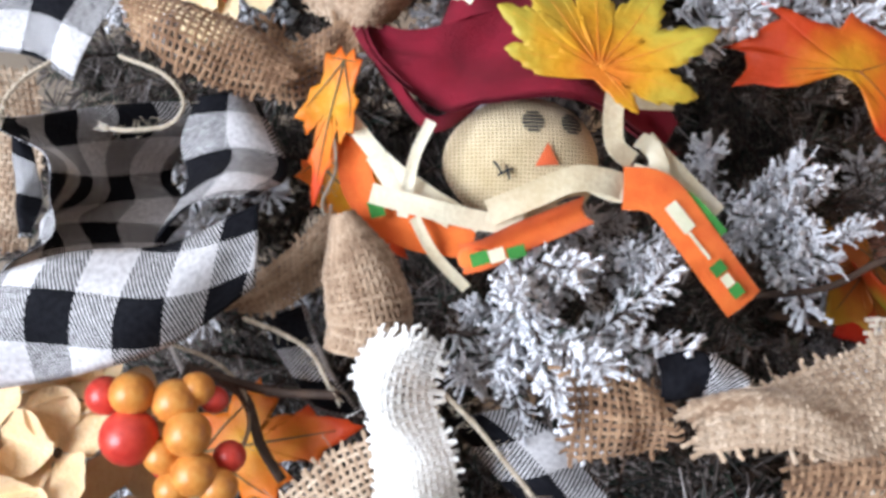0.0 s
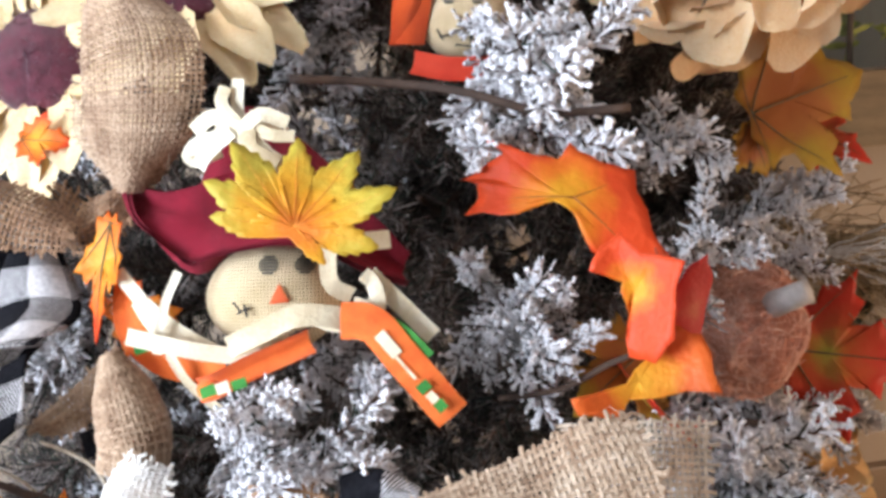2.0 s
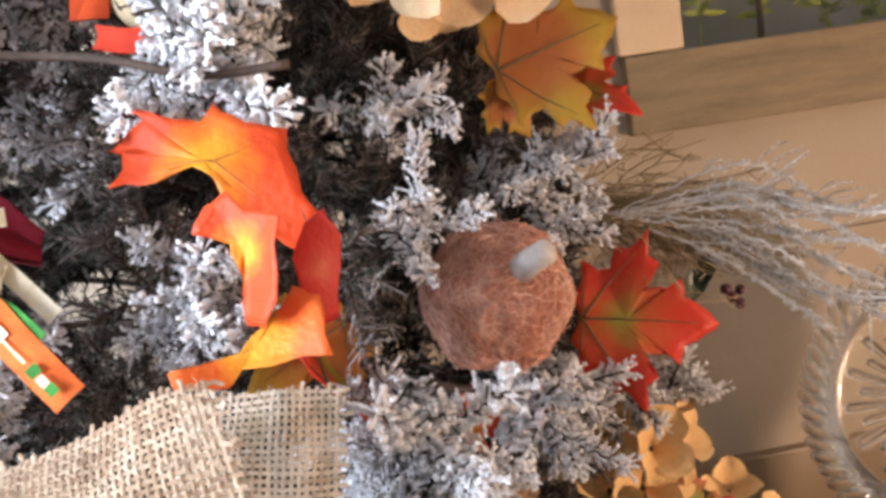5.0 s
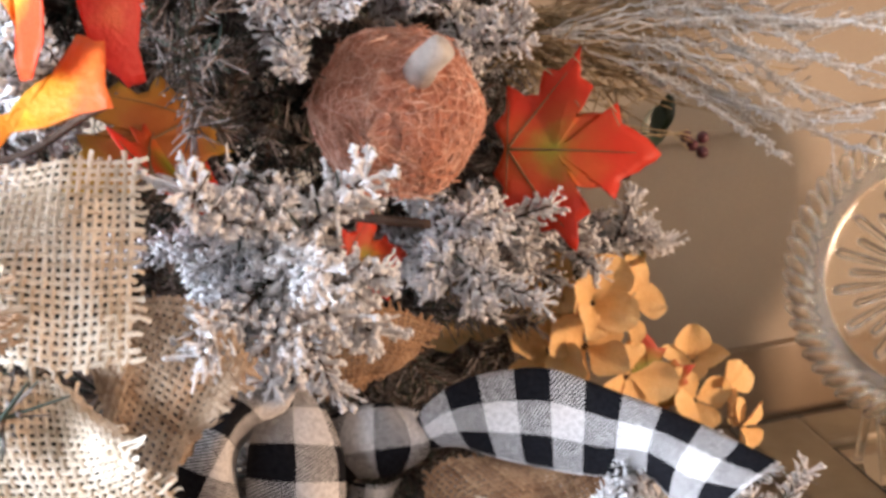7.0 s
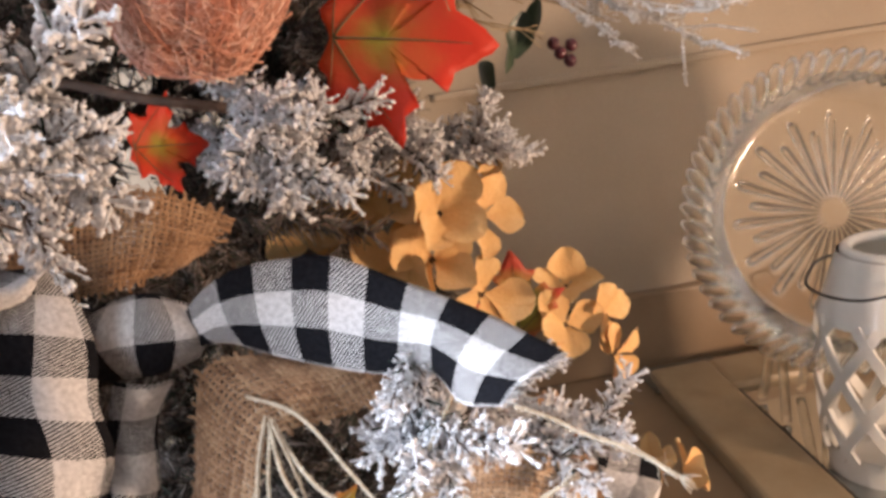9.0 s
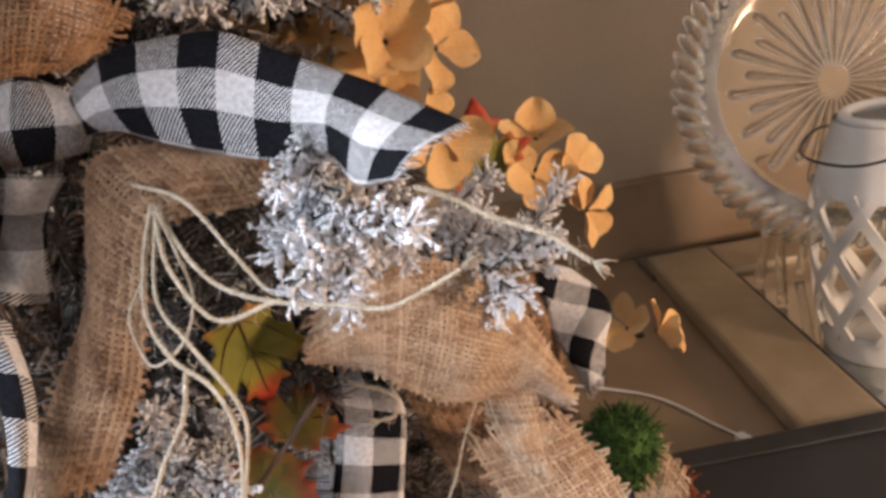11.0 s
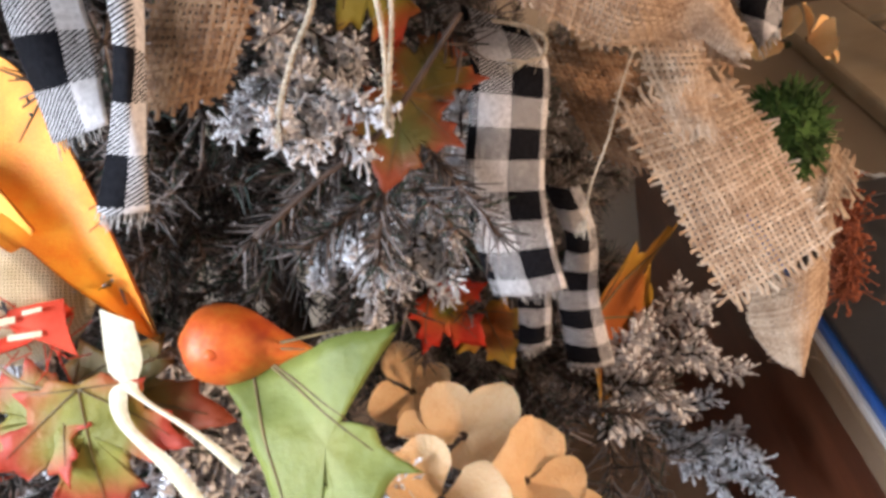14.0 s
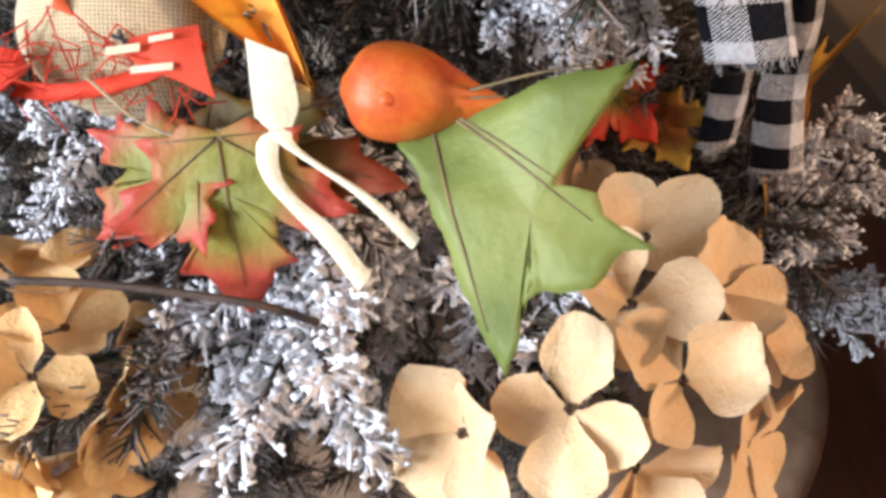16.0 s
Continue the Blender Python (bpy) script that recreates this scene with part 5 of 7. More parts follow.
    band(sh, k, [(-150, -180, 90), (-110, -170, 104), (-50, -140, 96), (10, -115, 80), (70, -90, 60)], 50, 5, 0.008)
    sh.add(*ball((-130 * k, -178 * k, 82 * k), (26 * k, 22 * k, 20 * k), 8, 10), 5)
    band(sh, k, [(128, -52, 56), (190, -60, 60), (250, -130, 62), (345, -245, 50)], 74, 5, 0.003)
    for x, y, w, h, mt in ((222, -100, 56, 24, 6), (250, -140, 40, 6, 6), (262, -154, 40, 6, 6), (290, -185, 22, 26, 7), (306, -205, 22, 18, 6), (322, -222, 22, 22, 7), (-122, -178, 30, 22, 7), (-94, -172, 26, 22, 6), (-62, -166, 30, 20, 7), (-290, -95, 26, 30, 7)):
        a = radians(-50) if x > 0 else radians(18)
        q = np.array([(-w / 2, -h / 2), (w / 2, -h / 2), (w / 2, h / 2), (-w / 2, h / 2)])
        q = q @ np.array([[math.cos(a), math.sin(a)], [-math.sin(a), math.cos(a)]])
        zz = 76 if x > 0 else (122 if x > -200 else 12)
        sh.add(np.column_stack([q[:, 0] + x, q[:, 1] + y, np.full(4, zz)]) * k, [(0, 1, 2, 3)], mt)
    band(sh, k, [(196, -40, 52), (250, -78, 56), (300, -130, 56)], 30, 7)
    ob = new("scarecrow_doll", sh.data("scarecrow_doll", [CREAM_BURLAP, INK, CARROT, BURGUNDY, RAFFIA, SCARF, CREAM_CLOTH, GREEN_CLOTH]))
    ob.matrix_world = m
    return tagged(ob, "cream scarecrow doll head in burgundy felt hat", "doll", "scarecrow dolls")


scarecrow_main(pose(0.162, 0.487, 1.687, 76.7, 2.2, -8.7), 0.0003)
star_leaf(pose(0.175, 0.445, 1.735, 76.7, 2.2, -8.7) @ pose(0, 0, 0, -14, 6, 0), 0.0003, [(-52, 95), (-16, 165), (18, 205), (52, 205), (88, 190), (124, 215), (152, 190), (172, 158)], LEAF_GOLD, "yellow orange cloth leaf pinned on burgundy hat", 3)


def scarecrow_small(m, k):
    """Smaller scarecrow with an orange hat."""
    sh = Shell()
    C, R = (0, 0, -50 * k), (78 * k, 74 * k, 62 * k)
    weave_ball(sh, C, R, 0, 26, 50)
    for ex in (-32, 14):
        disc_on(sh, (ex * k, 26 * k), 11 * k, 11 * k, R, C, 1, 4)
    sh.add(np.array([(-10, -24, 12), (12, -20, 12), (0, -2, 14), (0, -14, 20)]) * k, [(0, 1, 3), (1, 2, 3), (2, 0, 3)], 2)
    for x0, y0, x1, y1 in ((-50, -28, -40, -44), (-46, -40, -30, -36), (-20, -52, 10, -54)):
        band(sh, k, [(x0, y0, 10), ((x0 + x1) / 2, (y0 + y1) / 2, 12), (x1, y1, 11)], 3, 1)
    strip(sh, px(k, (-130, -52, -10), (-118, 0, 10), (-92, 44, 16), (-20, 56, 26), (50, 64, 16), (120, 70, -20)), px(k, (-84, -40, -30), (-70, 40, 10), (-60, 90, 10), (-10, 110, 20), (60, 110, 10), (130, 100, -30)), 2, 0.004, 30, 9, 0.002)
    crown = []
    for s in np.linspace(0, 1, 12):
        w = 92 * (1 - s) ** 0.8 + 10
        crown.append([((-12 - 24 * s + w * math.cos(a)) * k, (70 + 190 * s + 0.3 * w * math.sin(a)) * k, (-50 + 0.55 * w * math.sin(a)) * k) for a in np.linspace(0, 2 * math.pi, 24, endpoint=False)])
    sh.add(np.array(crown).reshape(-1, 3), grid_faces(12, 24, True), 2)
    strip(sh, px(k, (-128, -50, -14), (-118, 60, -6), (-60, 120, 4)), px(k, (-70, -48, -20), (-56, 40, 4), (-30, 90, 10)), 2, 0.006, 16, 6, 0.002)
    band(sh, k, [(-90, -80, 0), (-30, -92, 20), (40, -88, 20), (90, -70, 0)], 40, 3, 0.004)
    ob = new("scarecrow_doll", sh.data("scarecrow_doll", [CREAM_BURLAP, INK, ORANGE_FELT, RED_CLOTH]))
    ob.matrix_world = m
    return tagged(ob, "small scarecrow doll head in orange felt hat", "doll", "scarecrow dolls")


scarecrow_small(pose(0.312, 0.628, 1.854, 82.5, 5.4, -6.9), 0.00045)
star_leaf(pose(0.330, 0.602, 1.900, 82.5, 5.4, -6.9) @ pose(0, 0, 0, -12, 0, 0), 0.00044, [(-40, 70), (-8, 125), (28, 118), (62, 105), (96, 112), (132, 120), (162, 118), (188, 115), (228, 80)], LEAF_GOLD, "yellow orange cloth leaf pinned on orange hat", 5)


def scarecrow_low(m, k):
    """Scarecrow with an orange pointed satin hat and a red scarf, hanging low on the tree."""
    sh = Shell()
    C, R = (0, 0, -90 * k), (190 * k, 175 * k, 130 * k)
    weave_ball(sh, C, R, 0, 34, 64)
    for ex, ey in ((-96, 78), (-36, 40)):
        disc_on(sh, (ex * k, ey * k), 20 * k, 20 * k, R, C, 1, 5)
    for x0, y0, x1, y1 in ((20, -50, 60, -64), (34, -40, 50, -78)):
        band(sh, k, [(x0, y0, 40), ((x0 + x1) / 2, (y0 + y1) / 2, 42), (x1, y1, 38)], 6, 1)
    sh.add(np.array([(-84, -4, 32), (-44, -18, 34), (-78, 36, 34), (-66, 6, 50)]) * k, [(0, 1, 3), (1, 2, 3), (2, 0, 3)], 2)
    # hat brim as a broad drooping fold, pointed at its lower end
    strip(sh, px(k, (-260, 300, -20), (-120, 190, 40), (60, 90, 60), (180, -10, 50), (300, -100, 40), (360, -138, 30)),
          px(k, (-120, 560, -60), (40, 480, 10), (160, 320, 50), (250, 140, 50), (320, -20, 40), (366, -134, 28)), 3, 0.014, 40, 14, 0.002)
    strip(sh, px(k, (-300, 200, -60), (-200, 130, 20), (-60, 120, 60), (60, 60, 60)), px(k, (-260, 420, -30), (-140, 300, 30), (0, 230, 56), (110, 110, 60)), 3, 0.008, 24, 8, 0.002)
    # red scarf and bow with pale bars
    band(sh, k, [(-160, -140, 20), (-40, -150, 60), (90, -120, 70), (180, -60, 50)], 30, 4, 0.004)
    strip(sh, px(k, (60, -60, 66), (120, -50, 84), (180, -40, 84)), px(k, (80, -110, 66), (140, -130, 80), (206, -160, 74)), 4, 0.006, 14, 7, 0.001)
    strip(sh, px(k, (-130, -80, 50), (-190, -70, 60), (-260, -60, 50)), px(k, (-120, -120, 50), (-180, -170, 60), (-250, -200, 50)), 4, 0.006, 14, 7, 0.001)
    for x, y, w, h in ((62, -86, 56, 14), (110, -116, 70, 12), (124, -66, 40, 10), (-200, -110, 22, 22), (-160, -130, 22, 18)):
        sh.add(np.array([(x - w / 2, y - h / 2 - 4, 106), (x + w / 2, y - h / 2 + 4, 106), (x + w / 2, y + h / 2 + 4, 106), (x - w / 2, y + h / 2 - 4, 106)]) * k, [(0, 1, 2, 3)], 5)
    rg = np.random.default_rng(8)
    for _ in range(60):
        s = np.array([rg.uniform(-200, 160), rg.uniform(-150, -60), rg.uniform(10, 60)])
        d = unit(rg.normal(0, 1, 3) * (1, 0.7, 0.4)) * rg.uniform(60, 130)
        sh.add(*tube(np.stack([s, s + d * 0.5 + rg.normal(0, 10, 3), s + d]) * k, 0.0005, 3), 4)
    ob = new("scarecrow_doll", sh.data("scarecrow_doll", [CREAM_BURLAP, INK, CARROT, YELLOW_FELT, RED_CLOTH, CREAM_CLOTH]))
    ob.matrix_world = m
    return tagged(ob, "scarecrow doll with drooping orange satin hat and red bow", "doll", "scarecrow dolls")


scarecrow_low(pose(0.297, 0.558, 1.092, 54.2, 8.9, -1.6), 0.000281)
husk = thing("husk_tassel", pose(0, 0, 0), "pale dried corn husk strips hanging from hat", "husk")
for l_, r_ in (([(0.369, 0.521, 1.083), (0.369, 0.501, 1.054), (0.378, 0.493, 1.042), (0.410, 0.475, 1.020), (0.432, 0.463, 0.994)], [(0.382, 0.514, 1.072), (0.386, 0.502, 1.054), (0.385, 0.492, 1.041), (0.416, 0.475, 1.020), (0.437, 0.466, 0.998)]),
               ([(0.369, 0.521, 1.080), (0.368, 0.499, 1.049), (0.368, 0.485, 1.030), (0.390, 0.468, 1.002), (0.405, 0.454, 0.981)], [(0.376, 0.518, 1.074), (0.376, 0.499, 1.048), (0.377, 0.484, 1.027), (0.399, 0.470, 1.005), (0.412, 0.458, 0.986)])):
    c_ = Shell()
    r_ = [(x + 0.006 * w, y, z + 0.003 * w) for (x, y, z), w in zip(r_, (1, 0.6, 0.1, 0, 0))]
    strip(c_, l_, r_, 0, 0.0012, 30, 6, 0.0005)
    part("husk_strip", c_, HUSK, husk)
twine([(0.292, 0.517, 1.078), (0.313, 0.505, 1.058), (0.333, 0.500, 1.049), (0.360, 0.502, 1.049), (0.391, 0.515, 1.047)], "thin brown wire stem under red bow", 0.0009, STRAW, 20, 3)

# maple leaves
FRONT = (0.1, -0.9, 0.35)
maple_leaf((0.618, 0.744, 1.528), (0.732, 0.713, 1.512), (0.0, -0.9, 0.3), LEAF_RED, "red orange cloth maple leaf with dark veins", 0.12, -0.15, 2, 1.05)


def leaf_lobe(m, k, outline, mat, label, curl, bend, seed, veins=(), rib=None):
    """A curled piece of a cloth leaf, in units of k round its middle."""
    o = np.array(outline, float)
    big = np.abs(o).max()
    body, vs = leaf_mesh([tuple(q / big) for q in o], tuple(o.mean(0) / big), curl, bend, seed, [((x / big, y / big), 1.1) for x, y in veins] or [((0.01, 0.1), 0.3)])
    for q in (body, vs):
        q.v = [v * big * k for v in q.v]
    ob = new("curled_leaf", body.data("curled_leaf", [mat]))
    ob.matrix_world = m
    so = ob.modifiers.new("thickness", "SOLIDIFY")
    so.thickness = 0.0007
    part("vein", vs, rib or LEAF_RUST, ob, "raised ribs")
    return tagged(ob, label, "leaf", "autumn leaves")


leaf_lobe(pose(0.350, 0.494, 1.729, 82.7, 6.3, -6.6) @ pose(0, 0, 0, -25, 0, 0), 0.0004, [(-180, 50), (-110, 78), (-145, 105), (-80, 78), (-25, 70), (-5, 98), (45, 68), (105, 65), (130, -40), (160, -70), (165, -110), (130, -125), (90, -102), (30, -78), (15, -30), (-10, -15), (-40, 0), (-85, -22), (-170, -15), (-148, 15), (-150, 38)], LEAF_FIRE, "bright orange cloth maple leaf curled over", -0.25, 0.3, 4, [(-150, 10), (90, 50), (130, -100)])
leaf_lobe(pose(0.372, 0.424, 1.680, 82.7, 6.3, -6.6) @ pose(0, 0, 0, 10, -20, 0), 0.0004, [(-40, 90), (-10, 65), (55, 60), (45, -50), (20, -88), (-20, -90), (-30, -10), (-42, 38), (-80, 38), (-68, 72)], LEAF_FIRE, "orange leaf lobe folded down", 0.5, -0.2, 6)
leaf_lobe(pose(0.404, 0.434, 1.669, 82.7, 6.3, -6.6) @ pose(0, 0, 0, 5, 25, 0), 0.0004, [(-23, 60), (0, 80), (30, 40), (37, -80), (15, -88), (-20, -55), (-35, 10)], leaf_material("coral_leaf_cloth", (0.78, 0.16, 0.08), (0.76, 0.08, 0.06), (0.72, 0.05, 0.04), 0.9), "coral red leaf lobe folded beside orange one", -0.4, 0.2, 7)
leaf_lobe(pose(0.374, 0.418, 1.637, 82.7, 6.3, -6.6) @ pose(0, 0, 0, -20, 0, 0), 0.0004, [(25, 70), (65, 50), (85, -35), (-40, -45), (-55, -70), (-120, -75), (-130, -52), (-60, -45), (-30, 0), (10, 32)], leaf_material("amber_leaf_cloth", (0.88, 0.42, 0.03), (0.86, 0.34, 0.02), (0.82, 0.16, 0.02), 0.9), "yellow orange leaf lobe curled at its edge", 0.4, -0.3, 8)
maple_leaf((0.411, 0.551, 1.606), (0.350, 0.494, 1.589), (0.0, -0.8, 0.4), LEAF_RUST, "rust orange leaf with dark ribs in shade", 0.2, -0.2, 9, 0.9)
maple_leaf((0.561, 0.696, 1.758), (0.666, 0.693, 1.789), (0.1, -0.9, 0.2), LEAF_RUST, "rust brown cloth maple leaf below cream flowers", 0.2, -0.3, 11, 1.1)
maple_leaf((0.624, 0.747, 1.742), (0.685, 0.713, 1.711), (0.3, -0.8, 0.3), LEAF_RED, "red cloth maple leaf tip among snowy twigs", 0.3, -0.3, 12, 0.8)
maple_leaf((0.561, 0.699, 1.752), (0.589, 0.709, 1.701), (0.1, -0.9, 0.2), LEAF_RUST, "rust and yellow cloth leaf lobe", 0.2, -0.3, 13, 0.9)
maple_leaf((0.064, 0.518, 1.738), (0.038, 0.504, 1.669), (-0.5, -0.8, 0.2), LEAF_FIRE, "orange yellow leaf hanging beside gingham loop", 0.6, -0.3, 14, 0.35)
maple_leaf((0.394, 0.465, 1.584), (0.433, 0.594, 1.550), (0.1, -0.8, 0.5), LEAF_RED, "red and olive leaf under burlap edge", 0.4, -0.2, 15, 0.6)
maple_leaf((0.479, 0.642, 1.485), (0.524, 0.667, 1.477), FRONT, LEAF_RED, "dull red leaf deep among twigs", 0.3, -0.2, 16, 1.0)
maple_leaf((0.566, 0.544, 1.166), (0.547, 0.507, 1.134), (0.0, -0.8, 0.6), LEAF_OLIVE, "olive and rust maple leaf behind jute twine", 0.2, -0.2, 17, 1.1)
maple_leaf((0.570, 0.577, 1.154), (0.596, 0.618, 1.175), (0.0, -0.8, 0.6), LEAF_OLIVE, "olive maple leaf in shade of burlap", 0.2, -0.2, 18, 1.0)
maple_leaf((0.562, 0.544, 1.265), (0.569, 0.590, 1.168), (0.2, -0.8, 0.5), LEAF_TURNING, "olive leaf with orange red tip", 0.4, -0.2, 19, 0.5)
maple_leaf((0.350, 0.500, 1.048), (0.347, 0.464, 0.970), (0.0, -0.75, 0.65), LEAF_TURNING, "green cloth maple leaf with red edges", 0.12, -0.15, 21, 1.1)
maple_leaf((0.336, 0.507, 1.041), (0.283, 0.482, 1.007), (-0.1, -0.75, 0.65), LEAF_TURNING, "green cloth leaf with red tips", 0.2, -0.2, 22, 1.0)
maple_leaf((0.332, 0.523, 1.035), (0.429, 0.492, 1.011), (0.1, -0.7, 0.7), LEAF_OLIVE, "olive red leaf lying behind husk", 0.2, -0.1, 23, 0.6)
leaf_lobe(pose(0.442, 0.505, 1.048, 51.3, -0.0, -21.3), 0.001, [(-10, -19), (21, -8), (52, 5), (78, 15), (104, 22), (85, 8), (63, -3), (53, -18), (59, -33), (75, -34), (89, -36), (92, -45), (117, -58), (102, -60), (92, -77), (78, -81), (69, -81), (62, -86), (72, -78), (62, -81), (60, -103), (55, -122), (45, -107), (32, -85), (25, -68), (12, -45), (1, -30)], LEAF_GREEN, "large green cloth maple leaf with pale ribs", -0.12, 0.08, 25, [(102, -55), (52, 4), (53, -116), (100, 21), (85, -37)], VEIN)
maple_leaf((0.543, 0.663, 0.964), (0.577, 0.639, 0.927), FRONT, LEAF_RED, "red leaf under gingham ribbon end", 0.3, -0.2, 26, 1.0)
maple_leaf((0.581, 0.673, 0.934), (0.595, 0.632, 0.908), FRONT, LEAF_RUST, "rust yellow leaf under gingham ribbon", 0.3, -0.2, 27, 1.0)
maple_leaf((0.669, 0.707, 0.882), (0.744, 0.827, 0.792), FRONT, LEAF_RUST, "rust yellow leaf beside gingham tail", 0.3, -0.2, 28, 1.0)
maple_leaf((0.764, 0.93, 1.194), (0.765, 0.93, 1.28), FRONT, LEAF_TURNING, "green and red leaf among golden petals", 0.3, -0.2, 29, 0.9)
maple_leaf((-0.010, 0.608, 1.788), (0.026, 0.594, 1.786), FRONT, LEAF_FIRE, "orange leaf below sunflower", 0.3, -0.2, 30, 0.8)
maple_leaf((0.049, 0.563, 1.681), (0.097, 0.535, 1.630), FRONT, LEAF_FIRE, "orange leaf behind pale straw", 0.3, -0.2, 31, 0.5)
maple_leaf((-0.021, 0.521, 1.525), (0.057, 0.485, 1.546), FRONT, LEAF_FIRE, "orange leaf behind berry cluster", 0.3, -0.2, 32, 0.6)
maple_leaf((0.228, 0.765, 1.903), (0.277, 0.765, 1.919), FRONT, noisy("deep_red_velvet", [(0.3, (0.09, 0.004, 0.008)), (0.7, (0.2, 0.012, 0.02))], 30, 600, 0.95, 0.5, 0.3), "deep red velvet leaf among twigs", 0.3, -0.2, 33, 1.1)

# flowers
hydrangea((0.524, 0.682, 1.912), (0.15, -0.85, 0.2), 0.075, 17, 0.062, PETAL, "cream peach hydrangea head catching daylight", 2, 100)
hydrangea((0.620, 0.732, 1.918), (0.5, -0.8, 0.1), 0.055, 10, 0.05, PETAL, "peach hydrangea head beside window post", 3, 100)
hydrangea((0.668, 0.870, 1.315), (0.3, -0.9, 0.4), 0.066, 9, 0.042, PETAL_GOLD, "golden hydrangea head above gingham bow", 4, 95, (1, 1, 1), [(0.684, 0.8, 1.367), (0.647, 0.83, 1.377), (0.674, 0.8, 1.328), (0.619, 0.84, 1.358), (0.726, 0.84, 1.35), (0.715, 0.83, 1.28), (0.58, 0.82, 1.365), (0.71, 0.87, 1.389), (0.642, 0.81, 1.326)])
hydrangea((0.830, 0.985, 1.185), (0.5, -0.8, 0.3), 0.03, 4, 0.038, PETAL_GOLD, "golden hydrangea sprig over the counter", 5, 100, (1, 1, 1), [(0.812, 0.93, 1.194), (0.855, 0.95, 1.189), (0.866, 0.95, 1.144), (0.826, 0.97, 1.22)])
hydrangea((0.523, 0.520, 0.835), (0.1, -0.8, 0.6), 0.07, 9, 0.042, PETAL, "cream hydrangea head low on the tree", 6, 100, (1, 1, 1), [(0.556, 0.468, 0.885), (0.497, 0.445, 0.897), (0.442, 0.45, 0.883), (0.589, 0.53, 0.888), (0.554, 0.555, 0.913), (0.601, 0.52, 0.846), (0.536, 0.5, 0.912), (0.597, 0.49, 0.806), (0.527, 0.45, 0.843)])
hydrangea((0.517, 0.648, 0.887), (0.1, -0.75, 0.7), 0.012, 1, 0.036, PETAL, "single cream hydrangea floret", 8, 60, (1, 1, 1), [(0.518, 0.636, 0.896)])
hydrangea((0.228, 0.493, 0.924), (-0.1, -0.8, 0.6), 0.05, 14, 0.032, PETAL_GOLD, "golden hydrangea head by brown stem", 9, 100)
hydrangea((-0.103, 0.547, 1.511), (-0.1, -0.8, 0.5), 0.045, 12, 0.034, PETAL, "cream hydrangea head under berries", 10, 100)
hydrangea((0.906, 0.93, 0.999), (0.4, -0.8, 0.4), 0.02, 2, 0.036, PETAL_GOLD, "golden hydrangea sprig at the tree's side", 11, 90)
sunflower((0.110, 0.630, 1.891), (0.1, -0.85, 0.45), 0.105, 0.037, "cream sunflower with plum fuzzy centre", 1, 17)
sunflower((0.000, 0.643, 1.841), (-0.2, -0.9, 0.2), 0.1, 0.04, "cream sunflower with plum fuzzy centre beside burlap", 2, 17)

# sisal pumpkin
pk = thing("sisal_pumpkin", pose(0.534, 0.670, 1.579, 76.0, 8.9, -5.8), "salmon sisal fibre pumpkin with grey stub", "pumpkin")
k_ = 0.000406
body = Shell()


def ribs(v):
    return 1 + 0.03 * np.cos(6 * np.arctan2(v[:, 1], v[:, 0]))


body.add(*ball((0, 0, 0), (146 * k_, 146 * k_, 118 * k_), 30, 60, ribs))
part("body", body, SISAL, pk)
fib = Shell()
rg = np.random.default_rng(11)
for _ in range(1300):
    a, b = unit(rg.normal(0, 1, 3)), unit(rg.normal(0, 1, 3))
    th = np.linspace(0, rg.uniform(0.4, 1.3), 10)
    line = unit(a[None] * np.cos(th)[:, None] + unit(np.cross(a, b))[None] * np.sin(th)[:, None] + rg.normal(0, 0.03, (10, 3)))
    line = line * ribs(line)[:, None] * np.array([146, 146, 118]) * k_ * rg.uniform(1.0, 1.05)
    if rg.random() < 0.2:
        line[-3:] *= np.array([1.01, 1.03, 1.07])[:, None]
    fib.add(*tube(line, rg.uniform(0.00035, 0.0008), 3))
tagged(part("fibre", fib, SISAL, pk, "tangled salmon fibres"), kind="stuff")
part("stub", Shell().add(*tube(np.array([(38, 48, 95), (52, 62, 140), (80, 80, 172)]) * k_, 0.0115, 14, [1.0, 0.92, 0.88])), CHALK, pk, "grey white wooden stub")


# ---- ribbons ----
# gingham bow to the side of the pumpkin
gingham([(0.502, 0.535, 1.391), (0.514, 0.530, 1.410), (0.538, 0.526, 1.425), (0.571, 0.522, 1.428), (0.595, 0.516, 1.426), (0.627, 0.505, 1.411), (0.669, 0.480, 1.392), (0.704, 0.445, 1.375)], [(0.509, 0.530, 1.383), (0.530, 0.522, 1.386), (0.552, 0.512, 1.378), (0.577, 0.504, 1.370), (0.609, 0.494, 1.362), (0.635, 0.482, 1.363), (0.648, 0.458, 1.353), (0.667, 0.437, 1.355)], "black and white gingham ribbon loop over the counter", GINGHAM_FINE, 0.009, 0.0016, 3, (0.004, 0.001), across=1.28)
gingham([(0.438, 0.530, 1.446), (0.399, 0.510, 1.447), (0.376, 0.490, 1.432), (0.361, 0.480, 1.409), (0.352, 0.475, 1.383), (0.344, 0.470, 1.353)], [(0.440, 0.530, 1.444), (0.430, 0.520, 1.428), (0.409, 0.505, 1.417), (0.400, 0.495, 1.395), (0.395, 0.485, 1.369), (0.389, 0.475, 1.340)], "gathered gingham ribbon hanging in folds below burlap", None, 0.012, 0.007, 5, (0.01, 0.005))
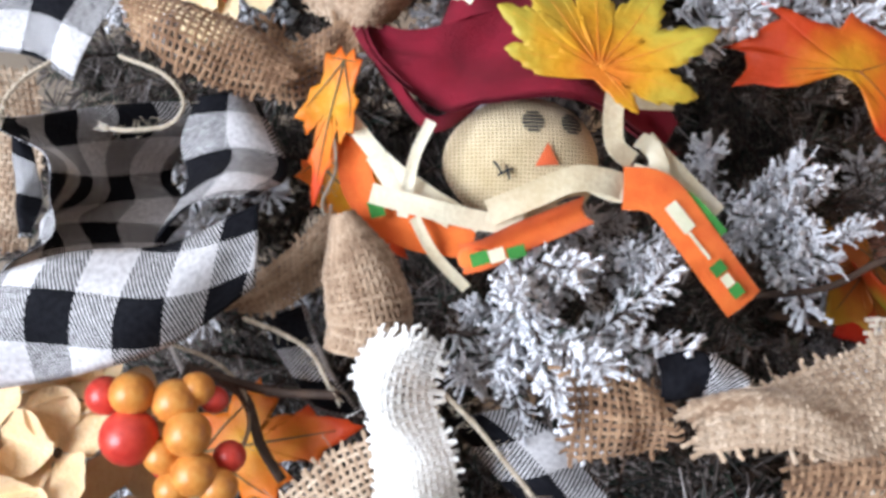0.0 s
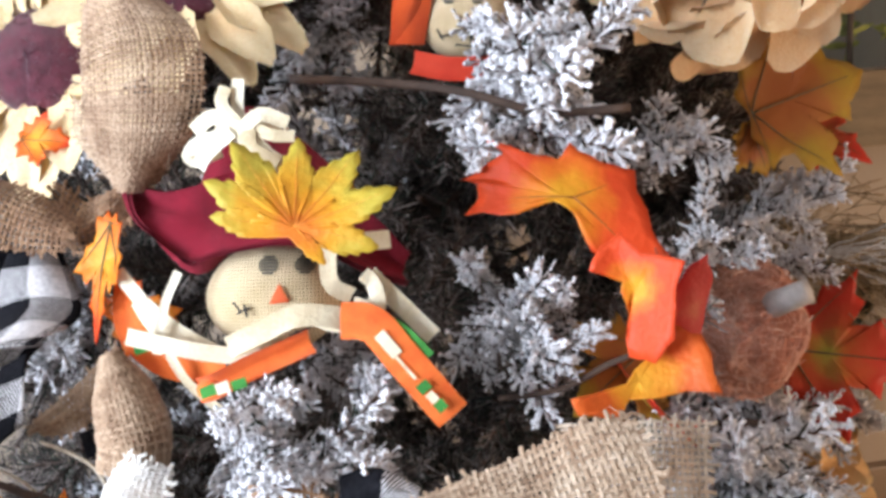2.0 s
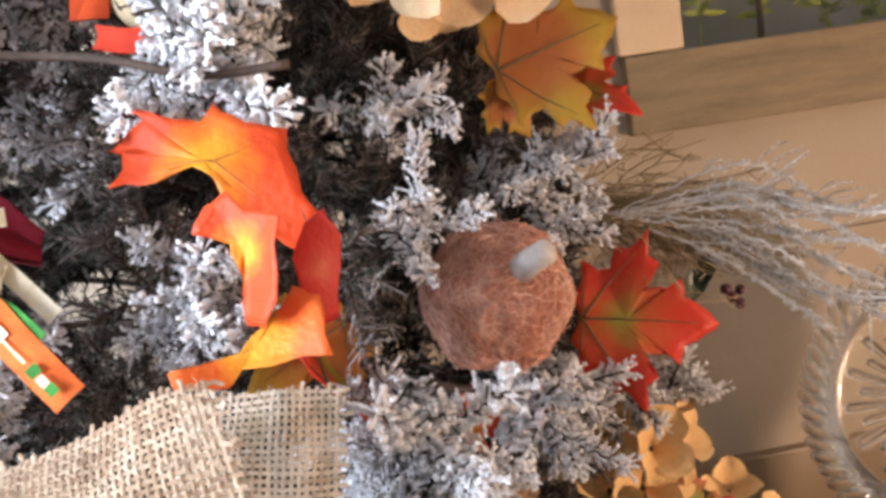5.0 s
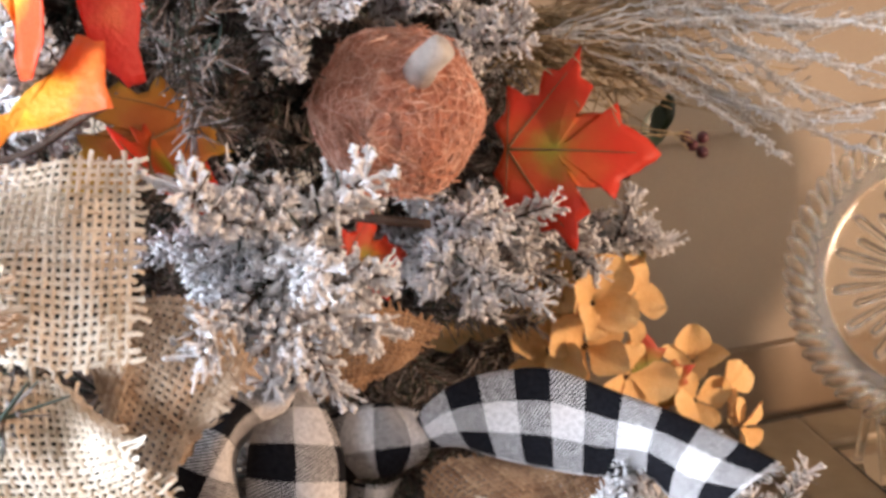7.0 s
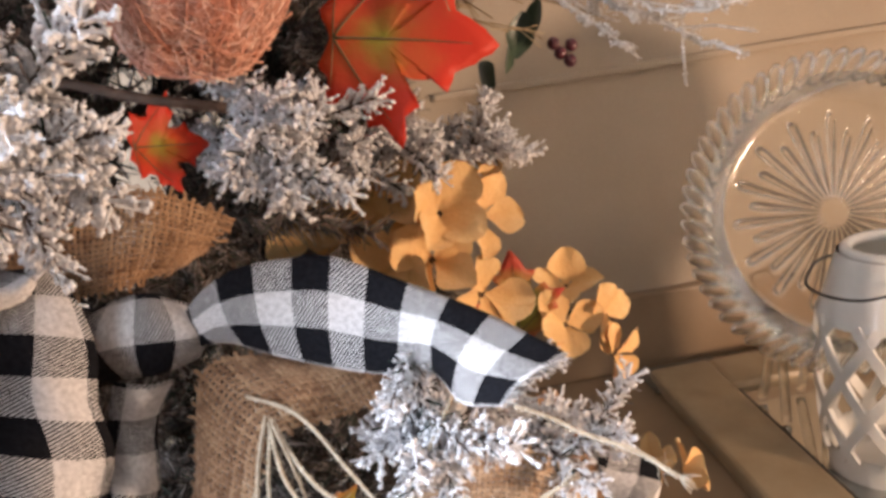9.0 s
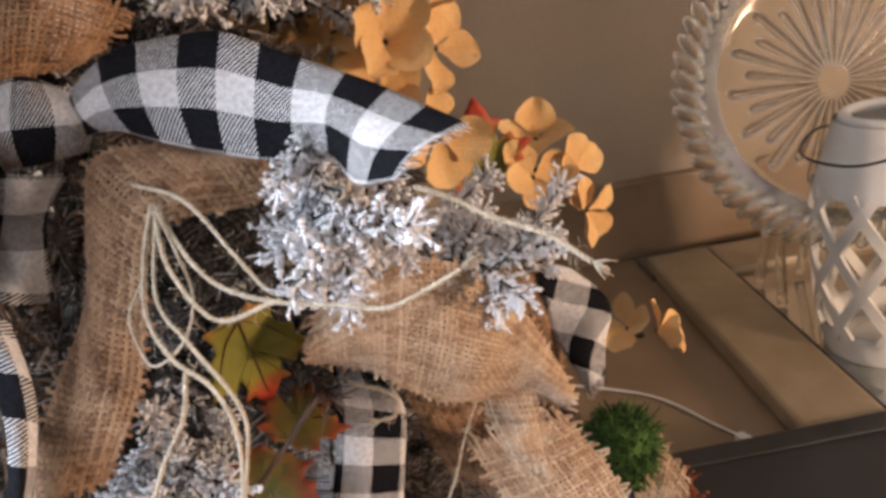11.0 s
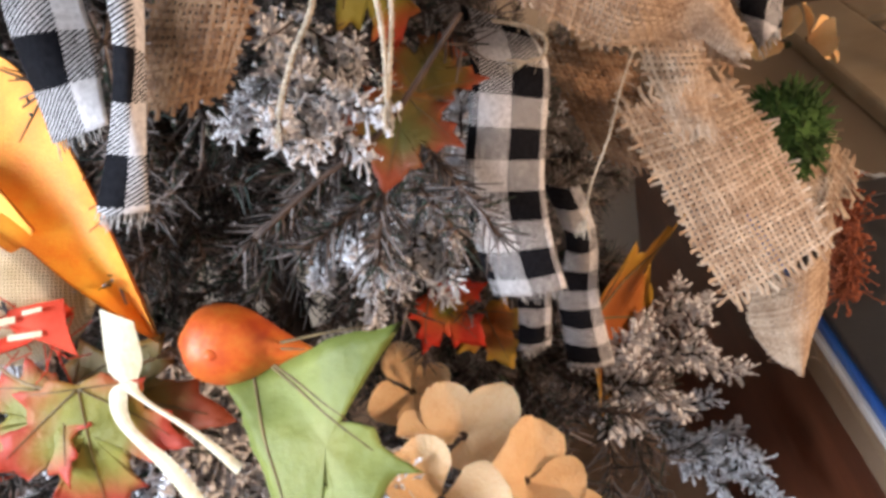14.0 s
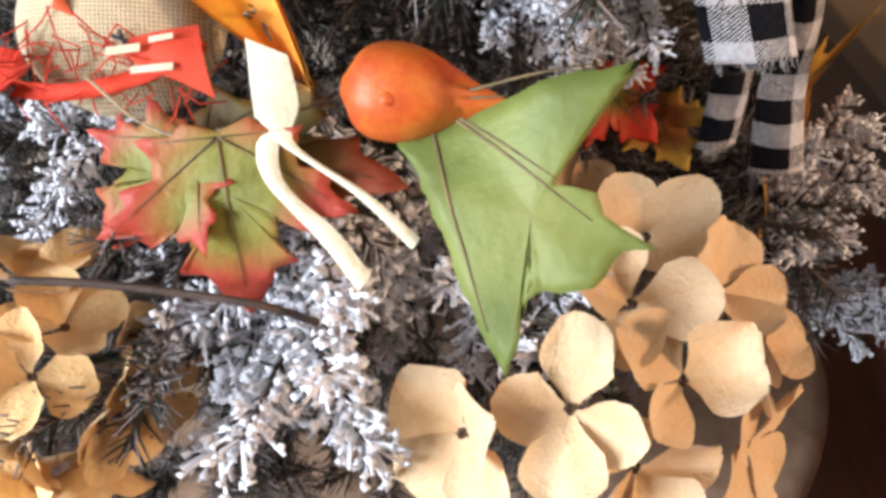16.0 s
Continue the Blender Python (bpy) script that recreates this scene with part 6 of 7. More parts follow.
gingham([(0.461, 0.530, 1.372), (0.456, 0.525, 1.355), (0.449, 0.520, 1.335), (0.439, 0.510, 1.312)], [(0.496, 0.535, 1.365), (0.482, 0.530, 1.347), (0.477, 0.525, 1.327), (0.474, 0.520, 1.299)], "narrow gingham ribbon fold in shade", None, 0.014, 0.004, 25, (0.02, 0.015), fringe=False)
gingham([(0.456, 0.545, 1.411), (0.472, 0.535, 1.417), (0.491, 0.530, 1.419), (0.510, 0.540, 1.406)], [(0.452, 0.540, 1.366), (0.470, 0.525, 1.374), (0.490, 0.520, 1.375), (0.510, 0.535, 1.375)], "gingham ribbon knot in shade", None, 0.012, 0.002, 6, (0.004, 0.02), fringe=False)
gingham([(0.437, 0.530, 1.449), (0.420, 0.515, 1.435), (0.409, 0.500, 1.415), (0.405, 0.490, 1.389), (0.408, 0.480, 1.362), (0.405, 0.470, 1.329)], [(0.444, 0.530, 1.447), (0.456, 0.520, 1.423), (0.462, 0.510, 1.397), (0.459, 0.500, 1.373), (0.462, 0.495, 1.343), (0.449, 0.490, 1.307)], "gingham ribbon tail hanging in folds", None, 0.012, 0.003, 8)
# two tails further down
gingham([(0.407, 0.490, 1.347), (0.410, 0.475, 1.308), (0.413, 0.460, 1.268), (0.415, 0.450, 1.235), (0.416, 0.445, 1.212)], [(0.440, 0.490, 1.330), (0.446, 0.470, 1.292), (0.446, 0.455, 1.261), (0.446, 0.445, 1.239), (0.446, 0.440, 1.218)], "gingham ribbon tail ending in fringe", None, 0.006, 0.002, 9)
gingham([(0.449, 0.470, 1.323), (0.457, 0.455, 1.289), (0.460, 0.440, 1.259), (0.451, 0.430, 1.225), (0.432, 0.422, 1.186)], [(0.466, 0.475, 1.308), (0.472, 0.460, 1.276), (0.471, 0.445, 1.251), (0.464, 0.432, 1.222), (0.455, 0.422, 1.183)], "narrow gingham ribbon tail in daylight", None, 0.006, 0.002, 10, (0.012, 0.012))
gingham([(0.604, 0.615, 1.189), (0.604, 0.607, 1.161), (0.596, 0.597, 1.123), (0.588, 0.587, 1.092), (0.586, 0.578, 1.053), (0.592, 0.572, 1.010)], [(0.640, 0.615, 1.167), (0.649, 0.607, 1.144), (0.642, 0.597, 1.105), (0.635, 0.585, 1.074), (0.635, 0.576, 1.040), (0.639, 0.570, 1.009)], "gingham ribbon tail hanging straight down", GINGHAM_FINE, 0.004, 0.0015, 11, (0.01, 0.014))
gingham([(0.636, 0.605, 1.067), (0.646, 0.612, 1.019), (0.637, 0.625, 0.967), (0.637, 0.634, 0.929), (0.637, 0.642, 0.890)], [(0.659, 0.605, 1.062), (0.667, 0.612, 1.017), (0.665, 0.625, 0.966), (0.668, 0.634, 0.927), (0.673, 0.642, 0.887)], "gingham ribbon tail in shade behind another", GINGHAM_FINE, 0.004, 0.001, 12)
gingham([(0.608, 0.620, 0.982), (0.606, 0.630, 0.949), (0.602, 0.638, 0.918)], [(0.632, 0.620, 0.977), (0.629, 0.630, 0.944), (0.627, 0.638, 0.916)], "short gingham ribbon end", GINGHAM_FINE, 0.003, 0.001, 13)
gingham([(0.756, 0.655, 1.216), (0.760, 0.645, 1.199), (0.766, 0.630, 1.163), (0.779, 0.615, 1.126)], [(0.787, 0.655, 1.206), (0.809, 0.645, 1.178), (0.800, 0.630, 1.157), (0.793, 0.615, 1.138)], "gingham ribbon end over the counter edge", GINGHAM_FINE, 0.004, 0.002, 14, turn=35)
# bow at the upper left
gingham([(0.014, 0.475, 1.671), (-0.029, 0.472, 1.654), (-0.074, 0.482, 1.649), (-0.130, 0.500, 1.632)], [(0.010, 0.465, 1.632), (-0.031, 0.458, 1.607), (-0.076, 0.466, 1.593), (-0.133, 0.490, 1.579)], "wide gingham ribbon tail with cut fringe", None, 0.012, 0.003, 15, (0.006, 0.004), fringe=False, turn=14)
gingham([(-0.014, 0.555, 1.718), (-0.024, 0.545, 1.695), (-0.022, 0.525, 1.673), (-0.038, 0.490, 1.651)], [(0.018, 0.560, 1.714), (0.027, 0.550, 1.693), (0.031, 0.530, 1.678), (0.013, 0.490, 1.671)], "gingham ribbon loop in daylight", None, 0.01, 0.001, 16, (0.012, 0.0), fringe=False)
gingham([(-0.110, 0.560, 1.713), (-0.101, 0.555, 1.683), (-0.096, 0.550, 1.653), (-0.107, 0.530, 1.627)], [(-0.020, 0.690, 1.707), (-0.025, 0.685, 1.673), (-0.028, 0.670, 1.644), (-0.048, 0.640, 1.613)], "gingham ribbon gathered in shade", None, -0.03, 0.009, 17, fringe=False)
gingham([(-0.151, 0.640, 1.784), (-0.100, 0.630, 1.786), (-0.060, 0.620, 1.770)], [(-0.155, 0.640, 1.743), (-0.113, 0.630, 1.739), (-0.087, 0.620, 1.724)], "gingham ribbon end at top of bow", None, 0.006, 0.002, 18, fringe=False)
gingham([(-0.111, 0.600, 1.698), (-0.106, 0.592, 1.666), (-0.111, 0.586, 1.637)], [(-0.123, 0.605, 1.707), (-0.119, 0.595, 1.666), (-0.120, 0.589, 1.637)], "dark gingham ribbon fold", None, 0.006, 0.002, 19, fringe=False)
gingham([(0.017, 0.543, 1.594), (0.025, 0.536, 1.569), (0.043, 0.526, 1.544)], [(0.039, 0.540, 1.601), (0.050, 0.530, 1.569), (0.068, 0.519, 1.538)], "gingham ribbon piece behind burlap cone", None, 0.006, 0.002, 20, fringe=False)
gingham([(0.101, 0.449, 1.563), (0.117, 0.442, 1.543), (0.138, 0.431, 1.518)], [(0.132, 0.444, 1.568), (0.156, 0.435, 1.554), (0.180, 0.423, 1.524)], "gingham ribbon under burlap fan", None, 0.008, 0.002, 21, fringe=False)
gingham([(0.187, 0.394, 1.606), (0.208, 0.392, 1.609), (0.230, 0.386, 1.597)], [(0.188, 0.389, 1.586), (0.206, 0.387, 1.589), (0.226, 0.385, 1.589)], "small gingham fold among twigs", None, 0.006, 0.001, 22, fringe=False)
# burlap
burlap([(0.190, 0.360, 1.595), (0.210, 0.358, 1.599), (0.236, 0.362, 1.605), (0.278, 0.369, 1.614), (0.315, 0.372, 1.626), (0.341, 0.374, 1.628)], [(0.187, 0.342, 1.584), (0.206, 0.336, 1.589), (0.229, 0.332, 1.583), (0.265, 0.328, 1.563), (0.304, 0.330, 1.548), (0.360, 0.334, 1.550)], "burlap ribbon fanning out from its knot", None, 0.0037, 0.012, 0.002, 1)
burlap([(0.149, 0.398, 1.602), (0.166, 0.395, 1.599), (0.189, 0.390, 1.591)], [(0.146, 0.389, 1.563), (0.166, 0.387, 1.564), (0.188, 0.384, 1.566)], "burlap ribbon knot end", JUTE_DARK, 0.0034, 0.008, 0.002, 2)
burlap([(0.322, 0.422, 1.608), (0.348, 0.420, 1.607), (0.376, 0.418, 1.605), (0.403, 0.415, 1.602)], [(0.307, 0.394, 1.531), (0.341, 0.381, 1.529), (0.364, 0.378, 1.523), (0.387, 0.385, 1.519)], "burlap ribbon end with frayed edge, daylight in its colour", JUTE_SUNLIT, 0.0037, 0.004, 0.002, 3)
burlap([(0.382, 0.416, 1.537), (0.405, 0.414, 1.536), (0.424, 0.410, 1.525), (0.436, 0.404, 1.500)], [(0.366, 0.404, 1.505), (0.371, 0.396, 1.473), (0.389, 0.391, 1.457), (0.401, 0.392, 1.466)], "burlap ribbon folded under its frayed edge", None, 0.0035, 0.006, 0.002, 4)
burlap([(0.307, 0.392, 1.526), (0.336, 0.389, 1.519), (0.359, 0.385, 1.511), (0.372, 0.381, 1.496)], [(0.303, 0.366, 1.458), (0.337, 0.362, 1.453), (0.371, 0.360, 1.452), (0.398, 0.361, 1.463)], "burlap ribbon loop below frayed end", JUTE_SUNLIT, 0.0036, 0.012, 0.003, 5)
burlap([(0.402, 0.598, 1.478), (0.449, 0.591, 1.468), (0.494, 0.585, 1.464), (0.531, 0.606, 1.439)], [(0.412, 0.579, 1.416), (0.439, 0.576, 1.412), (0.468, 0.574, 1.415), (0.497, 0.601, 1.412)], "burlap ribbon behind bow, shade put into its colour", JUTE_DARK, 0.0033, 0.006, 0.003, 6)
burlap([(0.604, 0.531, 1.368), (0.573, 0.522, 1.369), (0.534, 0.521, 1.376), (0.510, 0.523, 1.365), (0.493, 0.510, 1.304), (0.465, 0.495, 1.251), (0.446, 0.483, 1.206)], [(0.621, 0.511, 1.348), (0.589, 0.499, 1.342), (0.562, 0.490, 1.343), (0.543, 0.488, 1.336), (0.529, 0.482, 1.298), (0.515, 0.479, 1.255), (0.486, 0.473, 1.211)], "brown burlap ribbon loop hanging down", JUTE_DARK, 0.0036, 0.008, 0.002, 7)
burlap([(0.607, 0.545, 1.253), (0.637, 0.540, 1.268), (0.674, 0.545, 1.274), (0.711, 0.560, 1.252), (0.736, 0.580, 1.214), (0.758, 0.600, 1.160)], [(0.604, 0.560, 1.212), (0.634, 0.556, 1.206), (0.656, 0.562, 1.184), (0.682, 0.575, 1.162), (0.714, 0.590, 1.152), (0.760, 0.602, 1.124)], "burlap ribbon end with frayed edge over twig", None, 0.0036, 0.01, 0.002, 8)
burlap([(0.701, 0.595, 1.157), (0.708, 0.585, 1.128), (0.717, 0.578, 1.100)], [(0.738, 0.595, 1.149), (0.739, 0.585, 1.123), (0.740, 0.578, 1.098)], "narrow burlap ribbon end", None, 0.0034, 0.004, 0.002, 9)
burlap([(0.692, 0.610, 1.103), (0.710, 0.600, 1.059), (0.727, 0.588, 1.014), (0.745, 0.577, 0.974)], [(0.761, 0.620, 1.107), (0.789, 0.610, 1.059), (0.805, 0.600, 1.020), (0.813, 0.590, 0.997)], "burlap ribbon tail slanting down with fringe", None, 0.0036, 0.005, 0.0015, 10, 0.009)
burlap([(0.650, 0.640, 1.147), (0.660, 0.635, 1.113), (0.675, 0.630, 1.068)], [(0.702, 0.640, 1.128), (0.713, 0.635, 1.093), (0.724, 0.630, 1.049)], "brown burlap ribbon, shade put into its colour", JUTE_DARK, 0.0034, 0.006, 0.003, 11)
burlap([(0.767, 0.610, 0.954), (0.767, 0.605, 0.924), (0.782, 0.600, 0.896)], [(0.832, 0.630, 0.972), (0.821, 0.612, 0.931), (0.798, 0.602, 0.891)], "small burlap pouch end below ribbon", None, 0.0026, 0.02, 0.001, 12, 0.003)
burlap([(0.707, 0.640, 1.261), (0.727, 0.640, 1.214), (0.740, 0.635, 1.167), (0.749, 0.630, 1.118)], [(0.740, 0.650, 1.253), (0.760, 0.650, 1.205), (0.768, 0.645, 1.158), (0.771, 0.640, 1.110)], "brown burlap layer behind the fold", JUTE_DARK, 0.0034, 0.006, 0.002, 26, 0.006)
burlap([(0.840, 0.683, 1.036), (0.853, 0.674, 1.019), (0.861, 0.666, 1.002)], [(0.819, 0.660, 0.995), (0.829, 0.654, 0.982), (0.835, 0.647, 0.970)], "straw coloured burlap edge beside moss", JUTE, 0.0036, 0.002, 0.001, 13, 0.01)
burlap([(0.055, 0.550, 1.869), (0.055, 0.523, 1.833), (0.054, 0.518, 1.797), (0.060, 0.532, 1.765)], [(0.100, 0.545, 1.876), (0.126, 0.517, 1.845), (0.122, 0.510, 1.799), (0.091, 0.528, 1.759)], "burlap leaf shaped loop below sunflower", JUTE_TAN, 0.0028, 0.014, 0.001, 14, 0.003)
burlap([(-0.038, 0.559, 1.772), (-0.009, 0.553, 1.766), (0.019, 0.546, 1.751), (0.037, 0.540, 1.738)], [(-0.046, 0.545, 1.751), (-0.026, 0.528, 1.737), (-0.003, 0.527, 1.726), (0.027, 0.527, 1.720)], "burlap ribbon loop at top of bow", JUTE_DARK, 0.0034, 0.014, 0.001, 15, 0.005)
burlap([(0.027, 0.556, 1.757), (0.040, 0.552, 1.747), (0.060, 0.551, 1.755), (0.074, 0.553, 1.771)], [(0.022, 0.549, 1.725), (0.034, 0.545, 1.715), (0.054, 0.544, 1.723), (0.076, 0.547, 1.745)], "frayed burlap ribbon fold", JUTE_DARK, 0.0034, 0.008, 0.003, 16, 0.008)
burlap([(0.034, 0.579, 1.812), (0.035, 0.573, 1.789), (0.050, 0.565, 1.765)], [(0.110, 0.567, 1.809), (0.098, 0.563, 1.783), (0.076, 0.559, 1.754)], "brown burlap ribbon behind doll hat", JUTE, 0.003, 0.006, 0.001, 17, 0.004)
burlap([(0.053, 0.519, 1.658), (0.029, 0.517, 1.637), (-0.001, 0.516, 1.616)], [(0.051, 0.511, 1.623), (0.024, 0.511, 1.608), (0.005, 0.513, 1.606)], "burlap ribbon behind cone", JUTE_TAN, 0.0032, 0.006, 0.001, 18, 0.004)
burlap([(-0.170, 0.640, 1.730), (-0.152, 0.627, 1.683), (-0.156, 0.614, 1.630)], [(-0.112, 0.632, 1.728), (-0.109, 0.620, 1.681), (-0.120, 0.609, 1.628)], "burlap ribbon at edge of bow", JUTE, 0.0034, 0.006, 0.001, 19, 0.004)
burlap([(0.019, 0.450, 1.528), (0.047, 0.448, 1.550), (0.072, 0.444, 1.558)], [(0.034, 0.441, 1.507), (0.062, 0.439, 1.523), (0.079, 0.437, 1.534)], "burlap ribbon corner by berries", JUTE, 0.0034, 0.006, 0.001, 20, 0.006)
burlap([(0.225, 0.341, 1.576), (0.265, 0.337, 1.582), (0.305, 0.331, 1.577), (0.370, 0.320, 1.562)], [(0.216, 0.328, 1.561), (0.260, 0.322, 1.558), (0.298, 0.316, 1.551), (0.350, 0.307, 1.543)], "brown burlap ribbon fold below fan", JUTE_DARK, 0.0036, 0.01, 0.001, 21, 0.004)


def burlap_cone(mid, radii, label, mat, seed, gap=0.0034):
    """Burlap rolled into a tapering tube."""
    c = spline(mid, 30)
    r = np.interp(np.linspace(0, 1, 30), np.linspace(0, 1, len(radii)), radii)
    t = unit(np.gradient(c, axis=0))
    a = unit(np.cross(t, (0.2, 1.0, 0.1)))
    b = np.cross(t, a)
    rows = 1 + int(2 * math.pi * max(radii) / gap)
    rg_ = np.random.default_rng(seed)
    n = int(np.linalg.norm(np.diff(c, axis=0), axis=1).sum() / gap)
    cc, rr, aa, bb = spline(c, n), np.interp(np.linspace(0, 1, n), np.linspace(0, 1, 30), r), [np.interp(np.linspace(0, 1, n), np.linspace(0, 1, 30), a[:, q]) for q in range(3)], [np.interp(np.linspace(0, 1, n), np.linspace(0, 1, 30), b[:, q]) for q in range(3)]
    aa, bb = np.stack(aa, 1), np.stack(bb, 1)
    sh = Shell()
    ang = np.linspace(0, 2 * np.pi, rows, endpoint=False)
    sg = (np.add.outer(np.arange(n), np.arange(rows)) % 2) * 2 - 1
    out = aa[:, None] * np.cos(ang)[None, :, None] + bb[:, None] * np.sin(ang)[None, :, None]
    P = cc[:, None] + out * rr[:, None, None] + rg_.normal(0, gap * 0.06, (n, rows, 3))
    for kind in (0, 1):
        Q = P + out * (sg * (1 if kind else -1) * gap * 0.17)[..., None]
        for i in range(n if kind == 0 else rows):
            line = Q[i] if kind == 0 else Q[:, i]
            nr = out[i] if kind == 0 else out[:, i]
            if kind == 0:
                line, nr = np.vstack([line, line[:1]]), np.vstack([nr, nr[:1]])
            tt = unit(np.gradient(line, axis=0))
            side = unit(np.cross(nr, tt)) * gap * 0.33
            v = np.stack([line - side - nr * gap * 0.1, line + nr * gap * 0.14, line + side - nr * gap * 0.1], 1)
            sh.add(v.reshape(-1, 3), grid_faces(len(line), 3))
    core = Shell()
    core.add(*tube(c, 1.0, 20, list(np.array(radii) * 0.93)))
    c0 = c.mean(0)
    ob = thing("burlap_roll", Matrix.Translation(c0), label, "roll", "burlap ribbons")
    sh.v, core.v = [q - c0 for q in sh.v], [q - c0 for q in core.v]
    tagged(part("weave", sh, mat, ob, "crossing jute threads"), kind="stuff")
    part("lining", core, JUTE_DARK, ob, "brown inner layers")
    return ob


burlap_cone([(0.056, 0.488, 1.661), (0.063, 0.480, 1.634), (0.067, 0.474, 1.610), (0.063, 0.470, 1.592)], [0.006, 0.018, 0.022, 0.02], "rolled burlap cone tapering to a point", JUTE_TAN, 1)
# cloth tail under the cone, its sunlit glare put into a near-white colour
burlap([(0.062, 0.443, 1.608), (0.055, 0.440, 1.591), (0.062, 0.433, 1.566), (0.061, 0.422, 1.518)], [(0.095, 0.428, 1.607), (0.086, 0.418, 1.585), (0.096, 0.414, 1.558), (0.101, 0.416, 1.516)], "white burlap ribbon tail, sunlight put into its colour", noisy("sunlit_white_jute", [(0.25, (0.74, 0.69, 0.60)), (0.6, (0.88, 0.85, 0.79))], 60, 700, 0.9, 0.5), 0.0024, 0.016, 0.002, 24, 0.006, thick=1.15)

# ---- strings ----
S = "pale jute twine with frayed end"
twine([(0.536, 0.499, 1.361), (0.557, 0.485, 1.356), (0.571, 0.470, 1.347), (0.586, 0.458, 1.325), (0.601, 0.450, 1.307), (0.616, 0.455, 1.315), (0.633, 0.466, 1.334), (0.646, 0.478, 1.349)], S + " looping over snowy twig", 0.0012, seed=1)
twine([(0.548, 0.484, 1.352), (0.562, 0.463, 1.328), (0.578, 0.451, 1.314), (0.604, 0.441, 1.306), (0.630, 0.433, 1.303), (0.652, 0.426, 1.300), (0.672, 0.427, 1.305), (0.689, 0.429, 1.311)], S + " lying across burlap", 0.0013, seed=2)
twine([(0.547, 0.483, 1.351), (0.551, 0.463, 1.328), (0.564, 0.449, 1.307), (0.576, 0.446, 1.300), (0.596, 0.442, 1.306), (0.604, 0.442, 1.307)], "pale jute twine loop", 0.0012, seed=3, frayed=False)
twine([(0.545, 0.489, 1.352), (0.537, 0.480, 1.328), (0.534, 0.466, 1.303), (0.544, 0.451, 1.284), (0.560, 0.444, 1.269), (0.568, 0.437, 1.252), (0.567, 0.438, 1.227), (0.564, 0.430, 1.208)], S + " hanging down", 0.0013, seed=4)
twine([(0.547, 0.488, 1.349), (0.541, 0.466, 1.311), (0.553, 0.453, 1.290), (0.568, 0.443, 1.267), (0.574, 0.438, 1.250), (0.570, 0.439, 1.229), (0.565, 0.431, 1.209)], S + " hanging beside another", 0.0012, seed=5)
twine([(0.549, 0.478, 1.352), (0.556, 0.467, 1.331), (0.560, 0.459, 1.310), (0.551, 0.453, 1.290), (0.534, 0.454, 1.280), (0.527, 0.462, 1.292), (0.525, 0.471, 1.303), (0.535, 0.476, 1.318)], "pale jute twine loop with stray hairs", 0.0009, seed=6, frayed=False)
twine([(0.545, 0.466, 1.268), (0.540, 0.458, 1.247), (0.527, 0.451, 1.228), (0.518, 0.444, 1.211), (0.516, 0.442, 1.205)], S + " over snowy twig tip", 0.0014, seed=7)
twine([(0.675, 0.455, 1.347), (0.690, 0.451, 1.340), (0.709, 0.446, 1.328), (0.733, 0.440, 1.316), (0.752, 0.433, 1.301)], S + " sticking out sideways", 0.0014, seed=8)
twine([(0.619, 0.573, 1.189), (0.638, 0.570, 1.182), (0.646, 0.567, 1.175), (0.643, 0.562, 1.167), (0.634, 0.561, 1.166)], "pale jute twine curl", 0.0012, seed=9)
twine([(0.697, 0.577, 1.157), (0.685, 0.566, 1.139), (0.674, 0.554, 1.117), (0.658, 0.540, 1.093), (0.652, 0.532, 1.079)], "single jute thread hanging loose", 0.0006, seed=10)
twine([(-0.054, 0.555, 1.740), (-0.031, 0.537, 1.731), (-0.021, 0.530, 1.717), (-0.029, 0.531, 1.705), (-0.049, 0.537, 1.702), (-0.060, 0.548, 1.702)], S + " by burlap loop", 0.0012, seed=11)
twine([(-0.090, 0.562, 1.737), (-0.105, 0.563, 1.728), (-0.114, 0.563, 1.718), (-0.116, 0.563, 1.713)], S + " at bow", 0.0012, seed=12)
twine([(-0.034, 0.507, 1.593), (-0.012, 0.500, 1.584), (0.002, 0.494, 1.569), (0.004, 0.489, 1.549), (-0.008, 0.487, 1.529), (-0.030, 0.487, 1.509)], S + " over berries", 0.0011, seed=13)
twine([(-0.034, 0.507, 1.593), (-0.029, 0.503, 1.581), (-0.024, 0.500, 1.569)], "white cut cord end over berries", 0.0014, noisy("white_cotton", [(0.3, (0.72, 0.7, 0.68)), (0.7, (0.85, 0.84, 0.82))], 60, 500, 0.9, 0.4), 20, 14)
twine([(0.004, 0.502, 1.606), (0.024, 0.495, 1.598), (0.038, 0.490, 1.588), (0.046, 0.485, 1.572)], S + " beside cone", 0.0012, seed=15)
twine([(0.057, 0.532, 1.700), (0.057, 0.527, 1.679), (0.049, 0.525, 1.661), (0.054, 0.521, 1.649)], "thin jute thread beside orange leaf", 0.0009, seed=16, frayed=False)
twine([(0.093, 0.425, 1.587), (0.108, 0.418, 1.571), (0.118, 0.413, 1.558), (0.133, 0.405, 1.538)], S + " over white ribbon tail", 0.0013, seed=17)
twine([(0.606, 0.649, 1.156), (0.591, 0.635, 1.134), (0.580, 0.620, 1.109), (0.577, 0.607, 1.088), (0.585, 0.598, 1.072)], "fine jute thread beside gingham tail", 0.0004, seed=18, frayed=False, hairs=5)
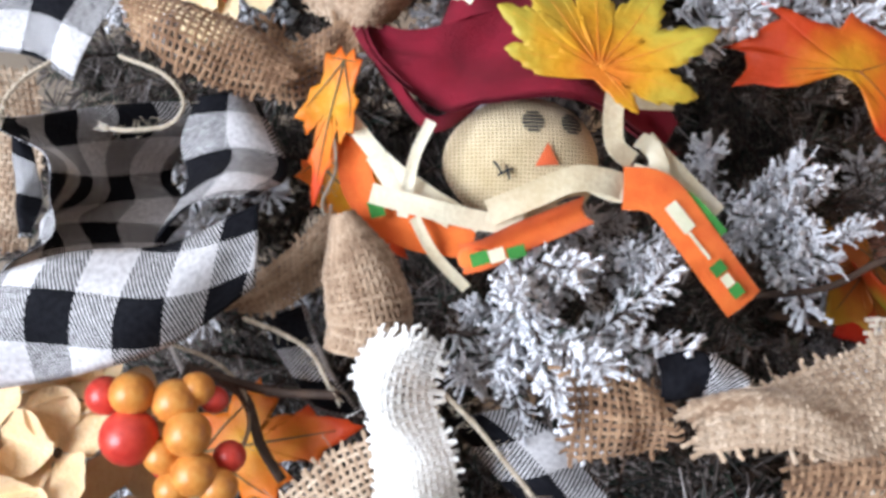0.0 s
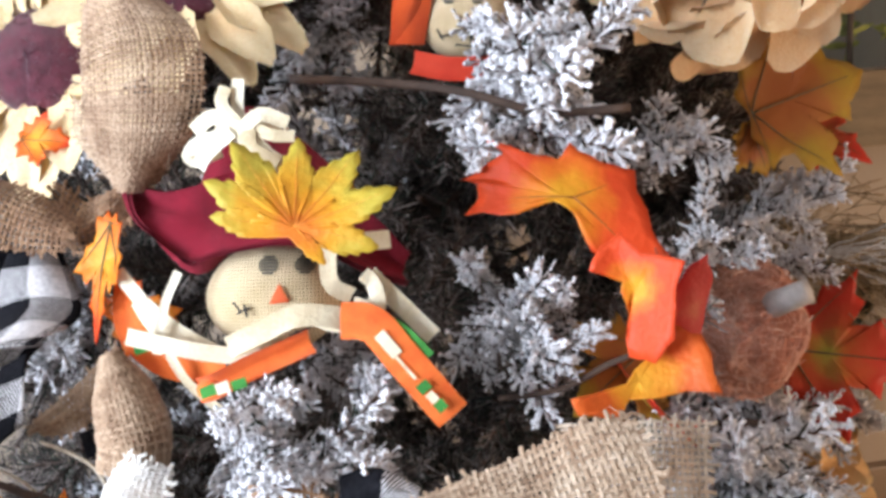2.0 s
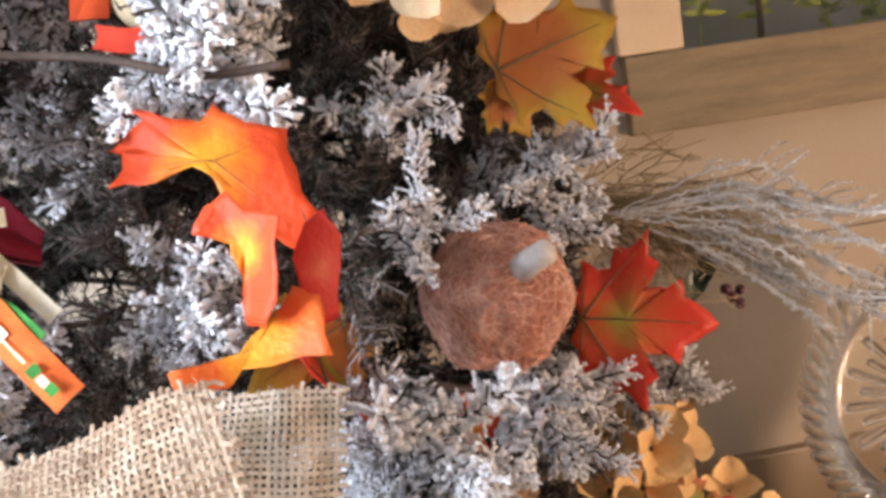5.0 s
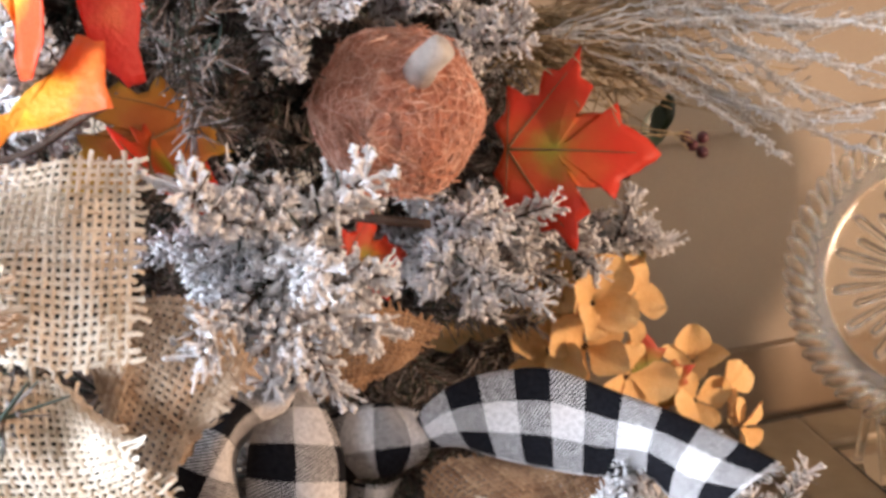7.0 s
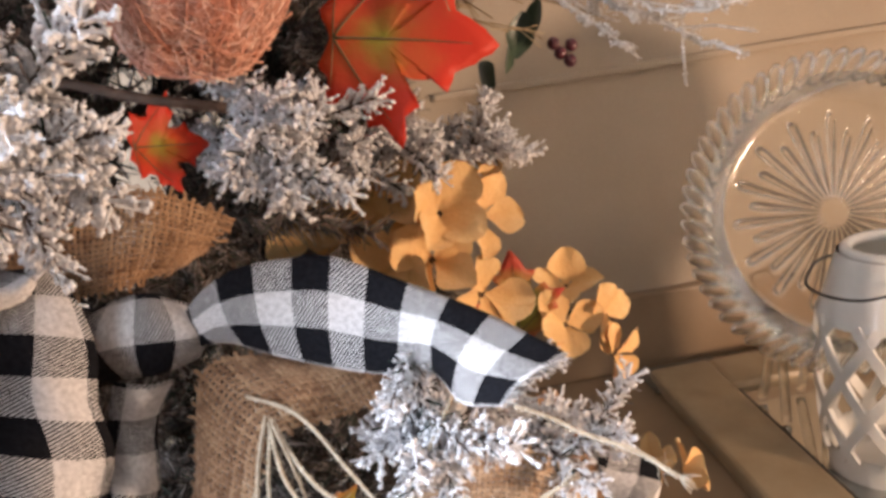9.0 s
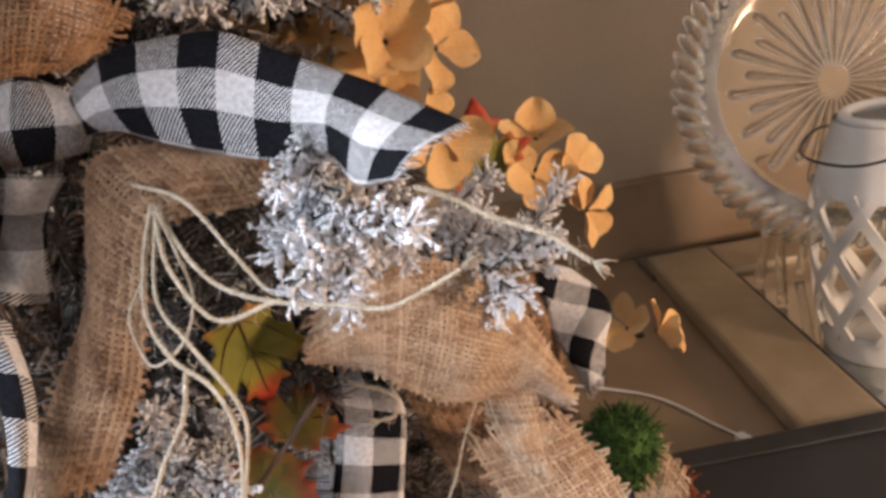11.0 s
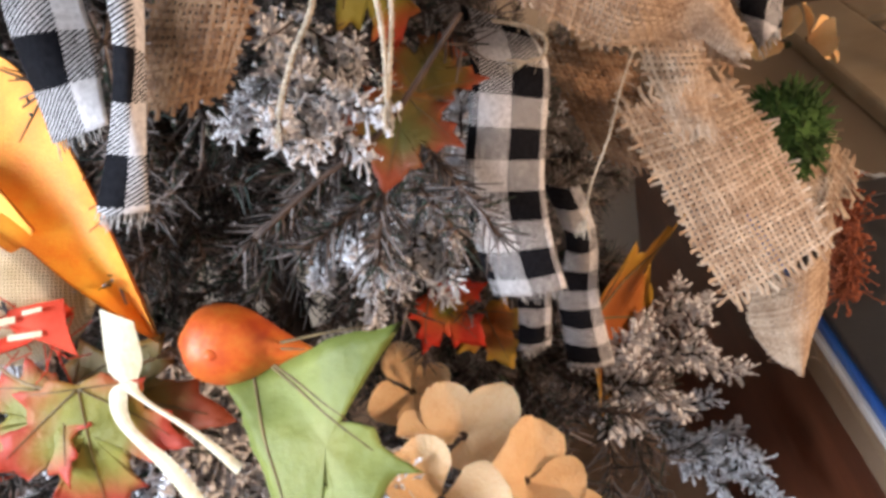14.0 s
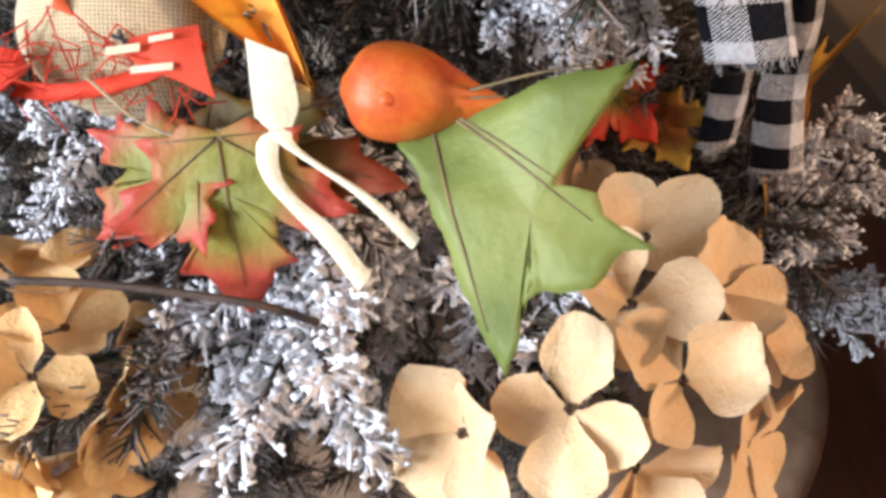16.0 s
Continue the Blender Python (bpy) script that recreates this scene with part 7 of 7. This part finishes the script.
stems = (([(0.179, 0.542, 1.817), (0.234, 0.556, 1.811), (0.290, 0.549, 1.801), (0.346, 0.541, 1.783), (0.403, 0.535, 1.782)], 0.0032), ([(0.241, 0.468, 1.003), (0.278, 0.467, 0.996), (0.318, 0.463, 0.987), (0.357, 0.459, 0.976), (0.378, 0.469, 0.953)], 0.0022), ([(-0.020, 0.503, 1.579), (0.002, 0.495, 1.566), (0.010, 0.488, 1.540), (0.020, 0.481, 1.522)], 0.0028), ([(-0.026, 0.501, 1.582), (0.014, 0.489, 1.570), (0.051, 0.481, 1.567)], 0.0024), ([(0.405, 0.659, 1.539), (0.447, 0.652, 1.530), (0.491, 0.643, 1.515), (0.543, 0.634, 1.502)], 0.0035), ([(0.480, 0.481, 1.130), (0.516, 0.491, 1.150), (0.555, 0.500, 1.169), (0.602, 0.521, 1.212)], 0.0016), ([(0.293, 0.490, 1.604), (0.335, 0.485, 1.608), (0.364, 0.485, 1.620), (0.382, 0.484, 1.626)], 0.0022))
for q, r in stems:
    tagged(centred(Shell().add(*tube(spline(q, 24), r, 7)), [BARK], "wire_stem"), "dark brown wrapped wire stem among twigs", "stem", "wire stems")

# berries and gourd
cluster = thing("berry_cluster", pose(-0.033, 0.464, 1.568, 77.7, -0.0, -12.5), "cluster of orange and red berries", "berries")
kb = 0.000275
for x, y, z, r, red in ((-115, 42, 0, 36, 1), (-62, 48, 20, 40, 0), (10, 32, 6, 42, 0), (-66, -28, 22, 52, 1), (38, -20, 30, 42, 0), (44, 52, -10, 32, 0), (-10, -62, 16, 34, 0), (48, -92, 24, 42, 0), (10, -118, 20, 34, 0), (86, -118, 10, 36, 0), (-10, -80, -10, 30, 1), (100, -70, -20, 30, 1), (70, 30, -30, 26, 1)):
    b_ = part("berry", Shell().add(*ball((0, 0, 0), (r * kb, r * kb * 0.97, r * kb), 16, 22)), BERRY_RED if red else BERRY_ORANGE, cluster, "red berry" if red else "")
    b_.location = (x * kb, y * kb, z * kb)
part("stem", Shell().add(*tube(np.array([(20, 90, -40), (0, 20, -20), (20, -80, -20)]) * kb, 0.0015, 6)), BARK, cluster)
gd = thing("ornamental_gourd", pose(0.436, 0.514, 1.048, 54.2, 8.9, -1.6), "small orange pear-shaped gourd", "gourd")
kg = 0.00027
prof = [(-105, 2), (-102, 25), (-85, 62), (-50, 84), (0, 88), (45, 76), (90, 52), (130, 30), (165, 16), (185, 5)]
s_ = np.array(prof, float)
xs = np.linspace(-105, 185, 40)
rr_ = np.interp(xs, s_[:, 0], s_[:, 1])
rr_ = np.convolve(np.pad(rr_, 2, "edge"), np.ones(5) / 5, "valid")
an = np.linspace(0, 2 * np.pi, 36, endpoint=False)
gv = np.array([[x, r * (1 + 0.015 * math.cos(6 * b)) * math.cos(b), r * (1 + 0.015 * math.cos(6 * b)) * math.sin(b)] for x, r in zip(xs, rr_) for b in an]) * kg
gs = Shell().add(spin(gv, pose(0, 0, 0, 0, -4, -6)), grid_faces(40, 36, True))
part("skin", gs, GOURD_SKIN, gd)
part("navel", Shell().add(*ball((-22 * kg, -22 * kg, 82 * kg), (15 * kg, 13 * kg, 5 * kg), 6, 10)), GOURD_SKIN, gd, "rough navel scar")

# glittered sprays and dried grass to the right of the pumpkin
spray = thing("glitter_spray", pose(0.666, 0.773, 1.613), "silver glittered twig spray over the counter", "spray")
base = np.array((0.666, 0.773, 1.613))
rg = np.random.default_rng(3)
tips = [(0.946, 0.748, 1.583), (0.955, 0.739, 1.550), (0.939, 0.730, 1.511), (0.926, 0.721, 1.472), (0.886, 0.715, 1.562), (0.845, 0.715, 1.510), (0.823, 0.740, 1.520), (0.931, 0.781, 1.590), (0.951, 0.692, 1.569), (0.898, 0.692, 1.512), (0.892, 0.752, 1.587), (0.832, 0.701, 1.491), (0.977, 0.761, 1.521), (0.894, 0.736, 1.523)]
for i, tp in enumerate(tips):
    tp = np.array(tp) - base
    mid = tp * 0.5 + np.array([0, 0, rg.uniform(0.0, 0.04)])
    ln = spline([(0, 0, 0), mid, tp * 0.82 + rg.normal(0, 0.008, 3), tp], 40)
    ln = ln + rg.normal(0, 0.0012, ln.shape)
    sh = Shell().add(*tube(ln, 0.0012, 5, [0.8, 1.0, 1.2, 1.0]))
    for q in ln[14:]:
        for _ in range(9):
            sh.add(*ball(q + rg.normal(0, 0.0020, 3), (rg.uniform(0.0007, 0.0017),) * 3, 4, 4))
    for q in range(5):
        j = rg.integers(12, 36)
        e = ln[j] + (tp / np.linalg.norm(tp) * 0.04 + rg.normal(0, 0.018, 3))
        l2 = spline([ln[j], (ln[j] + e) / 2 + rg.normal(0, 0.004, 3), e], 14)
        sh.add(*tube(l2, 0.0008, 4))
        for p_ in l2[2:]:
            for _ in range(3):
                sh.add(*ball(p_ + rg.normal(0, 0.001, 3), (rg.uniform(0.0004, 0.0009),) * 3, 4, 4))
    part("glittered_twig", sh, GLITTER, spray)
grass = Shell()
g0 = np.array((0.642, 0.796, 1.617))
for i in range(110):
    tp = np.array((0.758, 0.788, 1.575)) - g0 + rg.normal(0, 0.05, 3) * (1, 0.6, 0.75)
    ln = spline([g0 + rg.normal(0, 0.015, 3), g0 + tp * 0.5 + rg.normal(0, 0.015, 3), g0 + tp], 10)
    grass.add(*tube(ln, 0.0007, 3))
    for q in range(4):
        j = rg.integers(4, 10)
        d = unit(tp + rg.normal(0, 0.12, 3)) * rg.uniform(0.01, 0.03)
        grass.add(*tube([ln[j], ln[j] + d], 0.0006, 3))
tagged(centred(grass, [STRAW], "dried_grass"), "tuft of dried brown grass beside pumpkin", "grass", kind="stuff")
berry2 = thing("dark_berry_sprig", pose(0.837, 0.930, 1.472), "dark berries and leaves at sprig end", "berries")
for dx, dy, dz in ((0, 0, 0), (0.012, 0.002, 0.006), (0.008, -0.004, -0.008), (-0.006, 0, 0.01)):
    part("berry", Shell().add(*ball((dx, dy, dz), (0.0065,) * 3, 10, 12)), noisy("dark_berry_skin", [(0.3, (0.05, 0.012, 0.02)), (0.7, (0.12, 0.03, 0.04))], 60, 300, 0.35, 0.1) if dx == 0 else bpy.data.materials["dark_berry_skin"], berry2)
for k in range(4):
    v, f = petal_points(0.045, 0.03, 0.2, 8, 6, 0.7)
    part("leaf", Shell().add(spin(v, pose(-0.03 - 0.012 * k, 0.01, 0.012 - 0.012 * k, 50 + 20 * k, 20 * k, -60 + 65 * k)), f), DARK_LEAF, berry2)

# moss, dried flowers at the side of the tree
moss = Shell()
mc = np.array((0.812, 0.668, 1.040))
for _ in range(2200):
    d = unit(rg.normal(0, 1, 3)) * np.array([0.034, 0.03, 0.040]) * rg.uniform(0.7, 1.05)
    moss.add(*tube([mc + d * 0.75, mc + d * rg.uniform(0.85, 1.0) + rg.normal(0, 0.004, 3)], 0.0008, 3))
moss.add(*ball(mc, (0.027, 0.024, 0.032), 10, 14))
tagged(centred(moss, [MOSS], "moss_ball"), "dark green moss tuft beside burlap", "moss")
rust = Shell()
rc = spline([(0.864, 0.700, 0.971), (0.866, 0.688, 0.946), (0.862, 0.674, 0.916), (0.856, 0.664, 0.896)], 40)
for _ in range(700):
    q = rc[rg.integers(40)]
    d = rg.normal(0, 0.009, 3)
    rust.add(*ball(q + d, (rg.uniform(0.0008, 0.002),) * 3, 4, 5))
    rust.add(*tube([q, q + d], 0.0005, 3))
tagged(centred(rust, [RUST], "dried_flower_spike"), "rust brown dried flower spike", "dried flower")
